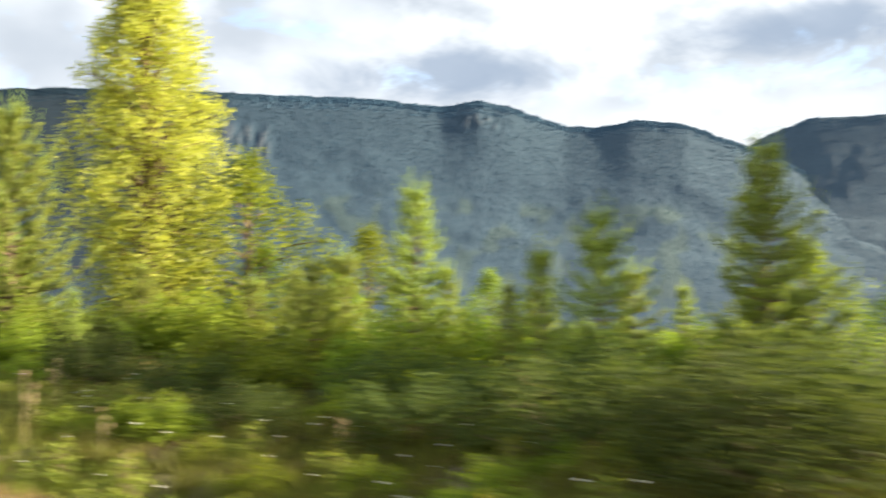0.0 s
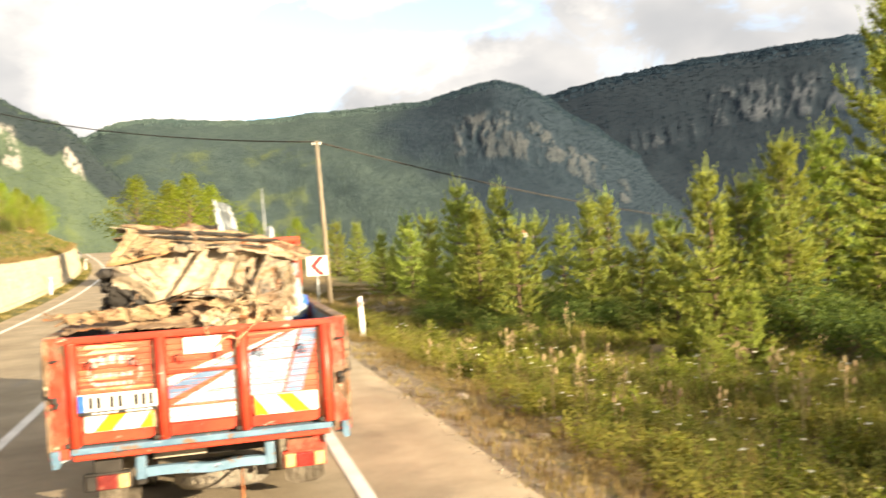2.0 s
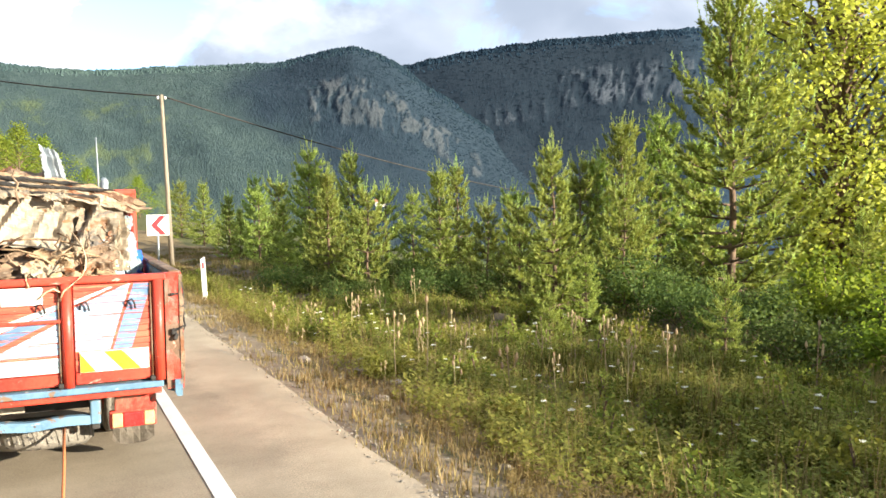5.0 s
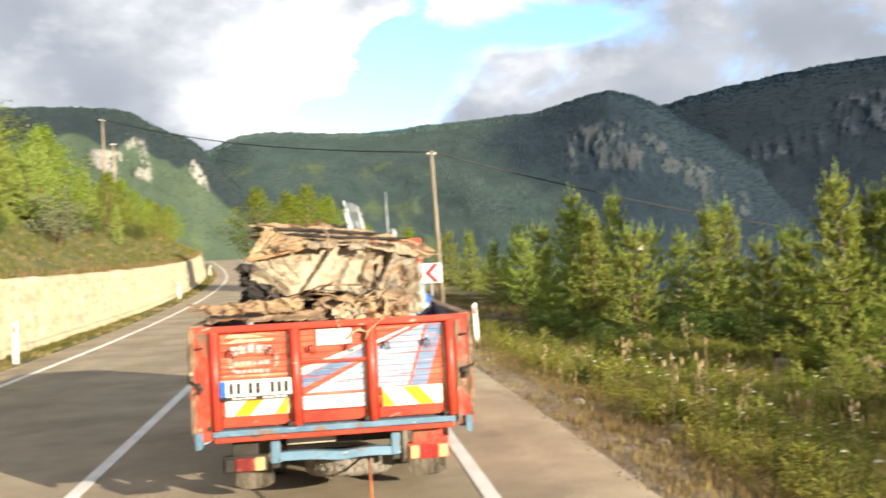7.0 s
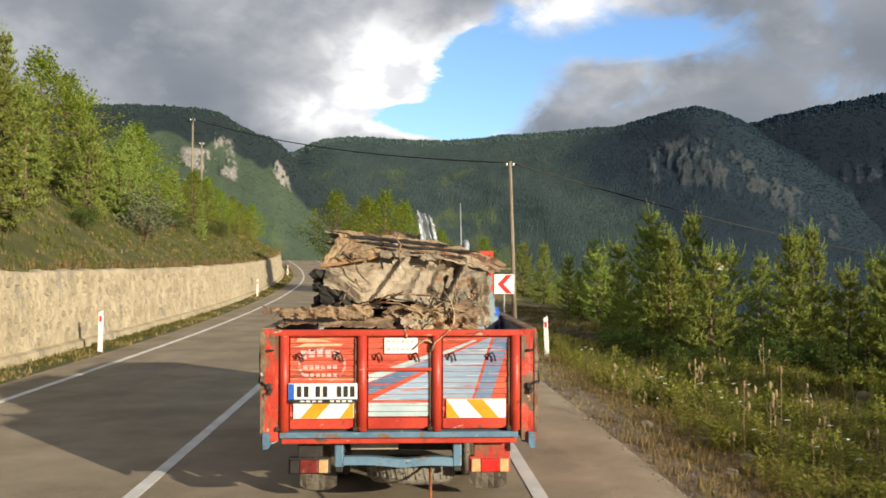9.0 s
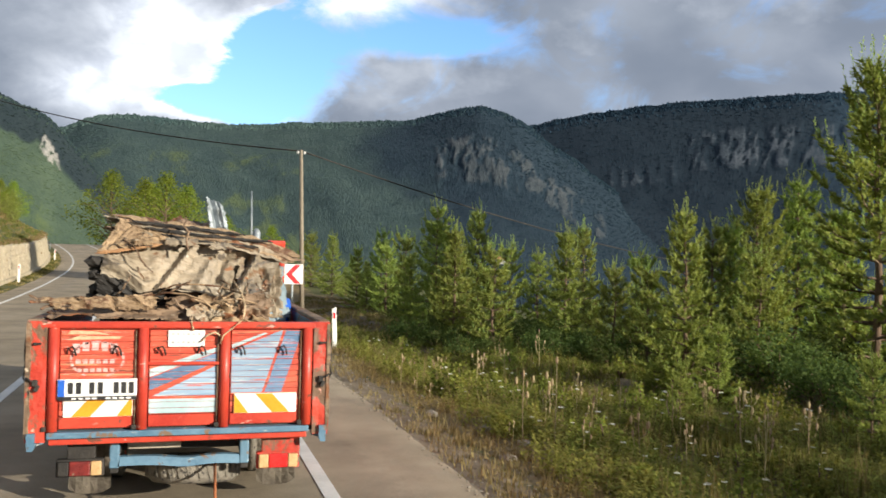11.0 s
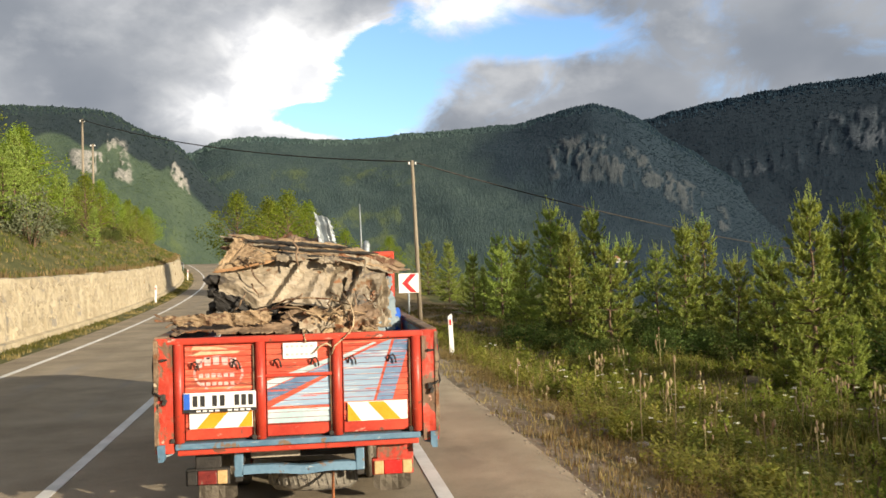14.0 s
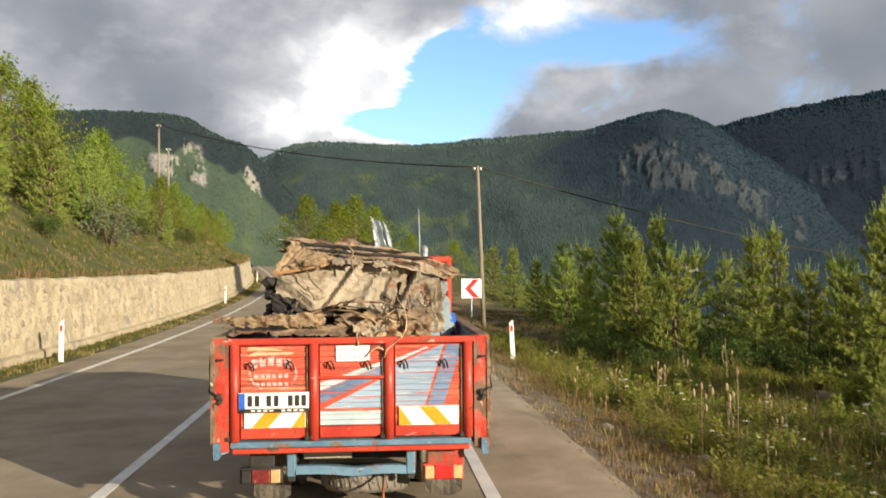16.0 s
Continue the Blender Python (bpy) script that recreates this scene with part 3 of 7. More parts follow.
def mountain(name, label, azimuths, profile, r0, r1, foot, rough, seed, cliffs=(), meadows=(), step=0.16, rows=64, cover=None, steep=1.35, dark_from=200, dark_until=-200, dark_above=9.0, bare=-0.12, trees=0, tree_cover=None):
    """A ridge seen from the road: profile gives bearing and angle of height of its crest, r0 and r1 the distances of foot and crest."""
    n = int((azimuths[1] - azimuths[0]) / step)
    az = [azimuths[0] + (azimuths[1] - azimuths[0]) * i / n for i in range(n + 1)]

    def blurred(a, w):
        return sum(lerp(profile, a + w * q) * math.exp(-q * q / 8) for q in range(-5, 6)) / sum(math.exp(-q * q / 8) for q in range(-5, 6))

    crest = [2 + r1 * math.tan(radians(blurred(a, 0.16))) for a in az]
    ragged = [r1 * math.tan(radians(0.10 * fnoise(a * 0.7, seed, 3, 3))) for a in az]
    calm = [2 + r1 * math.tan(radians(min(lerp(profile, a) + 0.6, blurred(a, 1.6)) - 0.10)) for a in az]
    ts = [i / rows for i in range(rows + 1)] + [1.08, 1.25, 1.5]
    verts, rock, meadow, along, upward, conifer_shade = [], [], [], [], [], []
    for t in ts:
        for a, zt, zs, zr in zip(az, crest, calm, ragged):
            zc = zs + (zt - zs) * soft(t, 0.45, 1.0) + zr * soft(t, 0.92, 1.0)
            s, k = min(t, 1.0), math.sin(min(t, 1.0) * math.pi)
            r = r0 + (r1 - r0) * t
            x, y = r * math.sin(radians(a)), r * math.cos(radians(a))
            lift = s ** steep
            gully = fnoise(x * 0.0016, y * 0.0016, seed, 6) * 0.8 + abs(fnoise(a * 0.10 + t, t * 2.2, seed + 7, 4)) * 0.35 - 0.1
            z = foot + (zc - foot) * lift + rough * gully * k + fnoise(x * 0.02, y * 0.02, seed, 3) * 2.0 * k
            z -= max(0.0, t - 1.0) * 0.9 * (zc - foot)
            w, flute = 0.0, 0.0
            for a0, a1, t0, t1, power, slant in cliffs:
                q = t + slant * (a - a0) / (a1 - a0)
                w = max(w, power * soft(a, a0, a0 + 0.7) * (1 - soft(a, a1 - 0.7, a1)) * soft(q, t0, t0 + 0.05) * (1 - soft(q, t1 - 0.06, t1)))
            w2 = 0.0
            if w > 0:
                crag = fnoise(a * 0.75, t * 7.0, seed + 3, 5) * 0.65 + fnoise(a * 2.6, t * 17.0, seed + 5, 4) * 0.5 + fnoise(a * 7.0, t * 42.0, seed + 6, 3) * 0.35
                w2 = min(1.0, w * soft(crag, bare, bare + 0.42))
                flute = abs(fnoise(a * 1.7, t * 2.0, seed + 15, 4)) + 0.6 * abs(fnoise(a * 5.0, t * 6.0, seed + 17, 3))
                pull = 1 - w * (0.004 * (flute - 0.35) + 0.007 * w2)
                x, y, z = x * pull, y * pull, z + (pull - 1) * z * 0.4
            rock.append(w2)
            g = 0.0
            for a0, a1, t0, t1, power in meadows:
                g = max(g, power * soft(a, a0, a0 + 2) * (1 - soft(a, a1 - 2, a1)) * soft(t, t0, t0 + 0.1) * (1 - soft(t, t1 - 0.1, t1)))
            meadow.append(g * soft(fnoise(a * 0.5, t * 9.0, seed + 11, 6), -0.25, 0.45))
            verts.append((x, y, z))
            # Darker by bearing paints cloud shade; darker by height marks conifers.
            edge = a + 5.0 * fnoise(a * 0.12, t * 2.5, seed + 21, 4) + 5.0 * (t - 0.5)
            conifer_shade.append(max(soft(edge, dark_from, dark_from + 12), 1 - soft(a, dark_until - 12, dark_until), soft(t + 0.06 * fnoise(a * 0.5, t * 3, seed + 19, 3), dark_above, dark_above + 0.07)))
            along.append(a), upward.append(lift * 11.0 + max(0.0, t - 1.0) * 11.0)
    w = len(az)
    faces = [(j * w + i, j * w + i + 1, (j + 1) * w + i + 1, (j + 1) * w + i) for j in range(len(ts) - 1) for i in range(w - 1)]
    me = mesh_of(name, verts, faces, cover or M_FOREST, True)
    for att, values in (("conifer_shade", conifer_shade), ("along", along), ("upward", upward), ("rock", rock), ("meadow", meadow)):
        me.attributes.new(att, "FLOAT", "POINT").data.foreach_set("value", values)
    ob = tagged(new(name, me), label, "mountain", kind="structure")
    if trees:
        far_woods(np.array(verts).reshape(len(ts), w, 3)[:rows + 1], [np.array(q).reshape(len(ts), w)[:rows + 1] for q in (rock, meadow, conifer_shade)], trees, seed, tree_cover or M_WOODS)
    return ob


def far_woods(grid, covers, count, seed, material):
    """The trees of a mountainside: pointed and round crowns of a few faces each, none on bare rock."""
    rs = np.random.RandomState(int(seed * 10))
    h, w = grid.shape[:2]
    n_crest = count // 9
    j = np.concatenate((rs.rand(count - n_crest) ** 0.8, 0.975 + 0.024 * rs.rand(n_crest))) * (h - 1.001)
    i = rs.rand(count) * (w - 1.001)
    j0, i0 = j.astype(int), i.astype(int)
    fj, fi = (j - j0)[:, None], (i - i0)[:, None]
    at = (grid[j0, i0] * (1 - fj) + grid[j0 + 1, i0] * fj) * (1 - fi) + (grid[j0, i0 + 1] * (1 - fj) + grid[j0 + 1, i0 + 1] * fj) * fi
    rock, meadow, conifer_shade = (q[j0, i0] for q in covers)
    keep = (rock < 0.30 + 0.6 * rs.rand(count)) & (meadow < 0.30 + 1.1 * rs.rand(count))
    at, meadow, conifer_shade = at[keep], meadow[keep], conifer_shade[keep]
    n = len(at)
    far = np.linalg.norm(at[:, :2], axis=1)
    tall = np.clip(far * 0.0021, 2.5, 6.5) * (0.5 + 0.8 * rs.rand(n))
    wide = tall * (0.70 + 0.40 * rs.rand(n))
    tall = tall * np.where(j[keep] > 0.95 * (h - 1), 1.0, 0.30)      # low rounded crowns on the slope, whole ones against the sky
    spin = rs.rand(n) * 6.283
    v = np.zeros((n, 5, 3))
    for k in range(4):
        v[:, k, 0] = at[:, 0] + np.cos(spin + k * 1.571) * wide
        v[:, k, 1] = at[:, 1] + np.sin(spin + k * 1.571) * wide
        v[:, k, 2] = at[:, 2] - 0.3 * tall
    v[:, 4] = at
    v[:, 4, 2] += tall
    tri = np.array([(k, (k + 1) % 4, 4) for k in range(4)])
    f = (np.arange(n)[:, None, None] * 5 + tri[None]).reshape(-1, 3)
    me = mesh_of("far_woods", v.reshape(-1, 3).tolist(), f.tolist(), material)
    for att, values in (("conifer_shade", conifer_shade), ("meadow", meadow)):
        me.attributes.new(att, "FLOAT", "POINT").data.foreach_set("value", np.repeat(values, 5).astype(np.float32))
    return tagged(new("far_woods", me), "dense dark green woods covering the mountainside", "woods", kind="stuff")


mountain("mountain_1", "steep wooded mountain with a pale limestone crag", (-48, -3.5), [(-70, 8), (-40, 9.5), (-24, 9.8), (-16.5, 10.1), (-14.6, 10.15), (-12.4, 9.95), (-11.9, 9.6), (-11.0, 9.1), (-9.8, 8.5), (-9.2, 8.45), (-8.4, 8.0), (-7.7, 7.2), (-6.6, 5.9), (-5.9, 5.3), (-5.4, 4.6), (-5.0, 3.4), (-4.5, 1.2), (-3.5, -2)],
         420, 1350, -70, 18, 2.0, ((-15.2, -10.9, 0.66, 0.82, 1.5, 0.0), (-13.2, -11.0, 0.76, 0.93, 0.8, 0.0), (-9.4, -7.4, 0.80, 0.97, 1.2, 0.1)), ((-16, -3, 0.05, 0.62, 0.7),), 0.12, 72, cover=M_SLOPE_LIT, dark_above=0.78, bare=-0.30, trees=17000, tree_cover=M_WOODS_LIT)
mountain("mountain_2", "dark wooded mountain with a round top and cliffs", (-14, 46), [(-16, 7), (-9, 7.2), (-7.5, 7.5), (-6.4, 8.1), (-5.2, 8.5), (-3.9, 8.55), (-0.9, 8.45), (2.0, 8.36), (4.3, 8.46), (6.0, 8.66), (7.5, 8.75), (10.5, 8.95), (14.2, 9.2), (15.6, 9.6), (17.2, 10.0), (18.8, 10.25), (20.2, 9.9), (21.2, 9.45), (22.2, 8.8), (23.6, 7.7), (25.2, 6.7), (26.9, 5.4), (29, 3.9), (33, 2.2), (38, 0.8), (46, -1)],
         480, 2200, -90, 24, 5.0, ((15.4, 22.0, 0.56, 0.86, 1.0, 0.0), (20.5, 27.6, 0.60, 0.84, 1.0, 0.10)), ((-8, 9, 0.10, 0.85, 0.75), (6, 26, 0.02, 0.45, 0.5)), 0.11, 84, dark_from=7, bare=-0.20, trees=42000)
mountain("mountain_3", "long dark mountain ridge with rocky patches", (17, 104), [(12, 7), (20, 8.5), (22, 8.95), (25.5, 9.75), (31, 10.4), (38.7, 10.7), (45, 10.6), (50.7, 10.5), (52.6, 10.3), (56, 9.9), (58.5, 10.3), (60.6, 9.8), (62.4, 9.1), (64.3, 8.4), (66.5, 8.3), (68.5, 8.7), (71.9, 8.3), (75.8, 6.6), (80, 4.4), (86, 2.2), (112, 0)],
         480, 3000, -95, 26, 9.0, ((27, 32, 0.66, 0.80, 0.75, 0.0), (32, 45, 0.70, 0.92, 0.85, 0.0), (57.0, 61.0, 0.86, 0.98, 1.0, 0.0)), ((44, 78, 0.20, 0.68, 1.0),), 0.16, 72, cover=M_RIDGE_HAZE, steep=2.0, dark_until=48, bare=-0.22, trees=52000, tree_cover=M_WOODS_HAZE)
mountain("mountain_4", "hazy mountain beyond a gap in the ridge", (62, 140), [(58, -3), (66, 1.5), (70, 4.2), (74, 5.8), (76.6, 7.3), (79.2, 8.2), (83.2, 8.1), (95, 7.5), (120, 6), (140, 4)], 900, 3600, -100, 26, 13.0, ((76, 83, 0.6, 0.9, 0.7, 0.0),), (), 0.3, cover=M_RIDGE_HAZE, steep=2.0, trees=9000, tree_cover=M_WOODS_HAZE)
mountain("mountain_5", "low hills behind the road", (140, 312), [(140, 4), (200, 3), (250, 5), (312, 9)], 400, 1800, -60, 30, 17.0, (), (), 1.0, 24)


# ================= the retaining wall =================
def retaining_wall():
    y0, y1 = -24.0, 96.0
    ys = [y0 + 0.3 * i for i in range(int((y1 - y0) / 0.3) + 1)]
    prof = [(-7.72, -0.1), (-7.74, 0.16), (-7.90, 0.20), (-7.93, 0.4), (-7.96, 0.65), (-7.99, 0.9), (-8.02, 1.15), (-8.05, 1.38), (-8.08, 1.58), (-8.10, 1.74), (-8.13, 1.86), (-8.25, 1.89), (-8.5, 1.88), (-8.5, 1.1)]
    bm = bmesh.new()
    rows = []
    for y in ys:
        top = 1 + 0.035 * fnoise(y * 0.5, 1.0) + 0.02 * fnoise(y * 2.6, 4.0)
        row = []
        for u, z in prof:
            d = 0.0 if z < 0.2 or u < -8.4 else 0.05 * fnoise(y * 1.7, z * 1.9, 2.0) + 0.02 * fnoise(y * 5, z * 5, 4.0)
            row.append(bm.verts.new((u + d - bend(y), y, z * top + rise(y))))
        rows.append(row)
    for r0, r1 in zip(rows, rows[1:]):
        for i in range(len(prof) - 1):
            bm.faces.new((r0[i], r0[i + 1], r1[i + 1], r1[i]))
    bm.faces.new(rows[0]), bm.faces.new(rows[-1][::-1])
    w = part("wall_left", bm, M_WALL)
    return tagged(w, "rough pale mortared stone retaining wall along the road", "retaining wall", kind="structure")


wall = retaining_wall()


# ================= the truck =================
truck = thing("truck", "old red flatbed truck with blue trim, loaded with scrap", "truck", (-0.15, 9.2, 0))


def piece(name, bm, material, parent=truck, label="", smooth=False):
    """A part of the truck, drawn in the place's own metres."""
    ob = part(name, bm, material, parent, label, smooth)
    if parent is truck:
        ob.matrix_parent_inverse = Matrix.Translation(-truck.location)
    return ob


# bed
piece("bed_floor", boxed(-1.15, 0.85, 6.56, 10.0, 0.68, 0.75, bevel=0.01), M_DARK)
left_side = piece("side_board", boxed(-1.19, -1.14, 6.60, 10.02, 0.70, 1.49, bevel=0.008), M_RED, label="red side board")
right_side = piece("side_board", boxed(0.84, 0.89, 6.60, 10.02, 0.70, 1.49, bevel=0.008), M_RED, label="red side board")
for x0, x1, parent in ((-1.14, -1.125, left_side), (0.825, 0.84, right_side)):
    for i in range(5):
        piece("plank", boxed(x0, x1, 6.64, 9.95, 0.76 + 0.145 * i, 0.895 + 0.145 * i, bevel=0.004), M_INNER, parent)
for x, parent in ((-1.165, left_side), (0.865, right_side)):
    piece("rail", boxed(x - 0.045, x + 0.045, 6.56, 10.02, 1.485, 1.515, bevel=0.01), M_RUST, parent, "worn rusty top rail")
    for y in (7.5, 8.5, 9.5):
        s = 1 if x > 0 else -1
        piece("stake", boxed(x + s * 0.02 - 0.03, x + s * 0.02 + 0.03, y - 0.03, y + 0.03, 0.66, 1.5, bevel=0.006), M_RED, parent)
head = piece("headboard", boxed(-0.55, 0.86, 9.5, 9.56, 0.74, 2.10, bevel=0.012), M_RED, label="orange red headboard behind the cab")
for x in (-0.53, 0.15, 0.83):
    bm = bmesh.new()
    tube(bm, [(x, 9.47, 0.75), (x, 9.47, 2.14)], 0.035, 10)
    piece("post", bm, M_RED, head, smooth=True)
bm = bmesh.new()
tube(bm, [(-0.55, 9.47, 2.13), (0.86, 9.47, 2.13)], 0.035, 10)
piece("rail", bm, M_RED, head, smooth=True)

# tailgate
gate = piece("tailgate", boxed(-1.06, 0.79, 6.545, 6.575, 0.74, 1.47, bevel=0.006), M_RED, label="scratched red tailgate with painted stripes")
bm = bmesh.new()
box(bm, -1.14, 0.80, 6.50, 6.575, 1.453, 1.503, bevel=0.012)
piece("top_rail", bm, M_RED, gate)
for x in (-1.028, -0.436, 0.134, 0.739):
    bm = bmesh.new()
    tube(bm, [(x, 6.515, 0.735), (x, 6.515, 1.46)], 0.037, 14)
    piece("post", bm, M_RED, gate, smooth=True)
    piece("hinge", boxed(x - 0.068, x - 0.034, 6.492, 6.545, 0.735, 0.768, bevel=0.006), M_DARK, gate)
    bm = bmesh.new()
    tube(bm, [(x - 0.050, 6.515, 0.728), (x - 0.050, 6.515, 1.44)], 0.006, 5)
    piece("hinge_rod", bm, M_RUST, gate, smooth=True)
PANELS = ((-0.985, -0.475), (-0.392, 0.092), (0.180, 0.695))
slats = []
for k, (x0, x1) in enumerate(PANELS):
    for i in range(14):
        z = 0.835 + i * 0.0435
        slats.append(piece("slat", boxed(x0, x1, 6.524 + 0.002 * ((i * 7 + k) % 3), 6.546, z + 0.0009, z + 0.0426, bevel=0.0028), M_RED_BOARD, gate))
    piece("kick_plate", boxed(x0, x1, 6.528, 6.546, 0.747, 0.829, bevel=0.003), M_RED, gate)
piece("cross_bar", boxed(-0.40, 0.10, 6.505, 6.53, 1.190, 1.213, bevel=0.004), M_RED, gate)


def painted(name, poly, material, y, parent=gate, thick=0.0015, label=""):
    """A flat painted shape in the plane of the tailgate, from (x, z) corners."""
    bm = bmesh.new()
    f = bm.faces.new([bm.verts.new((x, y, z)) for x, z in poly])
    f.normal_update()
    if f.normal.y > 0:
        f.normal_flip()
    r = bmesh.ops.extrude_face_region(bm, geom=[f])
    bmesh.ops.translate(bm, vec=(0, -thick, 0), verts=[v for v in r["geom"] if isinstance(v, bmesh.types.BMVert)])
    bmesh.ops.recalc_face_normals(bm, faces=bm.faces)
    return piece(name, bm, material, parent, label)


def clip_band(poly, z0, z1):
    """The part of a convex polygon between two heights."""
    for keep, lim in ((lambda z: z >= z0, z0), (lambda z: z <= z1, z1)):
        out = []
        for p, q in zip(poly, poly[1:] + poly[:1]):
            if keep(p[1]):
                out.append(p)
            if keep(p[1]) != keep(q[1]):
                f = (lim - p[1]) / (q[1] - p[1])
                out.append((p[0] + f * (q[0] - p[0]), lim))
        poly = out
        if len(poly) < 3:
            return []
    return poly


def slat_paint(name, poly, material, panel, label=""):
    """Paint that lies on the ribs one by one."""
    bm = bmesh.new()
    for i in range(14):
        z = 0.835 + i * 0.0435
        q = clip_band(poly, z + 0.0016, z + 0.0420)
        if len(q) > 2:
            y = 6.524 + 0.002 * ((i * 7 + panel) % 3) - 0.0012
            f = bm.faces.new([bm.verts.new((x, y, h)) for x, h in q])
            f.normal_update()
            if f.normal.y > 0:
                f.normal_flip()
    return piece(name, bm, material, gate, label)


slat_paint("blue_stripe", [(-0.37, 0.963), (0.088, 0.963), (0.088, 1.190)], M_BLUE_BOARD, 1)
slat_paint("dark_stripe", [(-0.388, 1.005), (0.088, 1.215), (0.088, 1.283), (-0.388, 1.095)], M_NAVY_BOARD, 1)
slat_paint("pale_stripe", [(-0.388, 1.103), (0.088, 1.288), (0.088, 1.320), (-0.388, 1.160)], M_PALE, 1)
slat_paint("pale_panel", [(-0.388, 0.842), (0.088, 0.842), (0.088, 0.945), (-0.388, 0.945)], M_PALE, 1)
slat_paint("blue_stripe", [(0.184, 0.98), (0.408, 0.98), (0.556, 1.443), (0.50, 1.425), (0.184, 1.288)], M_BLUE_BOARD, 2)
slat_paint("dark_stripe", [(0.428, 0.98), (0.552, 0.98), (0.688, 1.40), (0.688, 1.443), (0.578, 1.443)], M_NAVY_BOARD, 2)
slat_paint("pale_stripe", [(0.184, 1.305), (0.44, 1.418), (0.42, 1.425), (0.184, 1.336)], M_PALE, 2)
# warning plates with slanted stripes
for x0, s in ((-0.957, 1), (0.206, -1)):
    w, z0, z1 = 0.458, 0.829, 0.974
    plate = piece("warning_plate", boxed(x0, x0 + w, 6.512, 6.520, z0, z1, bevel=0.002), M_WHITE, gate, "white and yellow striped warning plate")
    mid = x0 + w / 2
    painted("stripe", [(mid + s * q, z) for q, z in ((-0.176, z0 + 0.003), (-0.052, z0 + 0.003), (0.073, z1 - 0.003), (-0.050, z1 - 0.003))], M_YELLOW, 6.5105, plate)
    painted("stripe", [(mid + s * q, z) for q, z in ((0.124, z0 + 0.003), (0.226, z0 + 0.003), (0.226, z1 - 0.004))], M_YELLOW, 6.5105, plate)
# number plate, its characters as bars
plate = piece("number_plate", boxed(-0.992, -0.470, 6.470, 6.478, 0.976, 1.102, bevel=0.003), M_WHITE, gate, "white number plate with a blue band")
painted("band", [(-0.989, 0.98), (-0.945, 0.98), (-0.945, 1.098), (-0.989, 1.098)], M_EU, 6.4695, plate)
painted("frame_bar", [(-0.99, 0.974), (-0.472, 0.974), (-0.472, 0.982), (-0.99, 0.982)], M_BLACK, 6.4688, plate)
for x in (-0.925, -0.872, -0.785, -0.730, -0.625, -0.575, -0.525):
    painted("bar", [(x, 1.0), (x + 0.034, 1.0), (x + 0.034, 1.08), (x, 1.08)], M_BLACK, 6.4690, plate)
for k in range(9):
    x = -0.90 + k * 0.045
    if k != 4:
        painted("frame_letter_bar", [(x, 0.961), (x + 0.03, 0.961), (x + 0.03, 0.973), (x, 0.973)], M_WHITE, 6.4690, plate)
painted("frame_lip", [(-0.992, 0.956), (-0.470, 0.956), (-0.470, 0.977), (-0.992, 0.977)], M_BLACK, 6.4720, plate)
label_plate = piece("label_plate", boxed(-0.268, -0.012, 6.512, 6.520, 1.322, 1.442, bevel=0.003), M_WHITE, gate, "white lettered sheet, too worn to read")
for z, x1 in ((1.405, -0.05), (1.345, -0.04)):
    for k in range(6):
        x = -0.245 + k * 0.036
        painted("bar", [(x, z), (x + 0.022, z), (x + 0.022, z + 0.018), (x, z + 0.018)], M_GREY_PRINT, 6.5112, label_plate)
# faded lettering and ring painted on the ribs
for k in range(5):
    x = -0.905 + k * 0.062
    z = 1.30 + 0.018 * (1 - ((k - 2) / 2) ** 2)
    slat_paint("lettering_bar", [(x, z - 0.02), (x + 0.045, z - 0.02), (x + 0.045, z + 0.045), (x, z + 0.045)], M_FADED, 0)
for k in range(6):
    x = -0.885 + k * 0.045
    slat_paint("lettering_bar", [(x, 1.205), (x + 0.032, 1.205), (x + 0.032, 1.235), (x, 1.235)], M_FADED, 0)
for k in range(6):
    x = -0.875 + k * 0.043
    slat_paint("lettering_bar", [(x, 1.145), (x + 0.03, 1.145), (x + 0.03, 1.17), (x, 1.17)], M_FADED, 0)
slat_paint("bare_patch", [(-0.94, 1.372), (-0.60, 1.380), (-0.58, 1.396), (-0.86, 1.406)], M_STRING, 0)
slat_paint("bare_patch", [(-0.94, 1.414), (-0.66, 1.410), (-0.76, 1.432), (-0.92, 1.440)], M_STRING, 0)
# the worn ring round the lettering
bm = bmesh.new()
for k in range(26):
    a0, a1 = 6.283 * k / 26, 6.283 * (k + (0.62 if k % 3 else 0.9)) / 26
    quad = [(-0.742 + q * math.cos(a), 1.235 + q * 0.72 * math.sin(a)) for q, a in ((0.165, a0), (0.165, a1), (0.183, a1), (0.183, a0))]
    for i in range(14):
        z = 0.835 + i * 0.0435
        q = clip_band(quad, z + 0.0035, z + 0.0400)
        if len(q) > 2 and min(h for _, h in q) > 1.11:
            face = bm.faces.new([bm.verts.new((x, 6.524 + 0.002 * ((i * 7) % 3) - 0.0012, h)) for x, h in q])
            face.normal_update()
            if face.normal.y > 0:
                face.normal_flip()
piece("faded_ring", bm, M_FADED, gate, "worn pale ring of paint")
# rope hooks
for x in (-0.91, -0.61, -0.31, -0.03, 0.25, 0.555):
    bm = bmesh.new()
    tube(bm, [(x - 0.03, 6.52, 1.275), (x - 0.025, 6.495, 1.315), (x + 0.005, 6.49, 1.33), (x + 0.022, 6.495, 1.30), (x + 0.028, 6.50, 1.262)], 0.0068, 6)
    piece("hook", bm, M_DARK, gate, smooth=True)

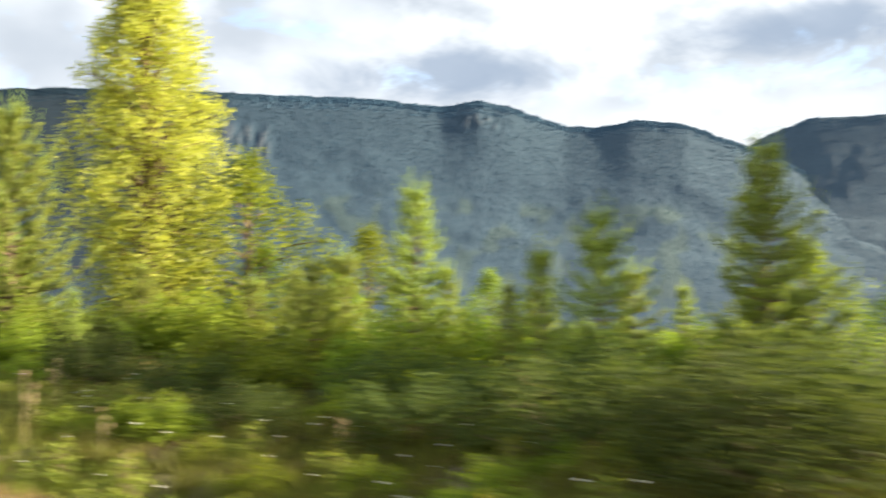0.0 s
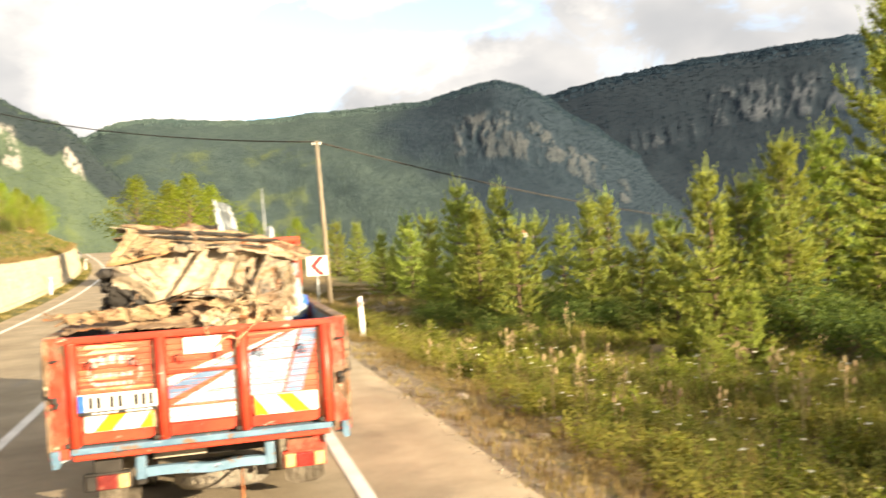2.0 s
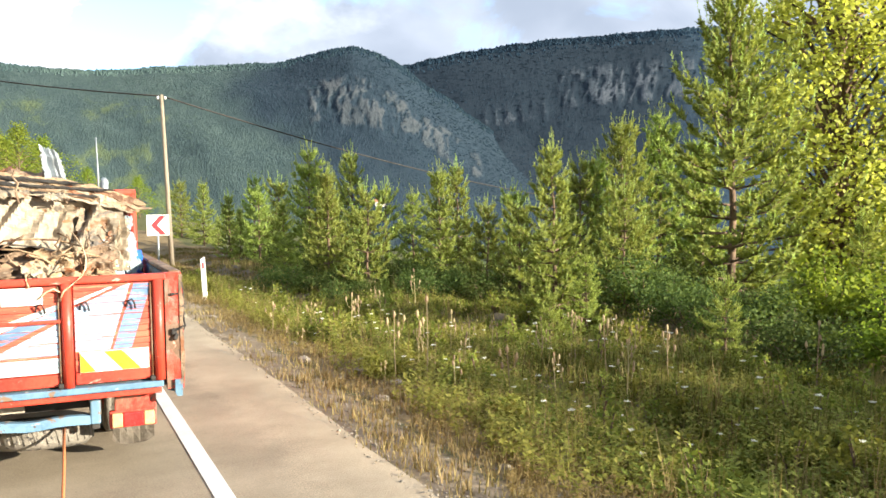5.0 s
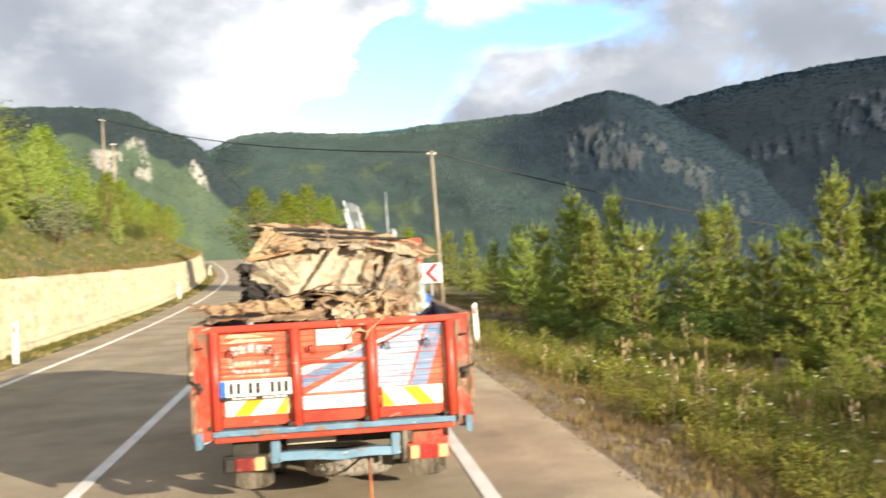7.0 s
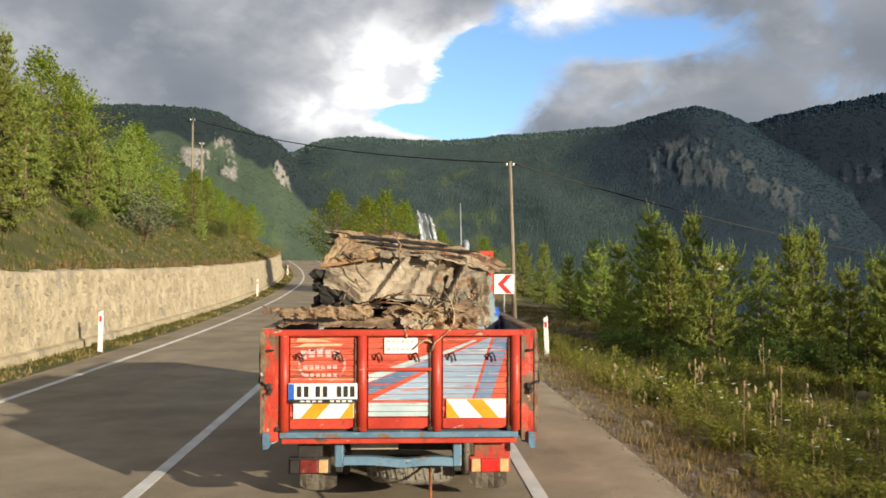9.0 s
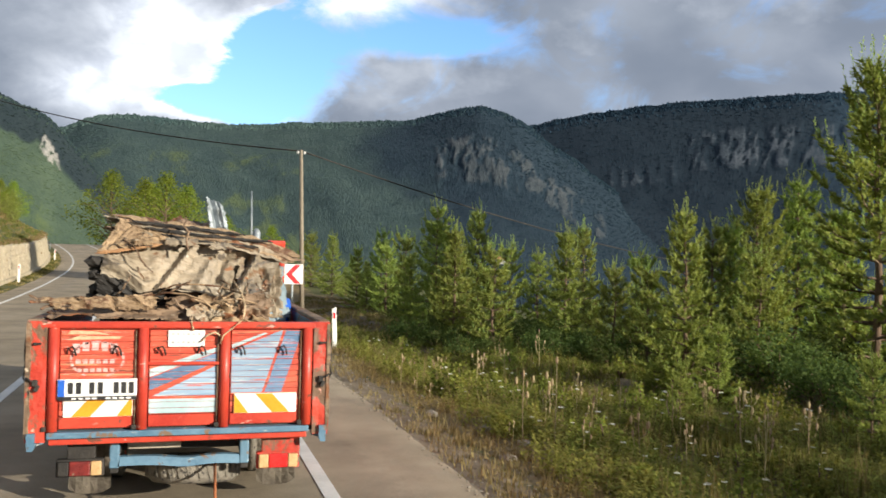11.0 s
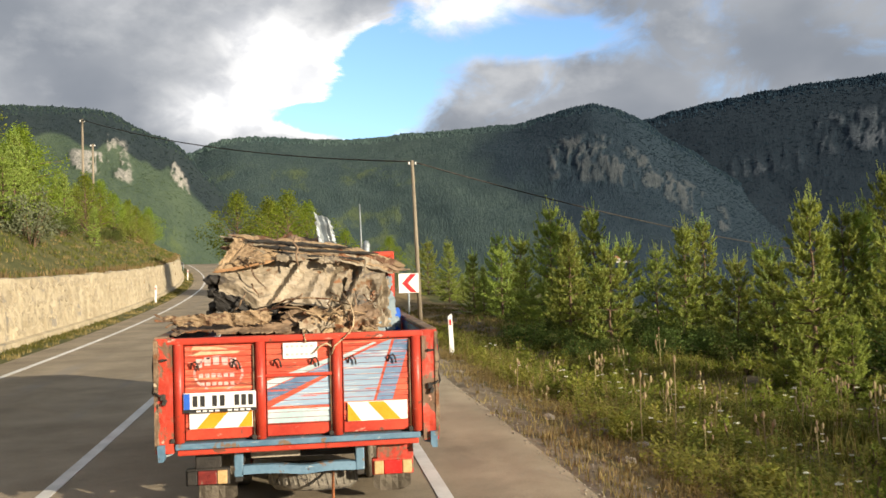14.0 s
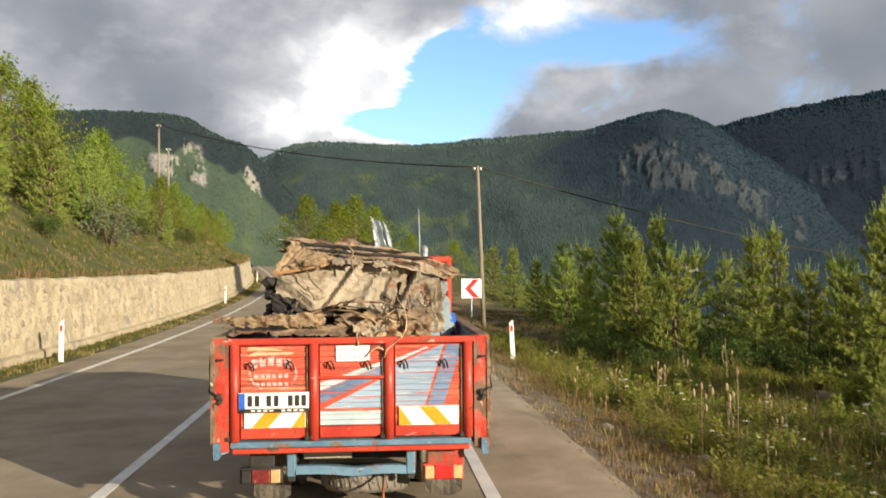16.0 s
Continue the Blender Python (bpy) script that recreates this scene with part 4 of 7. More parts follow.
# corner plates and trim
def dented_post(x0, x1, seed):
    """A folded sheet-metal corner, knocked about over the years."""
    bm = bmesh.new()
    rows = []
    for j in range(25):
        z = 0.66 + 0.845 * j / 24
        loop = [(x0 + (x1 - x0) * i / 5, 6.50) for i in range(6)] + [(x1, 6.55), (x1, 6.60), (x0, 6.60), (x0, 6.55)]
        row = []
        for x, y in loop:
            d = fnoise(x * 9 + seed, y * 9, z * 5, 3)
            out = 1 if abs(x - (x1 if seed else x0)) < 0.03 else 0
            row.append(bm.verts.new((x + 0.010 * out * fnoise(z * 7, seed, 2, 3), y + 0.010 * d * (y < 6.56), z)))
        rows.append(row)
    for a, b in zip(rows, rows[1:]):
        for i in range(len(a)):
            k = (i + 1) % len(a)
            bm.faces.new((a[i], a[k], b[k], b[i]))
    bm.faces.new(rows[0][::-1]), bm.faces.new(rows[-1])
    return piece("corner_post", bm, M_RED_WORN, label="dented red corner post, rusty at its edge")


for x0, x1, seed in ((-1.199, -1.07, 0), (0.785, 0.905, 3)):
    c = dented_post(x0, x1, seed)
    mid, s = (x0 + x1) / 2, (1 if seed else -1)
    bm = bmesh.new()
    box(bm, mid - 0.025, mid + 0.015, 6.470, 6.500, 1.055, 1.10, bevel=0.008)
    box(bm, mid - 0.008, mid + 0.022, 6.462, 6.496, 1.018, 1.066, bevel=0.008, turn=Matrix.Rotation(radians(24), 4, "Y"))
    tube(bm, [(mid, 6.475, 1.085), (mid + s * 0.035, 6.470, 1.098), (mid + s * 0.062, 6.49, 1.112)], 0.007, 6)
    piece("latch", bm, M_DARK, c)
    bm = bmesh.new()
    box(bm, mid - 0.022, mid + 0.006, 6.478, 6.505, 1.338, 1.358, bevel=0.006)
    tube(bm, [(mid, 6.484, 1.348), (mid + 0.03, 6.478, 1.352)], 0.008, 6)
    piece("bolt", bm, M_DARK, c)
    bm = bmesh.new()
    edge = x1 if seed else x0
    tube(bm, [(edge + s * 0.004, 6.53, 1.43), (edge + s * 0.014, 6.52, 1.30), (edge + s * 0.008, 6.52, 1.17), (edge + s * 0.018, 6.51, 1.11), (edge + s * 0.004, 6.51, 1.085)], 0.0065, 6)
    piece("cable", bm, M_DARK, c, smooth=True)
for x0, x1 in ((-1.204, -1.172), (0.884, 0.909)):
    bm = bmesh.new()
    rows = []
    for j in range(22):
        z = 0.69 + 0.80 * j / 21
        w = 0.006 * fnoise(z * 9, x0, 3, 3)
        rows.append([bm.verts.new((x, y, z)) for x, y in ((x0, 6.494), (x1 + 2.2 * w, 6.494 + w * 0.4), (x1 + 2.2 * w, 6.512), (x0, 6.512))])
    for a, b in zip(rows, rows[1:]):
        for i in range(4):
            bm.faces.new((a[i], a[(i + 1) % 4], b[(i + 1) % 4], b[i]))
    bm.faces.new(rows[0][::-1]), bm.faces.new(rows[-1])
    bmesh.ops.recalc_face_normals(bm, faces=bm.faces)
    piece("edge_strip", bm, M_RUST, label="bent brown rusted edge of the corner post")
trim = piece("tail_beam", boxed(-1.06, 0.76, 6.49, 6.60, 0.682, 0.728, bevel=0.008), M_BLUE, label="chipped light blue tail beam")
piece("lower_beam", boxed(-1.05, 0.75, 6.53, 6.62, 0.632, 0.680, bevel=0.008), M_RED, label="red lower beam")
for x0, x1, s in ((-1.185, -1.085, -1), (0.792, 0.892, 1)):
    bm = bmesh.new()
    inner, outer = (x0, x1) if s > 0 else (x1, x0)
    mid = inner + s * 0.045
    front = [(inner, 0.725, 6.56), (mid, 0.725, 6.56), (mid, 0.628, 6.56), (inner, 0.640, 6.56)]
    face = [(mid, 0.728, 6.475), (outer, 0.728, 6.475), (outer - s * 0.006, 0.606, 6.475), (mid + s * 0.012, 0.606, 6.475), (mid, 0.632, 6.475)]
    for poly in (front, face):
        q = bm.faces.new([bm.verts.new((x, y, z)) for x, z, y in poly])
        r = bmesh.ops.extrude_face_region(bm, geom=[q])
        bmesh.ops.translate(bm, vec=(0, 0.10 if poly is face else 0.03, 0), verts=[v for v in r["geom"] if isinstance(v, bmesh.types.BMVert)])
    bmesh.ops.recalc_face_normals(bm, faces=bm.faces)
    piece("corner_bracket", bm, M_BLUE, label="light blue corner bracket")
# underframe
for x in (-0.62, 0.30):
    piece("chassis_rail", boxed(x - 0.035, x + 0.035, 6.75, 12.3, 0.50, 0.64, bevel=0.01), M_DARK)
    piece("bumper_bracket", boxed(x - 0.034, x + 0.034, 6.63, 6.72, 0.43, 0.632, bevel=0.01), M_BLUE, label="light blue bumper bracket")
    piece("foot", boxed(x - 0.028, x + 0.028, 6.64, 6.70, 0.392, 0.428, bevel=0.008), M_DARK)
bm = bmesh.new()
n = 14
rows = []
for i in range(n + 1):
    f = i / n
    x = -0.585 + 0.85 * f
    dip = 0.004 * math.sin(f * 9.5) - 0.012 * f - 0.012 * bump_at(f, 0.55, 0.12)
    rows.append([bm.verts.new((x, y, 0.475 + dip + z)) for y, z in ((6.615, -0.026), (6.64, 0.034), (6.69, 0.036), (6.69, -0.030))])
for a, b in zip(rows, rows[1:]):
    for i in range(4):
        bm.faces.new((a[i], b[i], b[(i + 1) % 4], a[(i + 1) % 4]))
bm.faces.new(rows[0]), bm.faces.new(rows[-1][::-1])
piece("bumper_bar", bm, M_BLUE, label="dented light blue bumper bar")
piece("board", boxed(-0.54, -0.16, 6.80, 6.86, 0.53, 0.585, bevel=0.005), M_STONE, label="bare dusty wooden board")
piece("under_panel", boxed(0.43, 0.72, 6.66, 6.70, 0.475, 0.625, bevel=0.01), M_RED_WORN)
piece("axle", boxed(-0.8, 0.55, 8.12, 8.24, 0.30, 0.42, bevel=0.03), M_DARK)
piece("cross_member", boxed(-0.62, 0.30, 6.9, 6.98, 0.50, 0.62, bevel=0.01), M_DARK)
for x0, order in ((-1.0, ("d", "r", "w")), (0.405, ("c", "r", "c"))):
    lamp = piece("tail_lamp", boxed(x0 - 0.012, x0 + 0.312, 6.652, 6.72, 0.376, 0.502, bevel=0.010), M_RED_WORN if order[0] == "c" else M_DARK, label="tail lamp with cream and red glass" if order[0] == "c" else "dirty tail lamp with dim red glass")
    for k, c in enumerate(order):
        piece("lens", boxed(x0 + (0.004, 0.080, 0.224)[k], x0 + (0.076, 0.220, 0.296)[k], 6.622, 6.654, 0.388, 0.490, bevel=0.007), {"c": M_CREAM, "r": M_LAMP_RED if order[0] == "c" else M_LAMP_DIM, "d": M_DARK, "w": M_CREAM}[c], lamp)
    if order[0] == "d":
        piece("lamp_bracket", boxed(x0 + 0.06, x0 + 0.25, 6.66, 6.70, 0.50, 0.64, bevel=0.008), M_DARK)
for x0, x1 in ((-0.99, -0.68), (0.44, 0.75)):
    bm = bmesh.new()
    rows = []
    for i in range(5):
        for_x = [x0 + (x1 - x0) * k / 6 for k in range(7)]
        z = 0.50 - i * 0.1
        rows.append([bm.verts.new((x, 7.22 + 0.02 * math.sin(k * 1.3 + i), z if i < 4 else z + 0.05 * abs((k - 3) / 3) ** 2.5)) for k, x in enumerate(for_x)])
    for a, b in zip(rows, rows[1:]):
        for k in range(6):
            bm.faces.new((a[k], a[k + 1], b[k + 1], b[k]))
    bmesh.ops.solidify(bm, geom=bm.faces[:], thickness=0.015)
    piece("mud_flap", bm, M_FLAP, label="muddy rubber flap")


def wheel(x, y, r, width, parent=truck):
    bm = bmesh.new()
    ring_profile(bm, [(r * 0.55, -width / 2), (r * 0.9, -width / 2), (r * 0.985, -width * 0.38), (r, -width * 0.2), (r * 0.97, -width * 0.1), (r, 0), (r * 0.97, width * 0.1), (r, width * 0.2), (r * 0.985, width * 0.38), (r * 0.9, width / 2), (r * 0.55, width / 2)], (x, y, r), (1, 0, 0))
    w = piece("wheel", bm, M_RUBBER, parent, "dusty tyre on a steel rim", True)
    bm = bmesh.new()
    ring_profile(bm, [(0.001, -width * 0.2), (r * 0.2, -width * 0.2), (r * 0.25, -width * 0.3), (r * 0.5, -width * 0.3), (r * 0.56, -width * 0.48), (r * 0.56, width * 0.48), (r * 0.5, width * 0.3), (r * 0.25, width * 0.3), (r * 0.2, width * 0.2), (0.001, width * 0.2)], (x, y, r), (1, 0, 0), 24)
    piece("rim", bm, M_RED, w, smooth=True)
    return w


for x in (-0.93, -0.72, 0.50, 0.69):
    wheel(x, 8.18, 0.37, 0.17)
for x in (-0.93, 0.63):
    wheel(x, 11.5, 0.37, 0.18)
bm = bmesh.new()
ring_profile(bm, [(0.19, -0.09), (0.31, -0.10), (0.35, -0.06), (0.36, 0.0), (0.35, 0.06), (0.31, 0.10), (0.19, 0.09), (0.19, -0.09)], (-0.06, 7.12, 0.30), (0.03, 0.16, 1), 40)
spare = piece("spare_wheel", bm, M_RUBBER, label="dusty spare tyre slung under the bed", smooth=True)
tilt = Vector((0.03, 0.16, 1)).normalized().to_track_quat("Z", "Y").to_matrix().to_4x4()
for k in range(30):
    block = boxed(0.335, 0.364, -0.022, 0.022, -0.06, 0.06, bevel=0.006)
    bmesh.ops.transform(block, matrix=Matrix.Translation((-0.06, 7.12, 0.30)) @ tilt @ Matrix.Rotation(radians(12 * k), 4, "Z") @ Matrix.Rotation(radians(18), 4, "X"), verts=block.verts)
    piece("tread_block", block, M_RUBBER, spare)
# cab
cab = piece("cab", boxed(-1.02, 0.74, 10.15, 12.35, 0.55, 1.30, bevel=0.05), M_RED, label="red truck cab")
bm = bmesh.new()
v = box(bm, -1.0, 0.72, 10.17, 12.15, 1.30, 2.10, bevel=0.0)
for q in v[4:]:
    q.co.x = -0.14 + (q.co.x + 0.14) * 0.9
    q.co.y = q.co.y if q.co.y < 11 else 11.83
bmesh.ops.bevel(bm, geom=bm.edges[:], offset=0.05, segments=2, affect="EDGES")
piece("roof", bm, M_RED, cab)
M_GLASS = surface("dark cab glass", (0.02, 0.025, 0.03), (0.03, 0.035, 0.04), 3.0, 0.08, 0.0, coat=0.5)
piece("rear_window", boxed(-0.65, 0.37, 10.15, 10.19, 1.42, 1.85, bevel=0.02), M_GLASS, cab)
bm = bmesh.new()
for k, (x, z) in enumerate(((-0.85, 1.36), (0.57, 1.36), (0.50, 1.93), (-0.78, 1.93))):
    bm.verts.new((x, 12.16 - (z - 1.30) * 0.40, z))
bm.verts.ensure_lookup_table()
r = bmesh.ops.extrude_face_region(bm, geom=[bm.faces.new(bm.verts[:])])
bmesh.ops.translate(bm, vec=(0, 0.02, 0.008), verts=[q for q in r["geom"] if isinstance(q, bmesh.types.BMVert)])
piece("windscreen", bm, M_GLASS, cab)
for x in (-1.03, 0.735):
    piece("door_window", boxed(x, x + 0.02, 10.8, 11.7, 1.38, 1.80, bevel=0.005, turn=Matrix.Rotation(radians(-6 if x > 0 else 6), 4, "Y")), M_GLASS, cab)
bm = bmesh.new()
tube(bm, [(0.60, 10.11, 1.5), (0.60, 10.11, 2.18), (0.60, 10.12, 2.26), (0.60, 10.16, 2.29)], [0.04, 0.04, 0.045, 0.03], 12)
aerial = bmesh.new()
tube(aerial, [(0.54, 10.11, 2.0), (0.54, 10.10, 2.35), (0.53, 10.09, 2.74)], [0.012, 0.010, 0.007], 6)
piece("aerial", aerial, M_TIN, cab, "thin pale aerial rod", True)
piece("exhaust_stack", bm, M_TIN, label="grey upright pipe behind the cab", smooth=True)


# ================= the scrap on the bed =================
def crumpled(name, label, centre, size, turn, material, seed, amp=0.06, nu=48, nv=30, creases=12, folds=0.0, curl=0.0, torn=0.10, thick=0.008, parent=None):
    """A crushed metal sheet: sharp creases, shallow dents, a torn rim, with thickness."""
    rng = random.Random(seed)
    lines = []
    for _ in range(creases):
        t = rng.uniform(0, math.pi)
        lines.append((math.cos(t), math.sin(t), rng.uniform(-0.4, 0.4), rng.choice((-1, 1)) * rng.uniform(0.3, 1.0), rng.uniform(0.04, 0.13)))
    bm = bmesh.new()
    grid = []
    rot = Euler([radians(a) for a in turn]).to_matrix()
    for j in range(nv + 1):
        row = []
        for i in range(nu + 1):
            u, v = i / nu - 0.5, j / nv - 0.5
            x = u * size[0] * (1 + torn * fnoise(v * 3.5, seed, 1.0, 3) * abs(u) * 2)
            y = v * size[1] * (1 + torn * 1.5 * fnoise(u * 5, seed, 2.0, 3) * abs(v) * 2)
            z = 0.8 * fnoise(u * 1.8, v * 1.6, seed + 4, 2) + 0.15 * fnoise(u * 6, v * 5, seed, 3)
            for a, b, o, s, w in lines:
                d = abs(u * a + v * b - o + 0.05 * fnoise(u * 3, v * 3, seed + 6, 2))
                if d < w:
                    z += s * (1 - d / w)
            z += folds * abs(((u * 7.0 + 0.6 * v + 0.5 * fnoise(u * 2, v, seed, 2)) % 1.0) * 2 - 1) * soft(u, -0.25, 0.05)
            edge = max(0.0, max(abs(u), abs(v)) * 2 - 0.86) / 0.14
            z += edge * 0.7 * fnoise(u * 6, v * 6, seed + 2, 2)
            row.append(bm.verts.new(Vector(centre) + rot @ Vector((x, y, amp * z + curl * u * u * 2 * size[1]))))
        grid.append(row)
    for j in range(nv):
        for i in range(nu):
            rim = min(i, nu - 1 - i, j, nv - 1 - j)
            if rim < 3 and fnoise(i * 0.33, j * 0.33, seed + 8, 2) > 0.12 + 0.14 * rim:
                continue
            bm.faces.new((grid[j][i], grid[j][i + 1], grid[j + 1][i + 1], grid[j + 1][i]))
    bmesh.ops.delete(bm, geom=[v for v in bm.verts if not v.link_faces], context="VERTS")
    back = bmesh.ops.extrude_face_region(bm, geom=bm.faces[:], use_keep_orig=True)
    bmesh.ops.translate(bm, vec=rot @ Vector((0, 0, -thick)), verts=[v for v in back["geom"] if isinstance(v, bmesh.types.BMVert)])
    bmesh.ops.recalc_face_normals(bm, faces=bm.faces)
    ob = part(name, bm, material, parent, label)
    return ob if parent else tagged(ob, label, "scrap metal", "scrap on the truck")


SHEET = "crumpled_metal_sheet"


def folded(name, label, corners, folds, material, seed, nu=80, nv=40, rough=0.010, rims=(), ragged=0.02, rings=(), parent=None, thick=0.008):
    """A bent car panel: four corners, tent-shaped folds (u0, v0, u1, v1, height, width), stamped rings, a lower edge that drops by rims (u, drop)."""
    tl, tr, br, bl = [Vector(c) for c in corners]
    n = (tr - tl).cross(bl - tl).normalized()
    if n.y > 0:
        n = -n
    down = (bl - tl).normalized()
    bm = bmesh.new()
    grid = []
    for j in range(nv + 1):
        row = []
        for i in range(nu + 1):
            u, v = i / nu, j / nv
            p = tl.lerp(tr, u).lerp(bl.lerp(br, u), v)
            if rims:
                p += down * v * lerp(rims, u)
            h = rough * (fnoise(u * 4, v * 3, seed, 3) + 0.6 * fnoise(u * 14, v * 9, seed + 1, 3))
            for u0, v0, u1, v1, up, w in folds:
                du, dv = u1 - u0, v1 - v0
                q = min(1.0, max(0.0, ((u - u0) * du + (v - v0) * dv) / (du * du + dv * dv)))
                d = math.hypot(u - u0 - q * du, (v - v0 - q * dv) * 0.45) + 0.012 * fnoise(u * 9, v * 9, seed + 4, 2)
                if d < w:
                    h += up * (1 - d / w)
            for cu, cv, rad, up in rings:
                d = abs(math.hypot((u - cu) * 2.2, v - cv) - rad)
                if d < 0.06:
                    h += up * (1 - d / 0.06)
            edge = max(0.0, max(abs(u - 0.5), abs(v - 0.5)) * 2 - 0.9) / 0.1
            p += n * (h + 0.03 * edge * fnoise(u * 8, v * 8, seed + 2, 2))
            p += down * ragged * (v - 0.5) * 2 * fnoise(u * 11, seed, v, 3) * soft(abs(v - 0.5), 0.35, 0.5)
            p += (tr - tl).normalized() * ragged * (u - 0.5) * 2 * fnoise(v * 7, seed, 3, 3) * soft(abs(u - 0.5), 0.4, 0.5)
            row.append(bm.verts.new(p))
        grid.append(row)
    for j in range(nv):
        for i in range(nu):
            bm.faces.new((grid[j][i], grid[j][i + 1], grid[j + 1][i + 1], grid[j + 1][i]))
    back = bmesh.ops.extrude_face_region(bm, geom=bm.faces[:], use_keep_orig=True)
    bmesh.ops.translate(bm, vec=n * -thick, verts=[v for v in back["geom"] if isinstance(v, bmesh.types.BMVert)])
    bmesh.ops.recalc_face_normals(bm, faces=bm.faces)
    ob = part(name, bm, material, parent, label)
    return ob if parent else tagged(ob, label, "scrap metal", "scrap on the truck")


def ribbon(name, label, points, width, material, seed, parent=None, lean=0.5, wave=0.012, steps=44, thick=0.006):
    """A long torn strip of sheet metal along a sagging line."""
    xs = [p[0] for p in points]
    bm = bmesh.new()
    rows = []
    for i in range(steps + 1):
        f = i / steps
        x = xs[0] + (xs[-1] - xs[0]) * f
        y, z = float(np.interp(x, xs, [p[1] for p in points])), float(np.interp(x, xs, [p[2] for p in points]))
        y += wave * fnoise(f * 9, seed, 1, 3)
        z += wave * fnoise(f * 12, seed, 5, 3)
        w = width * (0.65 + 0.7 * abs(fnoise(f * 10, seed, 9, 3))) * min(1.0, 0.25 + 8 * min(f, 1 - f))
        a = lean + 0.7 * fnoise(f * 5, seed, 12, 2)
        d = Vector((0, math.cos(a), math.sin(a)))
        e = Vector((0, -math.sin(a), math.cos(a))) * thick
        c = Vector((x, y, z))
        k = 0.25 * w * fnoise(f * 14, seed, 15, 2)
        rows.append([bm.verts.new(q) for q in (c - d * w / 2, c + e * (1 + k * 60), c + d * w / 2, c + d * w / 2 - e, c - e, c - d * w / 2 - e)])
    for a, b in zip(rows, rows[1:]):
        for i in range(6):
            bm.faces.new((a[i], a[(i + 1) % 6], b[(i + 1) % 6], b[i]))
    bm.faces.new(rows[0]), bm.faces.new(rows[-1][::-1])
    bmesh.ops.recalc_face_normals(bm, faces=bm.faces)
    ob = part(name, bm, material, parent, label)
    return ob if parent else tagged(ob, label, "scrap metal", "scrap on the truck")


body = folded("crushed_car_panel", "crushed dusty beige car panel with deep creases",
              ((-0.76, 7.18, 2.10), (0.58, 7.16, 2.02), (0.46, 6.98, 1.60), (-0.80, 7.00, 1.73)),
              ((0.50, 0.0, 0.36, 0.95, 0.05, 0.045), (0.44, 0.0, 0.31, 0.95, -0.035, 0.045), (0.88, 0.05, 0.80, 0.85, 0.07, 0.045), (0.825, 0.0, 0.765, 0.8, -0.07, 0.04), (0.62, 0.1, 0.57, 0.9, 0.03, 0.04),
               (0.685, 0.08, 0.665, 0.7, -0.035, 0.03), (0.0, 0.55, 0.30, 0.95, 0.045, 0.10), (0.02, 0.30, 0.30, 0.34, 0.02, 0.03), (0.60, 0.25, 0.76, 0.12, -0.04, 0.03), (0.92, 0.35, 0.98, 0.7, -0.04, 0.03), (0.70, 0.62, 0.80, 0.95, 0.05, 0.05)),
              M_TAN, 3, rough=0.017, rims=((0, -0.10), (0.12, -0.06), (0.25, 0.02), (0.40, -0.04), (0.55, -0.05), (0.72, -0.03), (0.82, 0.03), (1, 0.0)), rings=((0.27, 0.70, 0.14, 0.016), (0.27, 0.70, 0.05, -0.012)))
folded("torn_corner", "bent golden brown corner flap", ((-0.66, 7.20, 2.27), (-0.26, 7.17, 2.17), (-0.34, 7.06, 2.07), (-0.82, 7.08, 1.99)),
       ((0.1, 0.9, 0.9, 0.5, 0.03, 0.08), (0.25, 0.0, 0.10, 1.0, -0.02, 0.05), (0.6, 0.1, 0.5, 1.0, 0.02, 0.05)), M_BAND, 29, 34, 22, 0.012, parent=body)
ribbon("orange_edge", "rusty orange rim of the corner flap", [(-0.83, 7.04, 1.985), (-0.6, 7.03, 2.02), (-0.34, 7.03, 2.07)], 0.030, M_ORANGE, 61, body, 1.4, 0.004, 24)
for k, (mt, w) in enumerate(((M_BAND, 0.11), (M_RUST, 0.07), (M_TAN, 0.09), (M_RUST, 0.05), (M_BAND, 0.07), (M_TAN, 0.05))):
    ribbon("rolled_edge", "layered torn strip along the top of the panel",
           [(-0.66 + 0.03 * k, 7.22 - 0.014 * k, 2.285 - 0.026 * k), (-0.21, 7.20 - 0.016 * k, 2.215 - 0.022 * k), (0.20, 7.18 - 0.016 * k, 2.175 - 0.022 * k), (0.50, 7.17 - 0.016 * k, 2.085 - 0.020 * k), (0.74 - 0.05 * (k % 3), 7.16, 2.00 - 0.012 * k)],
           w, mt, 70 + k, body, 0.75 + 0.15 * (k % 2), 0.016, 60)
for k, (x, z, w) in enumerate(((-0.48, 2.075, 0.13), (-0.20, 2.085, 0.24), (0.10, 2.06, 0.16))):
    folded("pressed_lip", "short folded lip of the panel", ((x - w / 2, 7.05, z + 0.035), (x + w / 2, 7.05, z + 0.03), (x + w / 2, 7.02, z - 0.025), (x - w / 2, 7.02, z - 0.02)), ((0.0, 0.5, 1.0, 0.6, 0.015, 0.2),), M_TAN if k else M_BAND, 90 + k, 16, 8, 0.006, parent=body)
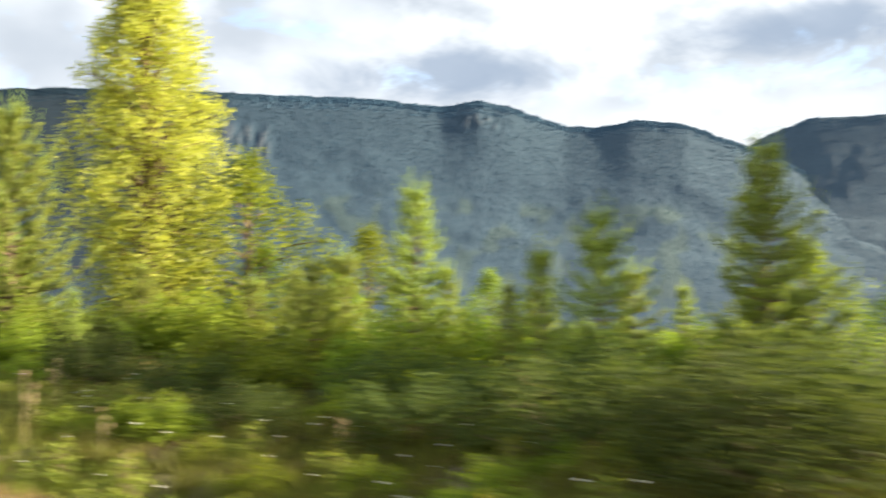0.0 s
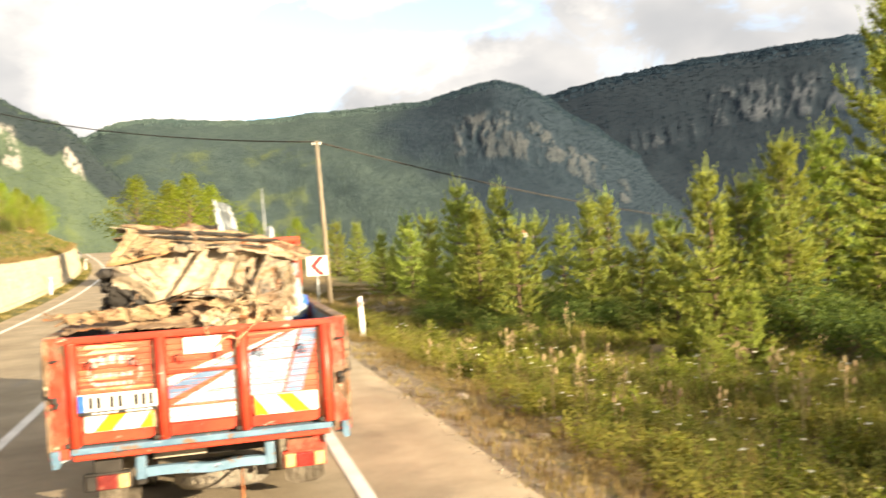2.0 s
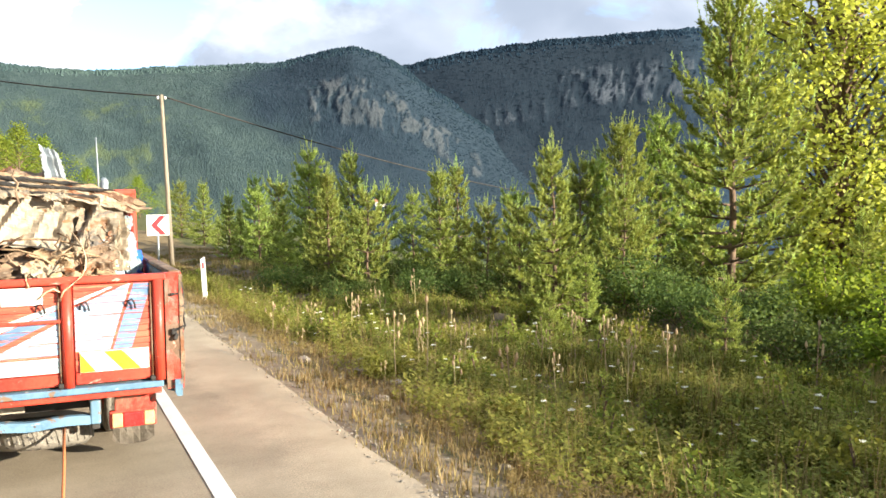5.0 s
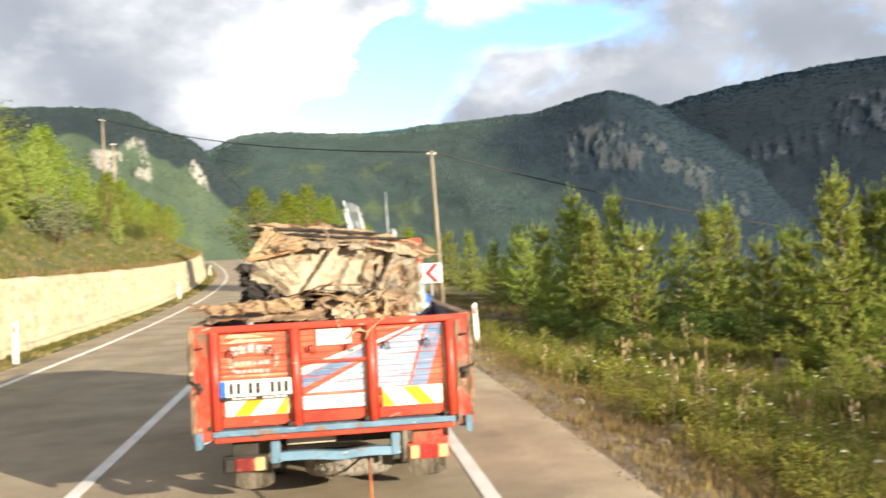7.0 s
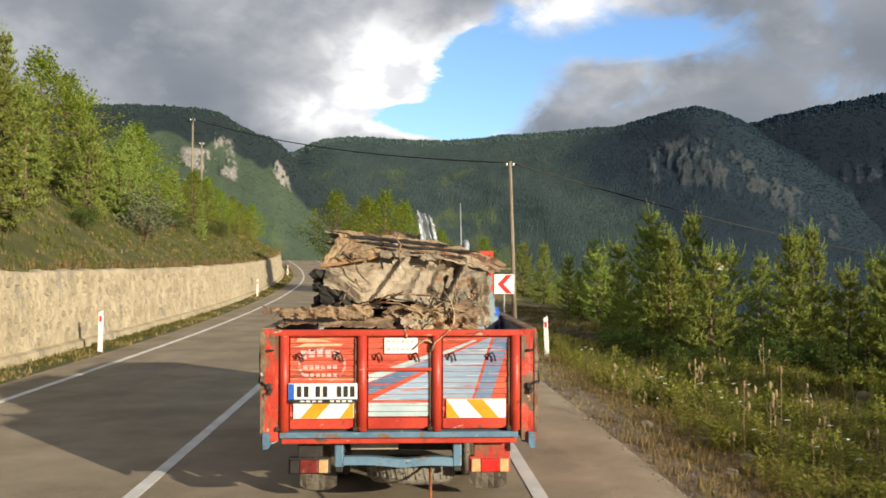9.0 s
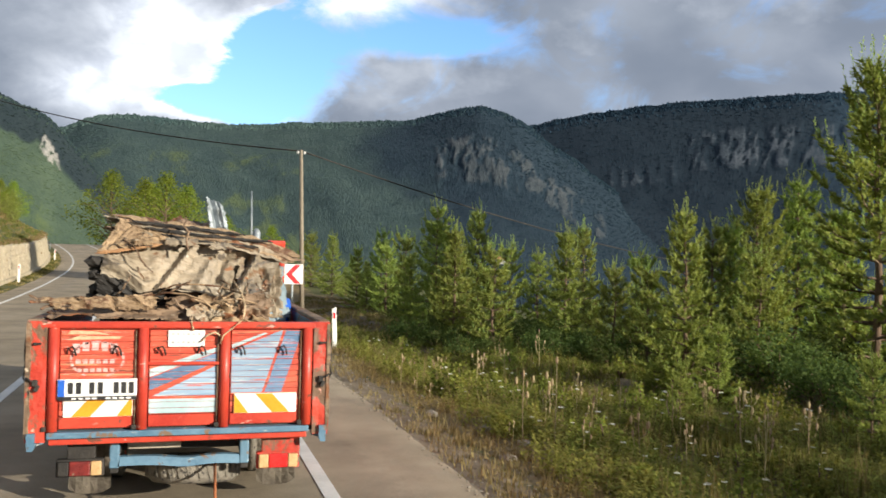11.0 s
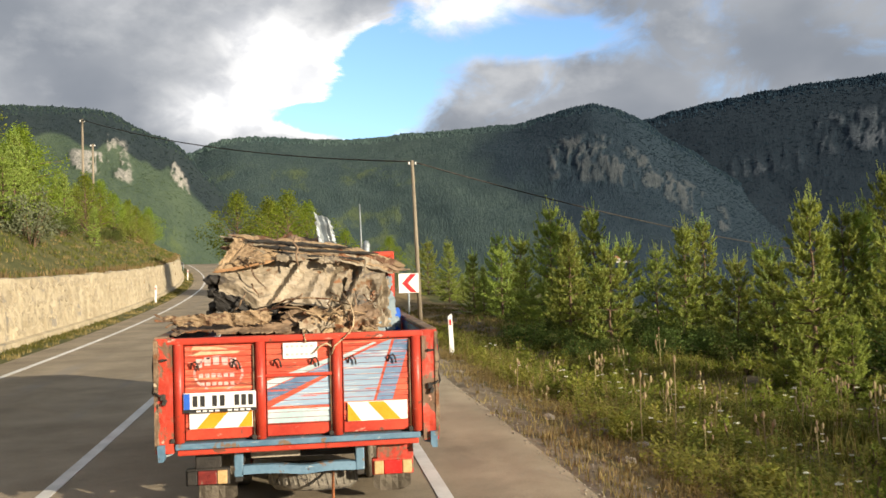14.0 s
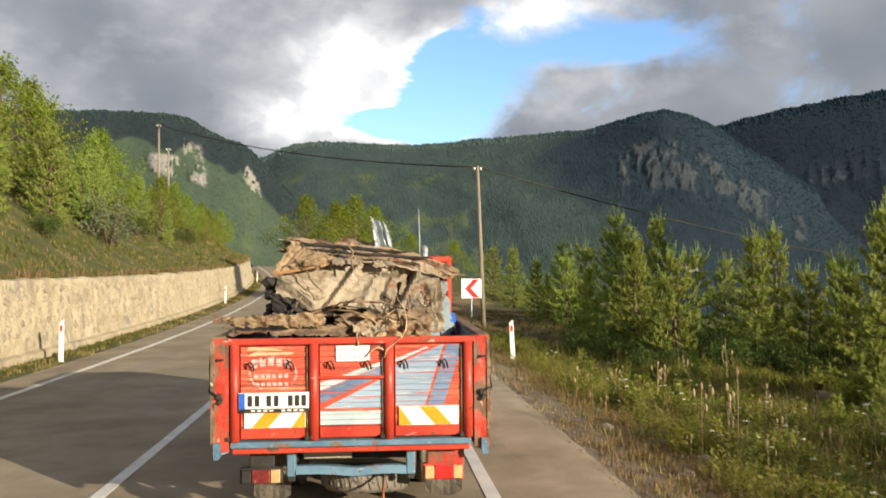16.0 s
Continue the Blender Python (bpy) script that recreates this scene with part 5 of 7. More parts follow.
# dark ribbons that paint the shade in the hollows between the layers
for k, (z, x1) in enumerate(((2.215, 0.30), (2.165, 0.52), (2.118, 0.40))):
    ribbon("rolled_edge", "dark strip painting the shade between the torn layers", [(-0.60 + 0.12 * k, 7.155 - 0.016 * k, z + 0.032), (-0.10, 7.14 - 0.016 * k, z - 0.012), (x1, 7.13 - 0.016 * k, z - 0.055)], 0.030, M_DARK, 140 + k, body, 1.3, 0.008, 40)
# dark flap standing in for the pocket of shade below the panel
folded("under_flap", "dark flap under the panel, in place of its shade pocket", ((-0.83, 7.02, 1.84), (-0.30, 6.995, 1.70), (-0.34, 7.03, 1.625), (-0.80, 7.06, 1.66)), ((0.2, 0.1, 0.5, 0.9, 0.02, 0.08),), M_DARK, 33, 24, 10, 0.012, parent=body)
crumpled("crushed_car_panel", "crumpled beige metal wing on the scrap load", (0.42, 7.14, 1.74), (0.44, 0.46), (66, 12, 26), M_TAN, 8, 0.045, 36, 28, 6, 0.8)
crumpled(SHEET, "bent pale blue metal sheet at the side of the load", (0.55, 7.60, 1.66), (1.0, 0.50), (80, 0, 68), M_STEEL_BLUE, 12, 0.022, 36, 22, 4)
for k, (z, y, w, d, tilt, mt, sd) in enumerate(((2.03, 8.15, 1.62, 1.9, 8, M_RUST, 22), (2.09, 8.2, 1.60, 1.8, 8, M_BAND, 23), (2.15, 8.25, 1.50, 1.75, 9, M_TAN, 24), (2.20, 8.35, 1.30, 1.6, 9, M_RUST, 25))):
    crumpled(SHEET, "flattened rusty sheet on top of the scrap load", (-0.04 - 0.03 * k, y, z), (w * 0.94, d), (-4 + k, tilt, 3 - 2 * k), mt, sd, 0.034, 56, 44, 12, torn=0.10)
crumpled(SHEET, "torn rusty sheet hanging over the tailgate", (-0.66, 7.08, 1.555), (0.92, 0.80), (5, 1, 3), M_RUST, 31, 0.024, 50, 30, 12, torn=0.18)
folded(SHEET, "thin torn beige sheet sticking out low on the load", ((-1.18, 6.86, 1.645), (-0.38, 6.86, 1.685), (-0.36, 6.80, 1.575), (-1.06, 6.80, 1.575)),
       ((0.0, 0.5, 0.5, 0.4, 0.02, 0.08), (0.3, 0.0, 0.36, 1.0, 0.025, 0.04), (0.62, 0.0, 0.58, 1.0, -0.025, 0.04), (0.8, 0.1, 0.9, 0.9, 0.03, 0.05)), M_BAND, 32, 60, 12, 0.016, ragged=0.05)
for k, (x, z, dx, dz) in enumerate(((-1.15, 1.635, -0.10, 0.035), (-1.13, 1.62, -0.12, 0.005), (-1.10, 1.60, -0.07, -0.03))):
    ribbon(SHEET, "torn prong of rusty sheet on the load", [(x + dx, 6.83, z + dz), (x + dx * 0.4, 6.84, z + dz * 0.3), (x + 0.10, 6.88, z)], 0.03, M_RUST, 120 + k, None, 1.0, 0.008, 14)
crumpled(SHEET, "torn rusty sheet edge low on the load", (0.10, 6.98, 1.60), (0.80, 0.36), (46, -8, -6), M_RUST, 33, 0.05, 44, 24, 10, torn=0.25)
crumpled(SHEET, "torn brown sheet low on the load", (0.20, 6.90, 1.53), (0.62, 0.26), (62, 12, 6), M_BAND, 36, 0.045, 36, 18, 9, torn=0.25)
crumpled(SHEET, "folded beige strip low on the load", (0.02, 6.86, 1.56), (0.34, 0.16), (40, -20, 25), M_TAN, 37, 0.04, 20, 12, 8, torn=0.25)
# black sheet that imitates the shade in the cavities of the load
crumpled(SHEET, "dark crumpled sheet in place of shade inside the load", (-0.12, 7.62, 1.50), (1.45, 0.9), (58, 0, 3), M_DARK, 41, 0.06, 30, 24, 8)
crumpled(SHEET, "flattened car body under the load", (-0.15, 8.4, 1.15), (1.55, 2.6), (0, 0, 0), M_RUST, 43, 0.06, 40, 40, 10)
crumpled(SHEET, "flattened car body on the bed floor", (-0.15, 8.4, 0.92), (1.6, 2.7), (0, 0, 0), M_TAN, 44, 0.05, 40, 40, 10)
crumpled(SHEET, "rusty side panel of the crushed load", (-0.78, 8.25, 1.60), (1.6, 0.75), (88, 0, 96), M_RUST, 46, 0.04, 40, 24, 8)
folded(SHEET, "upright bent galvanised sheet on the load", ((-0.01, 7.72, 2.50), (0.13, 7.76, 2.44), (0.19, 7.76, 2.22), (0.03, 7.72, 2.20)),
       ((0.30, 0.0, 0.42, 1.0, -0.05, 0.20), (0.72, 0.0, 0.75, 1.0, 0.035, 0.10), (0.1, 0.25, 0.9, 0.35, 0.012, 0.08)), M_TIN, 51, 22, 26, 0.006, ragged=0.03)
crumpled(SHEET, "small bent rusty scrap lying on the top sheets", (-0.12, 7.75, 2.25), (0.34, 0.3), (14, 10, 0), M_RUST, 52, 0.03, 20, 18, 4, torn=0.1)
for k in range(6):
    rng = random.Random(60 + k)
    x, z, y = -0.85 + rng.uniform(-0.05, 0.10), 1.65 + 0.055 * k, 7.15 + rng.uniform(-0.06, 0.1)
    s = rng.uniform(0.032, 0.058)
    bm = bmesh.new()
    bmesh.ops.create_icosphere(bm, subdivisions=2, radius=1.0)
    for q in bm.verts:
        q.co = Vector((q.co.x * s * 1.2, q.co.y * s, q.co.z * s * 0.8)) * (1 + 0.5 * fnoise(q.co.x * 1.6 + k, q.co.y * 1.6, q.co.z * 1.6, 2)) + Vector((x, y, z))
    tagged(part("engine_scrap", bm, M_DARK), "oily black lump of engine scrap in the load", "scrap metal", "scrap on the truck")
for k in range(9):
    rng = random.Random(80 + k)
    x, z = rng.uniform(-0.75, 0.5), rng.uniform(1.55, 2.1)
    pts = [(x + 0.02 * i * (k - 4) / 2 + rng.uniform(-0.02, 0.02), 6.95 + 0.012 * i + (2.0 - z) * -0.1 + rng.uniform(-0.02, 0.02), z + 0.05 * i * math.cos(k * 2.0)) for i in range(6)]
    bm = bmesh.new()
    tube(bm, pts, 0.008, 6)
    tagged(part("metal_strip", bm, M_RUST, None, smooth=True), "thin bent rusty strip sticking from the load", "scrap metal", "scrap on the truck")
for k, pts in enumerate(([(-0.36, 6.93, 1.69), (-0.25, 6.90, 1.755), (-0.08, 6.88, 1.765), (0.10, 6.87, 1.75), (0.26, 6.86, 1.70), (0.32, 6.85, 1.62)],
                         [(-0.42, 6.92, 1.66), (-0.30, 6.86, 1.70), (-0.16, 6.84, 1.69), (-0.02, 6.84, 1.64), (0.05, 6.85, 1.58)],
                         [(0.10, 6.90, 1.80), (0.17, 6.86, 1.77), (0.19, 6.85, 1.70), (0.13, 6.84, 1.66), (0.08, 6.85, 1.71), (0.12, 6.87, 1.77)],
                         [(0.02, 6.86, 1.60), (0.12, 6.82, 1.645), (0.24, 6.82, 1.66), (0.38, 6.86, 1.62)],
                         [(0.40, 6.92, 1.84), (0.45, 6.90, 1.76), (0.41, 6.89, 1.72), (0.37, 6.91, 1.78)])):
    bm = bmesh.new()
    tube(bm, pts, 0.0075, 6)
    tagged(part("bent_wire", bm, M_BAND, None, smooth=True), "bent brown wire across the scrap load", "scrap metal", "scrap on the truck")
for pts in ([(0.20, 6.98, 1.80), (0.26, 6.80, 1.70), (0.275, 6.62, 1.62), (0.265, 6.50, 1.555), (0.235, 6.488, 1.505), (0.18, 6.486, 1.46), (0.12, 6.468, 1.41), (0.095, 6.49, 1.345)],
            [(-0.105, 6.70, 1.53), (-0.11, 6.53, 1.520), (-0.108, 6.492, 1.50), (-0.10, 6.490, 1.465), (-0.095, 6.50, 1.44)],
            [(0.10, 6.50, 1.40), (0.06, 6.49, 1.43), (0.01, 6.495, 1.41), (-0.04, 6.50, 1.36)]):
    bm = bmesh.new()
    tube(bm, pts, 0.0065, 6)
    tagged(part("tie_rope", bm, M_STRING, None, smooth=True), "frayed pale rope tied over the tailgate", "rope", "tie ropes")
bm = bmesh.new()
tube(bm, [(0.09, 6.72, 0.42), (0.08, 6.2, 0.30), (0.06, 5.6, 0.18), (0.04, 5.0, 0.09), (0.03, 4.4, 0.035), (0.02, 3.6, 0.016), (0.0, 2.4, 0.016), (0.03, 1.0, 0.016)], 0.0105, 8)
tagged(part("tow_rope", bm, M_ROPE, None, smooth=True), "orange tow rope trailing from the truck onto the road", "rope")
bm = bmesh.new()
ring_profile(bm, [(0.001, 0.0), (0.15, 0.0), (0.155, 0.4), (0.15, 0.42), (0.155, 0.78), (0.14, 0.84), (0.001, 0.84)], (0.655, 8.3, 0.752), (0, 0.0, 1), 20)
tagged(part("plastic_drum", bm, M_EU, None, smooth=True), "blue plastic drum on the truck bed", "drum")


# ================= roadside things =================
def marker_post(x, y, red=True):
    e = thing("marker_post", "white plastic roadside marker post with a red reflector", "marker post", (x, y, ground_at(x, y) - 0.03), "marker posts")
    bm = bmesh.new()
    v = box(bm, -0.055, 0.055, -0.02, 0.02, 0, 0.98)
    for q in v[4:]:
        q.co.z += 0.03 if q.co.x > 0 else -0.03
        q.co.x *= 0.92
    bmesh.ops.bevel(bm, geom=bm.edges[:], offset=0.008, segments=2, affect="EDGES")
    part("shaft", bm, M_WHITE, e)
    part("reflector", boxed(-0.026, 0.026, -0.028, -0.019, 0.74, 0.88, bevel=0.003), M_SIGN_RED, e, "small red reflector")
    return e


for x, y in ((3.12, 19.6), (-7.35, 20.5), (-7.4 - bend(49), 49.0), (-7.4 - bend(78), 78.0), (3.3 - bend(62), 62.0)):
    p = marker_post(x, y)
    p.rotation_euler = (radians(1.5), radians(-2.5 if x > 0 else 1.5), 0)


def utility_pole(x, y, h, lean=0.0):
    g = ground_at(x, y)
    e = thing("utility_pole", "weathered wooden utility pole", "utility pole", (x, y, g - 0.05), "utility poles")
    bm = bmesh.new()
    tube(bm, [(0, 0, 0), (lean * 0.5, 0, h * 0.5), (lean, 0, h)], [0.10, 0.085, 0.065], 12)
    part("shaft", bm, M_POLE, e, smooth=True)
    for s in (-1, 1):
        bm = bmesh.new()
        tube(bm, [(lean, 0, h - 0.25), (lean + s * 0.14, 0, h - 0.25), (lean + s * 0.14, 0, h - 0.16)], 0.012, 6)
        br = part("bracket", bm, M_DARK, e, smooth=True)
        bm = bmesh.new()
        tube(bm, [(lean + s * 0.14, 0, h - 0.17), (lean + s * 0.14, 0, h - 0.13), (lean + s * 0.14, 0, h - 0.07)], [0.045, 0.035, 0.05], 10)
        part("insulator", bm, M_WHITE, br, smooth=True)
    return e, Vector((x + lean, y, g + h - 0.1))


pole_a, top_a = utility_pole(4.4, 35.8, 6.9, -0.2)
pole_b, top_b = utility_pole(-15.6, 62.0, 7.0)
pole_c, top_c = utility_pole(-15.9, 66.0, 5.6)
pole_d, top_d = utility_pole(52.0, 62.0, 8.0)


def wire(a, b, sag):
    bm = bmesh.new()
    tube(bm, [a.lerp(b, i / 20) - Vector((0, 0, sag * 4 * (i / 20) * (1 - i / 20))) for i in range(21)], 0.03, 5)
    return tagged(part("overhead_wire", bm, M_DARK, None, smooth=True), "thin black overhead wire between poles", "wire")


wire(top_a, top_b, 0.6)
wire(top_a, top_d, 1.2)

sign = thing("chevron_sign", "white curve sign with a red chevron on a post", "road sign", (3.2 - bend(26), 26.0, ground_at(3.2 - bend(26), 26.0) - 0.05))
bm = bmesh.new()
tube(bm, [(0, 0.03, 0), (0, 0.03, 1.85)], 0.03, 10)
part("post", bm, M_TIN, sign, smooth=True)
board = part("board", boxed(-0.31, 0.31, -0.012, 0.008, 1.30, 1.90, bevel=0.01), M_WHITE, sign, "square white board")
bm = bmesh.new()
pts = [(0.24, 1.88), (0.06, 1.88), (-0.20, 1.60), (0.06, 1.32), (0.24, 1.32), (-0.02, 1.60)]
f = bm.faces.new([bm.verts.new((x, -0.014, z)) for x, z in pts])
r = bmesh.ops.extrude_face_region(bm, geom=[f])
bmesh.ops.translate(bm, vec=(0, -0.002, 0), verts=[q for q in r["geom"] if isinstance(q, bmesh.types.BMVert)])
bmesh.ops.triangulate(bm, faces=bm.faces[:])
bmesh.ops.recalc_face_normals(bm, faces=bm.faces)
part("chevron", bm, M_SIGN_RED, board, "red chevron pointing left")


# a farmhouse far across the valley, on the foot of the mountain
slope = [v.co for v in bpy.data.objects["mountain_2"].data.vertices]
want = Vector((996 * math.sin(radians(20.4)), 996 * math.cos(radians(20.4)), 0))
site = min(slope, key=lambda q: (q.x - want.x) ** 2 + (q.y - want.y) ** 2)
farm = thing("farmhouse", "small white farmhouse with a tiled roof across the valley", "house", (site.x, site.y, site.z - 1.5))
part("wall", boxed(-6.5, 6.5, -4, 4, 0, 6.0), M_CONCRETE, farm)
bm = bmesh.new()
a = [[bm.verts.new((x, y, z)) for y, z in ((-4.8, 5.8), (0, 8.6), (4.8, 5.8), (4.8, 5.5), (0, 8.2), (-4.8, 5.5))] for x in (-7.1, 7.1)]
for i in range(6):
    bm.faces.new((a[0][i], a[0][(i + 1) % 6], a[1][(i + 1) % 6], a[1][i]))
bm.faces.new(a[0][::-1]), bm.faces.new(a[1])
bmesh.ops.recalc_face_normals(bm, faces=bm.faces)
part("roof", bm, M_ROOF, farm)
for x in (-4.2, -1.2, 1.8, 4.6):
    part("window", boxed(x - 0.6, x + 0.6, -4.06, -3.98, 2.8, 4.4, bevel=0.01), M_GLASS, farm)


# ================= trees and plants =================
def needles(verts, faces, p, d, length, count, size, rng):
    """A bottle brush of needles along a shoot."""
    a = d.orthogonal().normalized()
    b = d.cross(a)
    for k in range(count):
        f = (k + rng.random()) / count
        t = rng.random() * 6.283
        out = a * math.cos(t) + b * math.sin(t)
        q = p + d * (length * f)
        tip = q + (out * 0.8 + d * (0.55 + 0.5 * f)).normalized() * size * rng.uniform(0.7, 1.2)
        side = out.cross(d) * size * 0.19
        i = len(verts)
        verts.extend((tuple(q - side), tuple(q + side), tuple(tip)))
        faces.append((i, i + 1, i + 2))


def make_pine(seed, h, spread=0.30, bare=0.1, tiers=12, round_top=0.85):
    """A pine: tiers of upturned boughs with tufted side shoots, pale candles at their ends, gaps between."""
    rng = random.Random(seed)
    e = thing("pine_tree", "young green pine tree with upright pale shoots", "pine tree", (0, 0, 0), "pine trees")
    bm = bmesh.new()
    bow = [0.025 * h * fnoise(i * 0.7, seed) for i in range(7)]
    tube(bm, [(bow[i], bow[6 - i] * 0.5, h * 0.98 * i / 6) for i in range(7)], [0.014 * h * (1 - i / 6.4) + 0.005 for i in range(7)], 8)
    v, f, tv, tf = [], [], [], []
    unit = 0.5 + 0.5 * h / 4.5
    lean = rng.random() * 6.283
    for k in range(tiers):
        s = bare + (0.96 - bare) * (k + rng.uniform(-0.2, 0.2)) / tiers
        z = h * s
        reach = h * spread * (1 - s) ** round_top * (0.70 + 0.30 * soft(s, 0.0, 0.3)) + 0.05 * h
        turn = rng.random() * 6.283
        n = rng.choice((4, 5, 5, 6, 7))
        c = Vector((float(np.interp(s * 6, range(7), bow)), float(np.interp(s * 6, range(7), [q * 0.5 for q in bow[::-1]])), z))
        for i in range(n):
            t = turn + 6.283 * i / n + rng.uniform(-0.35, 0.35)
            L = reach * rng.uniform(0.55, 1.2) * (1 + 0.18 * math.cos(t - lean))
            up = 0.10 + 1.25 * s * s + rng.uniform(-0.15, 0.25)
            d = Vector((math.cos(t), math.sin(t), up)).normalized()
            mid = c + d * L * 0.55 - Vector((0, 0, L * 0.07))
            end = c + d * L + Vector((0, 0, L * 0.16))
            tube(bm, [c, mid, end], [0.006 * h * (1 - s) + 0.006, 0.004 * h * (1 - s) + 0.004, 0.004], 3, False)
            steps = max(2, int(L / (0.19 * unit)))
            for q in range(steps):
                g = 0.25 + 0.75 * (q + rng.random() * 0.6) / steps
                base = c.lerp(mid, g / 0.55) if g < 0.55 else mid.lerp(end, (g - 0.55) / 0.45)
                for sgn in (-1, 1):
                    sd = (d * 0.8 + Vector((-d.y, d.x, 0)) * sgn * rng.uniform(0.5, 1.1) + Vector((0, 0, rng.uniform(0.1, 0.8)))).normalized()
                    size = rng.uniform(0.16, 0.34) * unit * (1.15 - 0.4 * g)
                    needles(v, f, base, sd, size, 17, 0.125 * unit, rng)
                    if rng.random() < 0.45:
                        needles(tv, tf, base + sd * size * 0.8, (sd * 0.5 + Vector((0, 0, 1))).normalized(), 0.14 * unit, 7, 0.06 * unit, rng)
            needles(tv, tf, end - d * 0.02, (d * 0.35 + Vector((0, 0, 1))).normalized(), (0.22 + 0.24 * s) * unit, 16, 0.065 * unit, rng)
    for i in range(5):
        needles(tv, tf, Vector((bow[6], 0, h * (0.88 + 0.03 * i))), Vector((rng.uniform(-0.3, 0.3), rng.uniform(-0.3, 0.3), 1)).normalized(), 0.5 * unit, 24, 0.065 * unit, rng)
    fit = h / max(q[2] for q in tv)
    bmesh.ops.scale(bm, vec=(fit, fit, fit), verts=bm.verts)
    part("trunk", bm, M_BARK, e, smooth=True)
    for name, a, b, mt in (("crown", v, f, M_PINE), ("top_growth", tv, tf, M_PINE_TIP)):
        new(name, mesh_of(name, [(x * fit, y * fit, z * fit) for x, y, z in a], b, mt)).parent = e
    return e


def leaf_cloud(rng, centres, per, size, flat=0.5):
    """Leaves in clumps round the given (centre, radius) pairs."""
    v, f = [], []
    for c, r in centres:
        for _ in range(per):
            d = Vector((rng.gauss(0, 1), rng.gauss(0, 1), rng.gauss(0, flat + 0.3)))
            p = c + d.normalized() * r * rng.random() ** 0.45
            a = Vector((rng.gauss(0, 1), rng.gauss(0, 1), rng.gauss(0, 0.6))).normalized()
            b = a.orthogonal().normalized()
            b = (Matrix.Rotation(rng.random() * 6.283, 3, a) @ b)
            s = size * rng.uniform(0.6, 1.25)
            i = len(v)
            v.extend((tuple(p - a * s * 0.6), tuple(p + b * s * 0.38), tuple(p + a * s * 0.6), tuple(p - b * s * 0.38)))
            f.append((i, i + 1, i + 2, i + 3))
    return v, f


def make_broadleaf(name, label, seed, h, width, material, trunk_clear=0.2, clumps=70, per=46, size=0.11, columnar=False, cat="tree"):
    rng = random.Random(seed)
    e = thing(name, label, cat, (0, 0, 0))
    bm = bmesh.new()
    tube(bm, [(0.02 * h * fnoise(i * 0.6, seed), 0.02 * h * fnoise(i * 0.6, seed, 4), h * 0.9 * i / 8) for i in range(9)], [0.018 * h * (1 - i / 8.6) + 0.006 for i in range(9)], 9)
    spots = []
    for k in range(clumps):
        s = trunk_clear + (1 - trunk_clear) * (k + rng.random()) / clumps
        shape = (math.sin(min(1.0, (s - trunk_clear) / (1 - trunk_clear) * 1.02 + 0.14) * math.pi) ** 0.7) if not columnar else (0.35 + 0.65 * math.sin(min(1, s * 1.05) * math.pi)) * (1.05 - 0.45 * s)
        t = k * 2.4 + rng.uniform(-0.4, 0.4)
        r = width * 0.5 * shape * rng.uniform(0.45, 1.08)
        root = Vector((0, 0, h * max(trunk_clear * 0.8, s - 0.16)))
        tip = Vector((math.cos(t) * r, math.sin(t) * r, h * s * 0.97))
        mid = root.lerp(tip, 0.5) + Vector((0, 0, 0.04 * h))
        if k % 2 == 0:
            tube(bm, [root, mid, tip], [0.006 * h, 0.004 * h, 0.002 * h], 5, False)
        spots.append((tip, width * rng.uniform(0.07, 0.15)))
    part("trunk", bm, M_BARK, e, smooth=True)
    v, f = leaf_cloud(rng, spots, per, size)
    new("crown", mesh_of("crown", v, f, material)).parent = e
    return e


def make_bush(name, label, seed, h, width, material, clumps=34, per=48, size=0.085):
    rng = random.Random(seed)
    e = thing(name, label, "bush", (0, 0, 0), "bushes")
    bm = bmesh.new()
    spots = []
    for k in range(clumps):
        t, r = rng.random() * 6.283, math.sqrt(rng.random())
        top = h * math.sqrt(max(0.08, 1 - (r * 0.95) ** 2)) * rng.uniform(0.55, 1.08)
        tip = Vector((math.cos(t) * r * width * 0.5, math.sin(t) * r * width * 0.5, top))
        if k % 2 == 0:
            tube(bm, [(tip.x * 0.15, tip.y * 0.15, 0), (tip.x * 0.5, tip.y * 0.5, top * 0.6), tip], [0.018, 0.012, 0.005], 5, False)
        spots.append((tip, width * rng.uniform(0.08, 0.16)))
        spots.append((tip * 0.75, width * rng.uniform(0.10, 0.17)))
    tagged(part("stem_tangle", bm, M_BARK, e, smooth=True), kind="stuff")
    v, f = leaf_cloud(rng, spots, per // 2, size)
    new("foliage", mesh_of("foliage", v, f, material)).parent = e
    return e


def plant(model, x, y, scale=1.0, spin=0.0, sink=0.06, stretch=1.0):
    own = model.scale      # a copy takes over its model's scale
    m = pose(x, y, ground_at(x, y) - sink, 0, 0, spin) @ Matrix.Diagonal((scale / own.x, scale / own.y, scale * stretch / own.z, 1))
    return copy_thing(model, m)


class Stand:
    """A kind of tree: the first plant placed is the model itself, the rest are copies."""

    def __init__(self, models):
        self.models, self.used = models, set()

    def put(self, k, x, y, scale=1.0, spin=0.0, stretch=1.0):
        k %= len(self.models)
        if k in self.used:
            return plant(self.models[k], x, y, scale, spin, stretch=stretch)
        self.used.add(k)
        self.models[k].matrix_basis = pose(x, y, ground_at(x, y) - 0.06, 0, 0, spin)
        self.models[k].scale = (scale, scale, scale * stretch)
        return self.models[k]


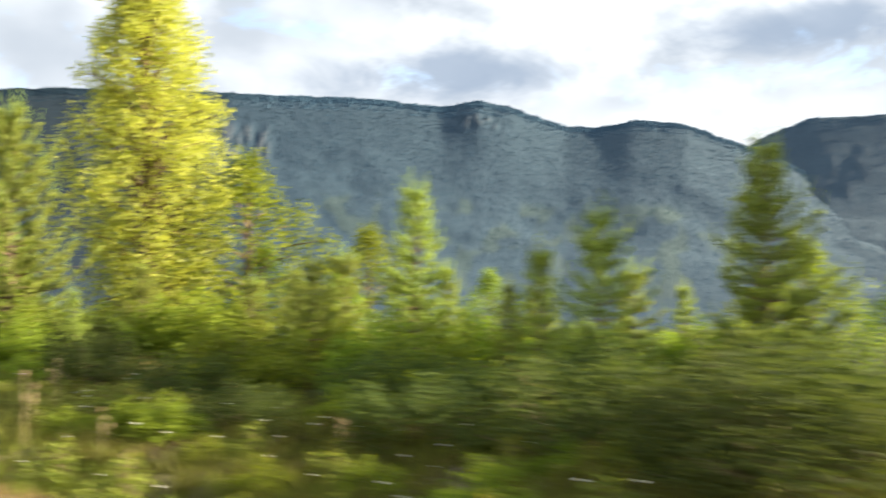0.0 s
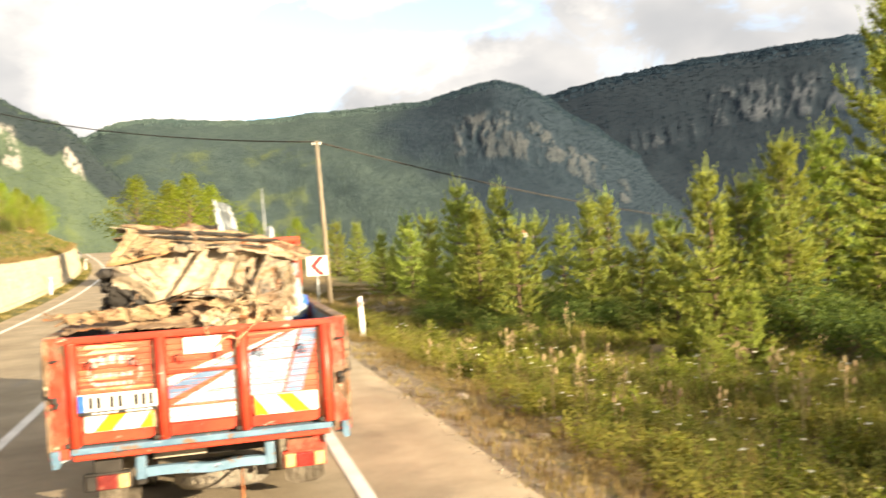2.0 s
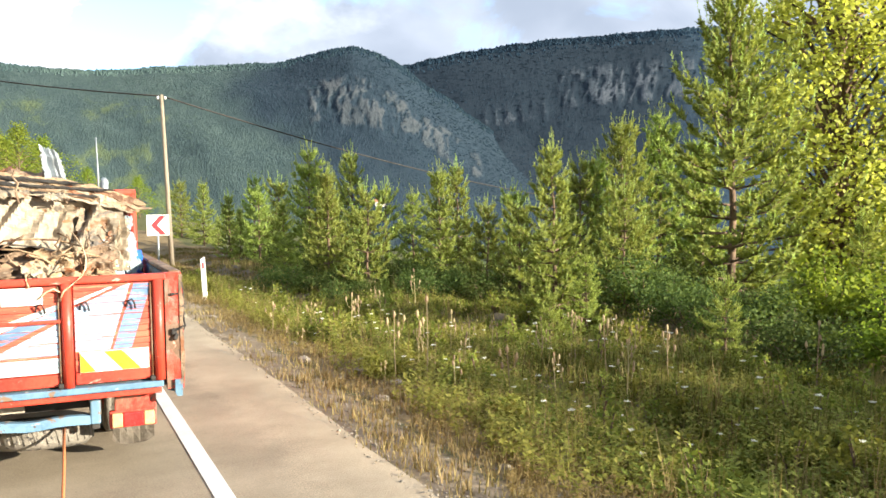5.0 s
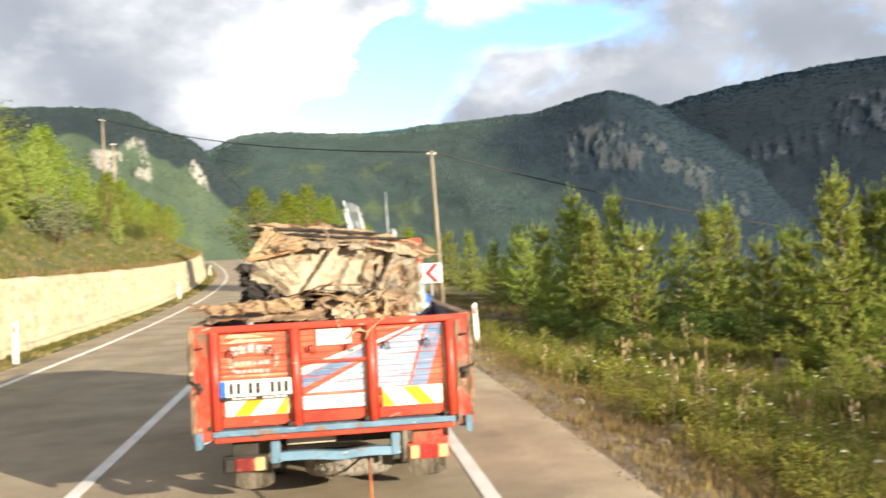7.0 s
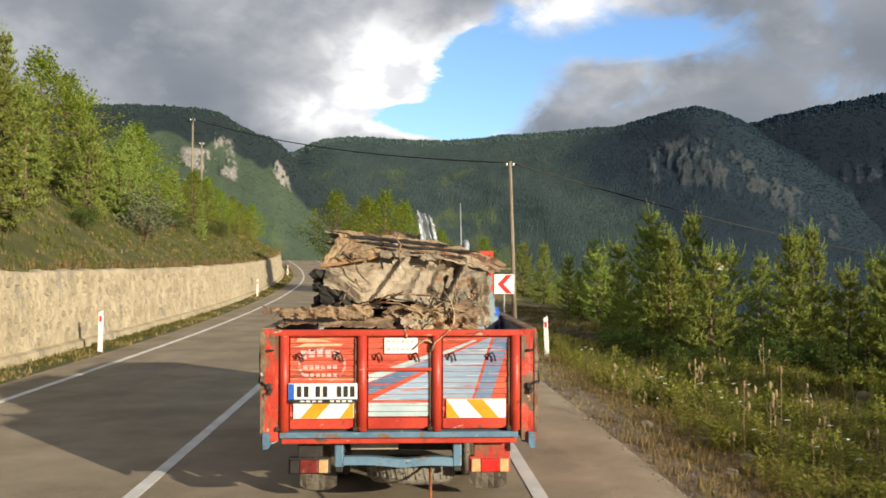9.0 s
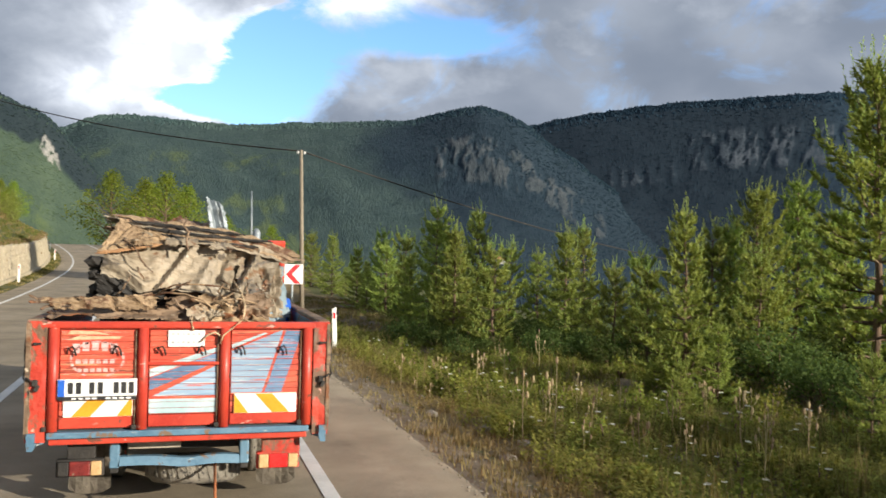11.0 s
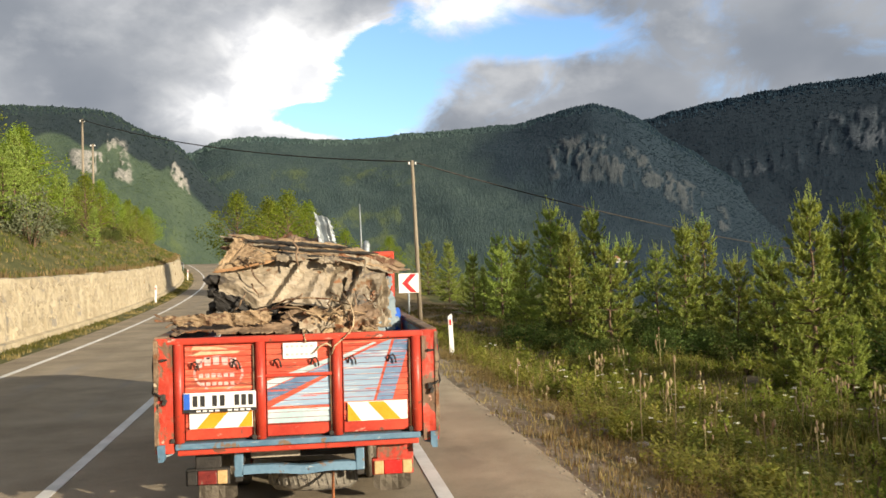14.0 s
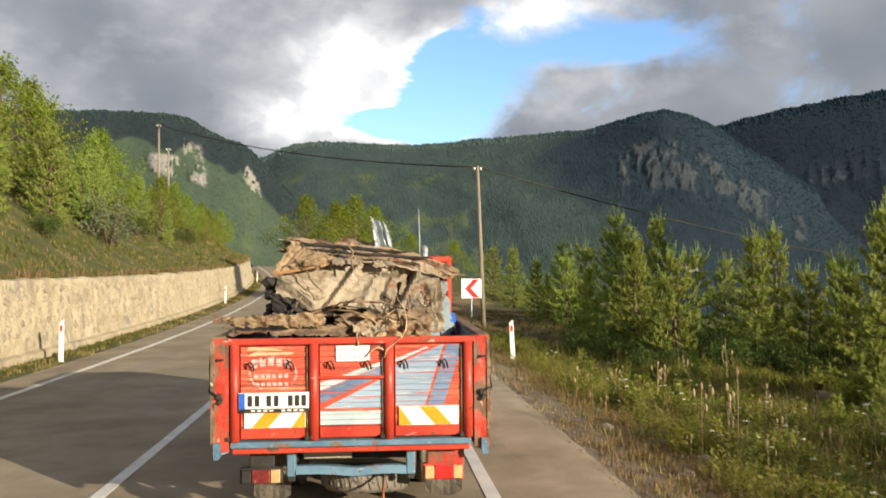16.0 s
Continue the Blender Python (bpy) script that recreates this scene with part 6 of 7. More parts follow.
PINE_H = (4.6, 4.0, 5.2, 4.4, 3.2, 8.2, 7.2)
pines = Stand([make_pine(100 + i, *q) for i, q in enumerate(zip(PINE_H, (0.27, 0.22, 0.24, 0.30, 0.32, 0.31, 0.27), (0.03, 0.02, 0.07, 0.01, 0.01, 0.06, 0.06), (13, 13, 15, 12, 10, 20, 20), (0.72, 0.9, 0.8, 0.65, 0.6, 0.75, 0.85)))])


def pine(k, x, y, h, spin=0.0):
    """One pine of the height h; tall ones come from the tall models."""
    k = 5 + k % 2 if h > 5.6 else k % 5
    return pines.put(k, x, y, h / PINE_H[k], spin)


def polar(bearing_deg, d):
    return d * math.sin(radians(bearing_deg)), d * math.cos(radians(bearing_deg))


# pines standing out on the slope beside the road: bearing, distance, height
for k, (a, d, h) in enumerate(((15.8, 29, 4.8), (17.0, 24, 3.7), (18.6, 27, 4.6), (19.6, 22, 3.2), (20.8, 34, 4.0), (22.6, 30, 3.7), (24.4, 24, 3.9), (25.6, 28, 4.6), (27.6, 22, 2.9), (29.4, 30, 4.0), (32.8, 26, 4.0),
                               (34.8, 25, 4.6), (36.4, 29, 6.2), (38.8, 31, 7.0), (13.8, 37, 4.0), (12.2, 44, 4.4), (10.6, 39, 3.2), (9.0, 52, 4.2), (7.6, 60, 4.2), (16.4, 40, 4.6))):
    x, y = polar(a, d)
    pine(k, x, y, h, k * 67)
# taller pines and young ones further back along the verge
for k, (x, y, h) in enumerate(((16.5, 17.6, 9.2), (17.8, 20.2, 5.4), (9.3, 14.9, 4.2), (12.3, 16.6, 3.4), (10.6, 18.6, 2.9), (13.6, 20.4, 4.4), (20.6, 23.5, 5.0), (17.9, 0.8, 5.6), (16.0, 2.6, 3.4), (19.5, 4.6, 3.8), (15.0, -5.6, 4.3), (15.6, -4.0, 3.7), (17.4, -2.2, 2.8),
                                (20.0, -7.4, 6.2), (23.0, -3.0, 3.6), (22.0, 9.0, 3.4), (25.5, 5.0, 4.2), (13.5, 9.0, 2.4), (19.0, 13.5, 3.6))):
    pine(k, x, y, h, k * 53)
# the young plantation behind them
rng = random.Random(7)
placed = []
while len(placed) < 64:
    a, d = rng.uniform(5.5, 62), rng.uniform(25, 75)
    x, y = polar(a, d)
    if x + bend(y) < 7.0 or any((x - p) ** 2 + (y - q) ** 2 < 4.4 for p, q in placed):
        continue
    placed.append((x, y))
    pine(rng.randrange(5), x, y, rng.uniform(1.5, 3.6), rng.uniform(0, 360))
# pines on the slope further round
rng = random.Random(9)
for k in range(12):
    x, y = polar(56 + 3.2 * k + rng.uniform(-1, 1), rng.uniform(30, 46))
    pine(k, x, y, rng.uniform(2.8, 4.4), k * 71)
# pines behind, on the sunny side, whose tips throw shadows across the shoulder: where the shadow ends, and how far off the tree stands
for k, (tx, ty, far) in enumerate(((1.3, 6.9, 30), (1.2, 9.8, 33), (1.0, 12.8, 36), (1.5, 16.0, 39))):
    x, y = tx + far * math.sin(SUN_SIDE), ty + far * math.cos(SUN_SIDE)
    pine(k, x, y, far * math.tan(SUN_ELEVATION) - ground_at(x, y), k * 40)
# a few knee-high pines on the verge
for k, (x, y, h) in enumerate(((6.6, 17.5, 1.1), (7.4, 12.0, 1.3), (8.8, 9.5, 1.6), (9.6, 14.2, 1.9), (6.4, 24.0, 1.2))):
    pine(k + 2, x, y, h, k * 50)
# pines on the bank above the wall
rng = random.Random(11)
placed = []
while len(placed) < 44:
    u, y = rng.uniform(-17.5, -10.1), rng.uniform(13, 90)
    if y < 18 and u > -12 or any((u - p) ** 2 + (y - q) ** 2 < 4.5 for p, q in placed):
        continue
    placed.append((u, y))
    pine(rng.randrange(5), u - bend(y), y, rng.uniform(3.0, 5.4) * (1 - 0.45 * soft(y, 32, 60)), rng.uniform(0, 360))

for k, (u, y, h) in enumerate(((-12.2, 17.5, 4.6), (-14.0, 20.0, 5.2), (-11.6, 21.6, 4.0), (-13.2, 24.0, 5.4), (-15.6, 23.5, 5.5), (-11.4, 26.5, 4.2), (-13.0, 28.6, 5.2), (-11.2, 31.5, 4.0), (-12.8, 35.0, 4.8), (-11.4, 37.4, 3.6), (-12.4, 41.0, 4.2), (-11.3, 45.5, 3.4), (-17.5, 20.5, 5.4), (-16.0, 30.0, 5.0))):
    pine(k + 1, u - bend(y), y, h, k * 83)

tall = make_broadleaf("tall_tree", "tall slender poplar with yellow green leaves", 301, 19.0, 8.4, M_LEAF_YELLOW, 0.06, 250, 130, 0.19, True)
tall.matrix_basis = pose(25.7, 22.1, ground_at(25.7, 22.1) - 0.1, 0, 0, 20)
round_tree = make_broadleaf("broadleaf_tree", "low spreading green broadleaf tree", 302, 5.6, 5.6, M_LEAF, 0.10, 90, 60, 0.12)
round_tree.matrix_basis = pose(31.0, 20.0, ground_at(31.0, 20.0) - 0.1)
tagged(round_tree, group="broadleaf trees")
for x, y, s, k in ((29.6, 19.6, 1.75, 200), (34.0, 15.5, 1.2, 40), (28.5, 24.5, 0.9, 80), (33.5, 8.0, 0.8, 120), (29.0, 13.0, 0.7, 160), (31.0, -6.0, 0.9, 250), (27.0, -9.5, 0.7, 300), (38.0, -3.0, 0.9, 20)):
    plant(round_tree, x, y, s, k)
for u, y, s, k in ((-13.5, 33, 0.9, 10), (-15, 40, 0.85, 70), (-12.5, 62, 0.6, 140), (-18, 26, 1.0, 200), (-16.5, 18, 0.95, 250), (-14, 47, 0.7, 300), (-12.7, 43, 0.75, 55), (-11.6, 52, 0.6, 20), (-12.2, 66, 0.5, 90), (-11.4, 74, 0.5, 170)):
    plant(round_tree, u - bend(y), y, s, k)
for x, y, s, k in ((5.2 - bend(104), 104, 1.65, 0), (8.4 - bend(108), 108, 1.45, 60), (4.6 - bend(132), 132, 2.0, 110), (9.4 - bend(128), 128, 1.7, 140), (11.0 - bend(100), 100, 0.9, 100), (6.2 - bend(120), 120, 1.7, 160), (15 - bend(96), 96, 0.8, 220), (-11 - bend(99), 99, 0.7, 30), (-13 - bend(109), 109, 0.8, 80), (-10.8 - bend(119), 119, 0.7, 130)):
    plant(round_tree, x, y, s, k)

silver = make_bush("silver_bush", "silvery green willow bush on top of the wall", 401, 2.2, 2.4, M_LEAF_SILVER, 40, 60, 0.09)
silver.matrix_basis = pose(-10.4 - bend(36), 36, ground_at(-10.4 - bend(36), 36) - 0.1)
shrub = make_bush("light_shrub", "leafy yellow green shrub among the pines", 404, 1.7, 2.8, M_LEAF, 52, 56, 0.11)
shrub.matrix_basis = pose(14.2, 12.4, ground_at(14.2, 12.4) - 0.08)
rng = random.Random(17)
for k in range(30):
    x, y = rng.uniform(11.5, 26), rng.uniform(-8, 15)
    plant(shrub, x, y, rng.uniform(0.6, 1.15), rng.uniform(0, 360))
bush = make_bush("green_bush", "dense green bramble bush on the verge", 402, 1.3, 2.4, M_BRAMBLE, 46, 86, 0.062)
bush.matrix_basis = pose(9.2, -9.4, ground_at(9.2, -9.4) - 0.08, 0, 0, 30)
rng = random.Random(13)
for x, y, s, k in ((9.4, -9.8, 1.3, 60), (10.6, -10.8, 1.5, 10), (11.4, -8.8, 1.4, 80), (8.0, -10.6, 1.0, 140), (10.0, -7.4, 1.15, 200), (12.6, -7.0, 1.3, 260), (11.8, -5.2, 1.1, 320), (9.6, -5.0, 0.85, 20), (12.2, -2.6, 1.05, 70), (8.6, -2.8, 0.7, 120), (10.4, 0.6, 0.9, 190),
                   (13.0, 1.6, 1.1, 230), (11.0, 4.4, 0.95, 270), (8.8, 5.6, 0.75, 300), (12.8, 7.2, 1.1, 15), (10.2, 9.6, 0.9, 95), (14.5, 10.5, 1.15, 165), (12.0, 12.4, 1.0, 215)):
    plant(bush, x, y, s, k)
for k in range(20):
    plant(shrub, rng.uniform(6.4, 10.5), rng.uniform(-11, 9), rng.uniform(0.25, 0.42), rng.uniform(0, 360))
for k in range(16):
    plant(bush, rng.uniform(12, 24), rng.uniform(10, 22), rng.uniform(0.7, 1.2), rng.uniform(0, 360))
# bushes added in the dark leaf colour to imitate shade at the pines' foot
rng = random.Random(19)
for k in range(26):
    a, d = rng.uniform(14, 34), rng.uniform(20.5, 29)
    x, y = polar(a, d)
    plant(bush, x, y, rng.uniform(0.45, 0.85), rng.uniform(0, 360))
for u, y, s in ((-10.5, 17, 0.7), (-11.5, 24, 0.9), (-10.6, 29, 0.6), (-11.2, 44, 0.9), (-10.8, 55, 0.8), (9.5, 26, 0.8), (8.5, 31, 0.9), (10.5, 21, 0.7)):
    plant(bush, u - bend(y), y, s, y * 31)


# ================= grass and flowers =================
def grass(name, label, count, area, heights, material, seed, patch=0.35, width=0.010):
    """Blades in tufts over a stretch of the verge: area is (u0, u1, y0, y1)."""
    rng = random.Random(seed)
    v, f = [], []
    tries = 0
    while len(f) < count and tries < count * 4:
        tries += 1
        u, y = rng.uniform(area[0], area[1]), area[2] + (area[3] - area[2]) * rng.random() ** 1.6
        if fnoise(u * 0.6, y * 0.6, seed, 3) < patch - 0.5 + rng.uniform(-0.2, 0.2):
            continue
        z = ground_height(u, y) - 0.01
        x = u - bend(y)
        far = 1 + max(0, y - 10) * 0.03
        for _ in range(7):
            px, py = x + rng.gauss(0, 0.05) * far, y + rng.gauss(0, 0.05) * far
            h = rng.uniform(*heights)
            t, lean = rng.random() * 6.283, rng.uniform(0.05, 0.5) * h
            w = width * far * rng.uniform(0.6, 1.3)
            i = len(v)
            cx, cy = math.cos(t + 1.3) * w, math.sin(t + 1.3) * w
            v.extend(((px - cx, py - cy, z), (px + cx, py + cy, z), (px + math.cos(t) * lean, py + math.sin(t) * lean, z + h)))
            f.append((i, i + 1, i + 2))
    return tagged(new(name, mesh_of(name, v, f, material)), label, "grass", kind="stuff")


grass("dry_grass", "dry yellow grass on the road verge", 68000, (2.5, 9.5, -12.0, 46), (0.03, 0.17), M_STRAW, 1, 0.52, 0.0075)
grass("dry_grass", "short dry grass and stubble beside the shoulder", 22000, (3.0, 8.0, -10.0, 14), (0.03, 0.11), M_STRAW, 11, 0.2, 0.006)
grass("dry_grass", "sparse dry tufts along the broken edge of the asphalt", 9000, (2.35, 3.6, -6.0, 40), (0.03, 0.13), M_STRAW, 15, 0.35, 0.007)
grass("weeds", "fresh green weeds in the ditch", 11000, (3.7, 8.5, -10.0, 13), (0.05, 0.20), M_GRASS, 12, 0.50, 0.009)
grass("dry_grass", "tall dry stalks among the weeds", 2600, (3.7, 9.5, 3.0, 28), (0.30, 0.70), M_STRAW, 19, 0.5, 0.0055)
grass("green_grass", "low green grass and weeds on the verge", 20000, (4.2, 12, 1.0, 46), (0.04, 0.15), M_GRASS, 2, 0.62, 0.013)
grass("green_grass", "green weeds in the undergrowth", 60000, (6.0, 18, -13.0, 11), (0.12, 0.42), M_GRASS, 3, 0.36, 0.016)
grass("weeds", "sunlit yellow green weeds on the verge", 40000, (4.9, 11, -12.0, 20), (0.06, 0.24), M_WEED, 8, 0.52, 0.013)
grass("dry_grass", "tall tawny grass among the pines", 16000, (6.5, 16, 6, 36), (0.12, 0.36), M_STRAW, 14, 0.5, 0.010)
grass("green_grass", "longer grass between the pines", 14000, (7, 20, 9, 36), (0.08, 0.30), M_GRASS, 7, 0.45, 0.014)
grass("dry_grass", "dry grass on the bank above the wall", 16000, (-16, -8.4, 6, 90), (0.05, 0.18), M_STRAW, 4, 0.35, 0.012)
grass("green_grass", "green grass on the bank above the wall", 30000, (-15, -8.4, 6, 90), (0.06, 0.22), M_GRASS, 5, 0.45, 0.014)
grass("dry_grass", "dry grass hanging over the top of the wall", 9000, (-8.75, -8.2, 4, 94), (0.06, 0.24), M_STRAW, 16, 0.35, 0.012)
grass("green_grass", "strip of weeds along the foot of the wall", 7000, (-7.72, -7.25, 4, 90), (0.03, 0.13), M_GRASS, 6, 0.45, 0.012)
grass("dry_grass", "dry grass along the foot of the wall", 5000, (-7.7, -6.95, 4, 90), (0.03, 0.12), M_STRAW, 17, 0.4, 0.011)


def leafy_weeds(name, label, count, area, heights, leaf, material, seed, patch=0.4):
    """Thin stems set all round with small pointed leaves: area is (u0, u1, y0, y1)."""
    rng = random.Random(seed)
    v, f = [], []
    grown = tries = 0
    while grown < count and tries < count * 5:
        tries += 1
        u, y = rng.uniform(area[0], area[1]), area[2] + (area[3] - area[2]) * rng.random() ** 1.3
        if fnoise(u * 0.5, y * 0.35, seed, 3) < patch - 0.5 + rng.uniform(-0.2, 0.2):
            continue
        grown += 1
        x, z = u - bend(y), ground_height(u, y) - 0.01
        h = rng.uniform(*heights) * (0.75 + 0.5 * rng.random())
        t = rng.random() * 6.283
        dx, dy = math.cos(t) * 0.22 * h * rng.random(), math.sin(t) * 0.22 * h * rng.random()
        i = len(v)
        v.extend(((x - 0.003, y, z), (x + 0.003, y, z), (x + dx, y + dy, z + h)))
        f.append((i, i + 1, i + 2))
        for k in range(int(5 + h * 22)):
            q = 0.15 + 0.85 * rng.random()
            px, py, pz = x + dx * q, y + dy * q, z + h * q
            t += 2.4
            size = leaf * rng.uniform(0.6, 1.3) * (1.25 - 0.5 * q)
            c, d, up = math.cos(t) * size, math.sin(t) * size, size * rng.uniform(-0.35, 0.75)
            w = rng.uniform(0.22, 0.38)
            px, py = px + c * 0.15, py + d * 0.15
            i = len(v)
            v.extend(((px, py, pz), (px + c * 0.5 - d * w, py + d * 0.5 + c * w, pz + up * 0.6), (px + c, py + d, pz + up), (px + c * 0.5 + d * w, py + d * 0.5 - c * w, pz + up * 0.6)))
            f.append((i, i + 1, i + 2, i + 3))
    return tagged(new(name, mesh_of(name, v, f, material)), label, "weeds", kind="stuff")


leafy_weeds("leafy_weeds", "leafy yellow green weeds close beside the shoulder", 6800, (3.3, 8.6, 5.0, 27), (0.14, 0.42), 0.055, M_WEED_LIT, 41, 0.36)
leafy_weeds("leafy_weeds", "fresh leafy weeds under the pines", 3600, (4.4, 11.0, -2.0, 7), (0.14, 0.40), 0.060, M_WEED_LIT, 44, 0.38)
leafy_weeds("leafy_weeds", "low leafy green weeds in the ditch", 3800, (3.8, 10.5, 4.0, 27), (0.12, 0.38), 0.060, M_WEED, 42, 0.46)
leafy_weeds("leafy_weeds", "reddish withering weeds along the edge of the shoulder", 3200, (2.9, 6.4, 4.0, 28), (0.08, 0.26), 0.040, M_WEED_BROWN, 43, 0.38)


def make_teasel(seed, h):
    rng = random.Random(seed)
    e = thing("dry_teasel", "tall dry weed stalk with brown seed heads", "weed", (0, 0, 0), "dry weed stalks")
    bm = bmesh.new()
    tips = [Vector((0.04, 0, h))]
    tube(bm, [(0, 0, 0), (0.02, 0.01, h * 0.5), tips[0]], [0.010, 0.008, 0.006], 5)
    for k in range(4):
        s, t = rng.uniform(0.45, 0.8), rng.random() * 6.283
        tip = Vector((math.cos(t) * 0.13, math.sin(t) * 0.13, h * s + 0.25 * h * rng.uniform(0.6, 1)))
        tube(bm, [(0.02, 0.01, h * s), (tip.x * 0.7, tip.y * 0.7, h * s + 0.06), tip], 0.004, 4, False)
        tips.append(tip)
    part("stalk", bm, M_STALK, e)
    for p in tips:
        bm = bmesh.new()
        tube(bm, [p - Vector((0, 0, 0.02)), p + Vector((0, 0, 0.01)), p + Vector((0, 0, 0.05)), p + Vector((0, 0, 0.08))], [0.010, 0.021, 0.018, 0.004], 7)
        part("seed_head", bm, M_SEED, e)
    return e


def make_umbel(seed, h):
    rng = random.Random(seed)
    e = thing("white_wildflower", "white wild carrot flower on a thin stem", "wildflower", (0, 0, 0), "white wildflowers")
    bm = bmesh.new()
    tube(bm, [(0, 0, 0), (0.03, 0.0, h * 0.6), (0.02, 0.02, h)], [0.005, 0.004, 0.003], 4)
    part("stem", bm, M_GRASS, e)
    v, f = leaf_cloud(rng, [(Vector((0.02 + 0.035 * math.cos(k * 2.4) * (k / 9) ** 0.5, 0.02 + 0.035 * math.sin(k * 2.4) * (k / 9) ** 0.5, h + 0.01)), 0.012) for k in range(10)], 7, 0.016, 0.1)
    new("flower", mesh_of("flower", v, f, M_PETAL)).parent = e
    return e


clump = make_bush("weed_clump", "low leafy green weed on the verge", 405, 0.42, 0.8, M_WEED, 16, 34, 0.05)
clump.matrix_basis = pose(6.2, 7.4, ground_at(6.2, 7.4) - 0.04)
rng = random.Random(23)
for k in range(210):
    u, y = 4.6 + 6.5 * rng.random() ** 1.2, -11.0 + 33 * rng.random()
    plant(clump, u - bend(y), y, rng.uniform(0.45, 1.25), rng.uniform(0, 360), 0.04)
placed = 0
while placed < 115:
    u, y = 4.0 + 6.0 * rng.random() ** 1.1, rng.uniform(5.0, 27.0)
    if fnoise(u * 0.22, y * 0.16, 9.0, 3) > -0.05:
        plant(clump, u - bend(y), y, rng.uniform(0.4, 1.05), rng.uniform(0, 360), 0.04)
        placed += 1
leafy = make_bush("leafy_weed", "bright yellow green leafy weed beside the shoulder", 406, 0.5, 0.75, M_WEED_LIT, 18, 40, 0.055)
leafy.matrix_basis = pose(4.2 - bend(13), 13.0, ground_at(4.2 - bend(13), 13.0) - 0.04)
for k in range(150):
    u, y = 3.6 + 5.0 * rng.random() ** 1.2, 6.5 + 22 * rng.random()
    plant(leafy, u - bend(y), y, rng.uniform(0.3, 0.75), rng.uniform(0, 360), 0.04)
teasels = Stand([make_teasel(i, h) for i, h in enumerate((0.95, 1.15, 0.8))])
umbels = Stand([make_umbel(i, h) for i, h in enumerate((0.5, 0.65))])
rng = random.Random(21)
for k in range(20):
    a, d = rng.uniform(13, 58), rng.uniform(10.0, 22)
    x, y = polar(a, d)
    if x > 3.4:
        teasels.put(k, x, y, rng.uniform(0.55, 0.95), rng.uniform(0, 360))
for k in range(12):
    u, y = rng.uniform(4.4, 9.0), rng.uniform(-6.0, 12.0)
    teasels.put(k, u, y, rng.uniform(0.6, 0.95), rng.uniform(0, 360))
for k in range(22):
    u, y = 3.5 + 3.4 * rng.random() ** 1.4, rng.uniform(8.0, 18.0)
    u, y = u + 0.25 * math.sin(k * 2.4), y + 0.5 * math.cos(k * 1.7)
    teasels.put(k, u - bend(y), y, rng.uniform(0.35, 0.95), rng.uniform(0, 360))
for k in range(80):
    u, y = rng.uniform(3.6, 8.0), rng.uniform(5.0, 20.0)
    umbels.put(k, u - bend(y), y, rng.uniform(0.5, 0.9), rng.uniform(0, 360))
for k in range(120):
    umbels.put(k, 4.6 + 6.5 * rng.random() ** 1.2, rng.uniform(-11.0, 15.0), rng.uniform(0.55, 1.0), rng.uniform(0, 360))

# loose stones on the shoulder and in the ditch
rng = random.Random(31)
stone_meshes = []
for k in range(4):
    bm = bmesh.new()
    bmesh.ops.create_icosphere(bm, subdivisions=1, radius=1.0)
    for q in bm.verts:
        q.co *= 1 + 0.3 * fnoise(q.co.x * 1.5, q.co.y * 1.5, q.co.z + k * 5)
        q.co.z *= 0.6
    me = bpy.data.meshes.new("stone")
    bm.to_mesh(me)
    bm.free()
    me.materials.append(M_STONE)
    stone_meshes.append(me)
for k in range(90):
    u, y = (rng.gauss(5.8, 0.5) if k % 3 else rng.uniform(2.7, 4.2)), 3.5 + 26 * rng.random() ** 1.5
    s = rng.uniform(0.025, 0.07) if k % 9 else rng.uniform(0.07, 0.13)
    ob = new("stone", stone_meshes[k % 4])
    ob.location, ob.rotation_euler, ob.scale = (u - bend(y), y, ground_height(u, y) + s * 0.15), (0, 0, rng.random() * 6), (s, s * rng.uniform(0.7, 1.2), s)
    tagged(ob, "loose grey limestone on the verge", "stone", "loose stones")

# gravel strewn along the edge of the shoulder
rng = random.Random(33)
v, f = [], []
for k in range(1500):
    y = 2.0 + 22 * rng.random() ** 1.7
    u = 2.25 + abs(rng.gauss(0, 0.75))
    q = rng.uniform(0.006, 0.020) * (1 + y * 0.02)
    base = Vector((u - bend(y), y, (ground_height(u, y) if u > 2.4 else rise(y)) + q * 0.15))
    i = len(v)
    spin = rng.random() * 6.283
    for t in range(4):
        v.append(base + Vector((math.cos(spin + t * 1.57) * q * rng.uniform(0.7, 1.3), math.sin(spin + t * 1.57) * q * rng.uniform(0.7, 1.3), 0)))
    v.extend((base + Vector((q * rng.uniform(-0.3, 0.3), q * rng.uniform(-0.3, 0.3), q * rng.uniform(0.5, 0.9))), base - Vector((0, 0, q * 0.5))))
    for t in range(4):
        f.extend(((i + t, i + (t + 1) % 4, i + 4), (i + (t + 1) % 4, i + t, i + 5)))
tagged(new("gravel", mesh_of("gravel", v, f, M_STONE)), "loose pale gravel along the road shoulder", "gravel", kind="stuff")

# guard rail beyond the end of the wall
rail = thing("guard_rail", "grey steel guard rail on the outside of the bend", "guard rail", (-7.3 - bend(98), 98, rise(98)))
base = rail.location
bm = bmesh.new()
rows = []
for i in range(25):
    y = 98 + i * 1.6
    x, z = -7.3 - bend(y) - base.x, rise(y) - base.z
    rows.append([bm.verts.new((x + dx, y - base.y, z + dz)) for dx, dz in ((0, 0.42), (0.05, 0.48), (0.0, 0.565), (0.05, 0.65), (0, 0.72), (-0.02, 0.72), (-0.02, 0.42))])
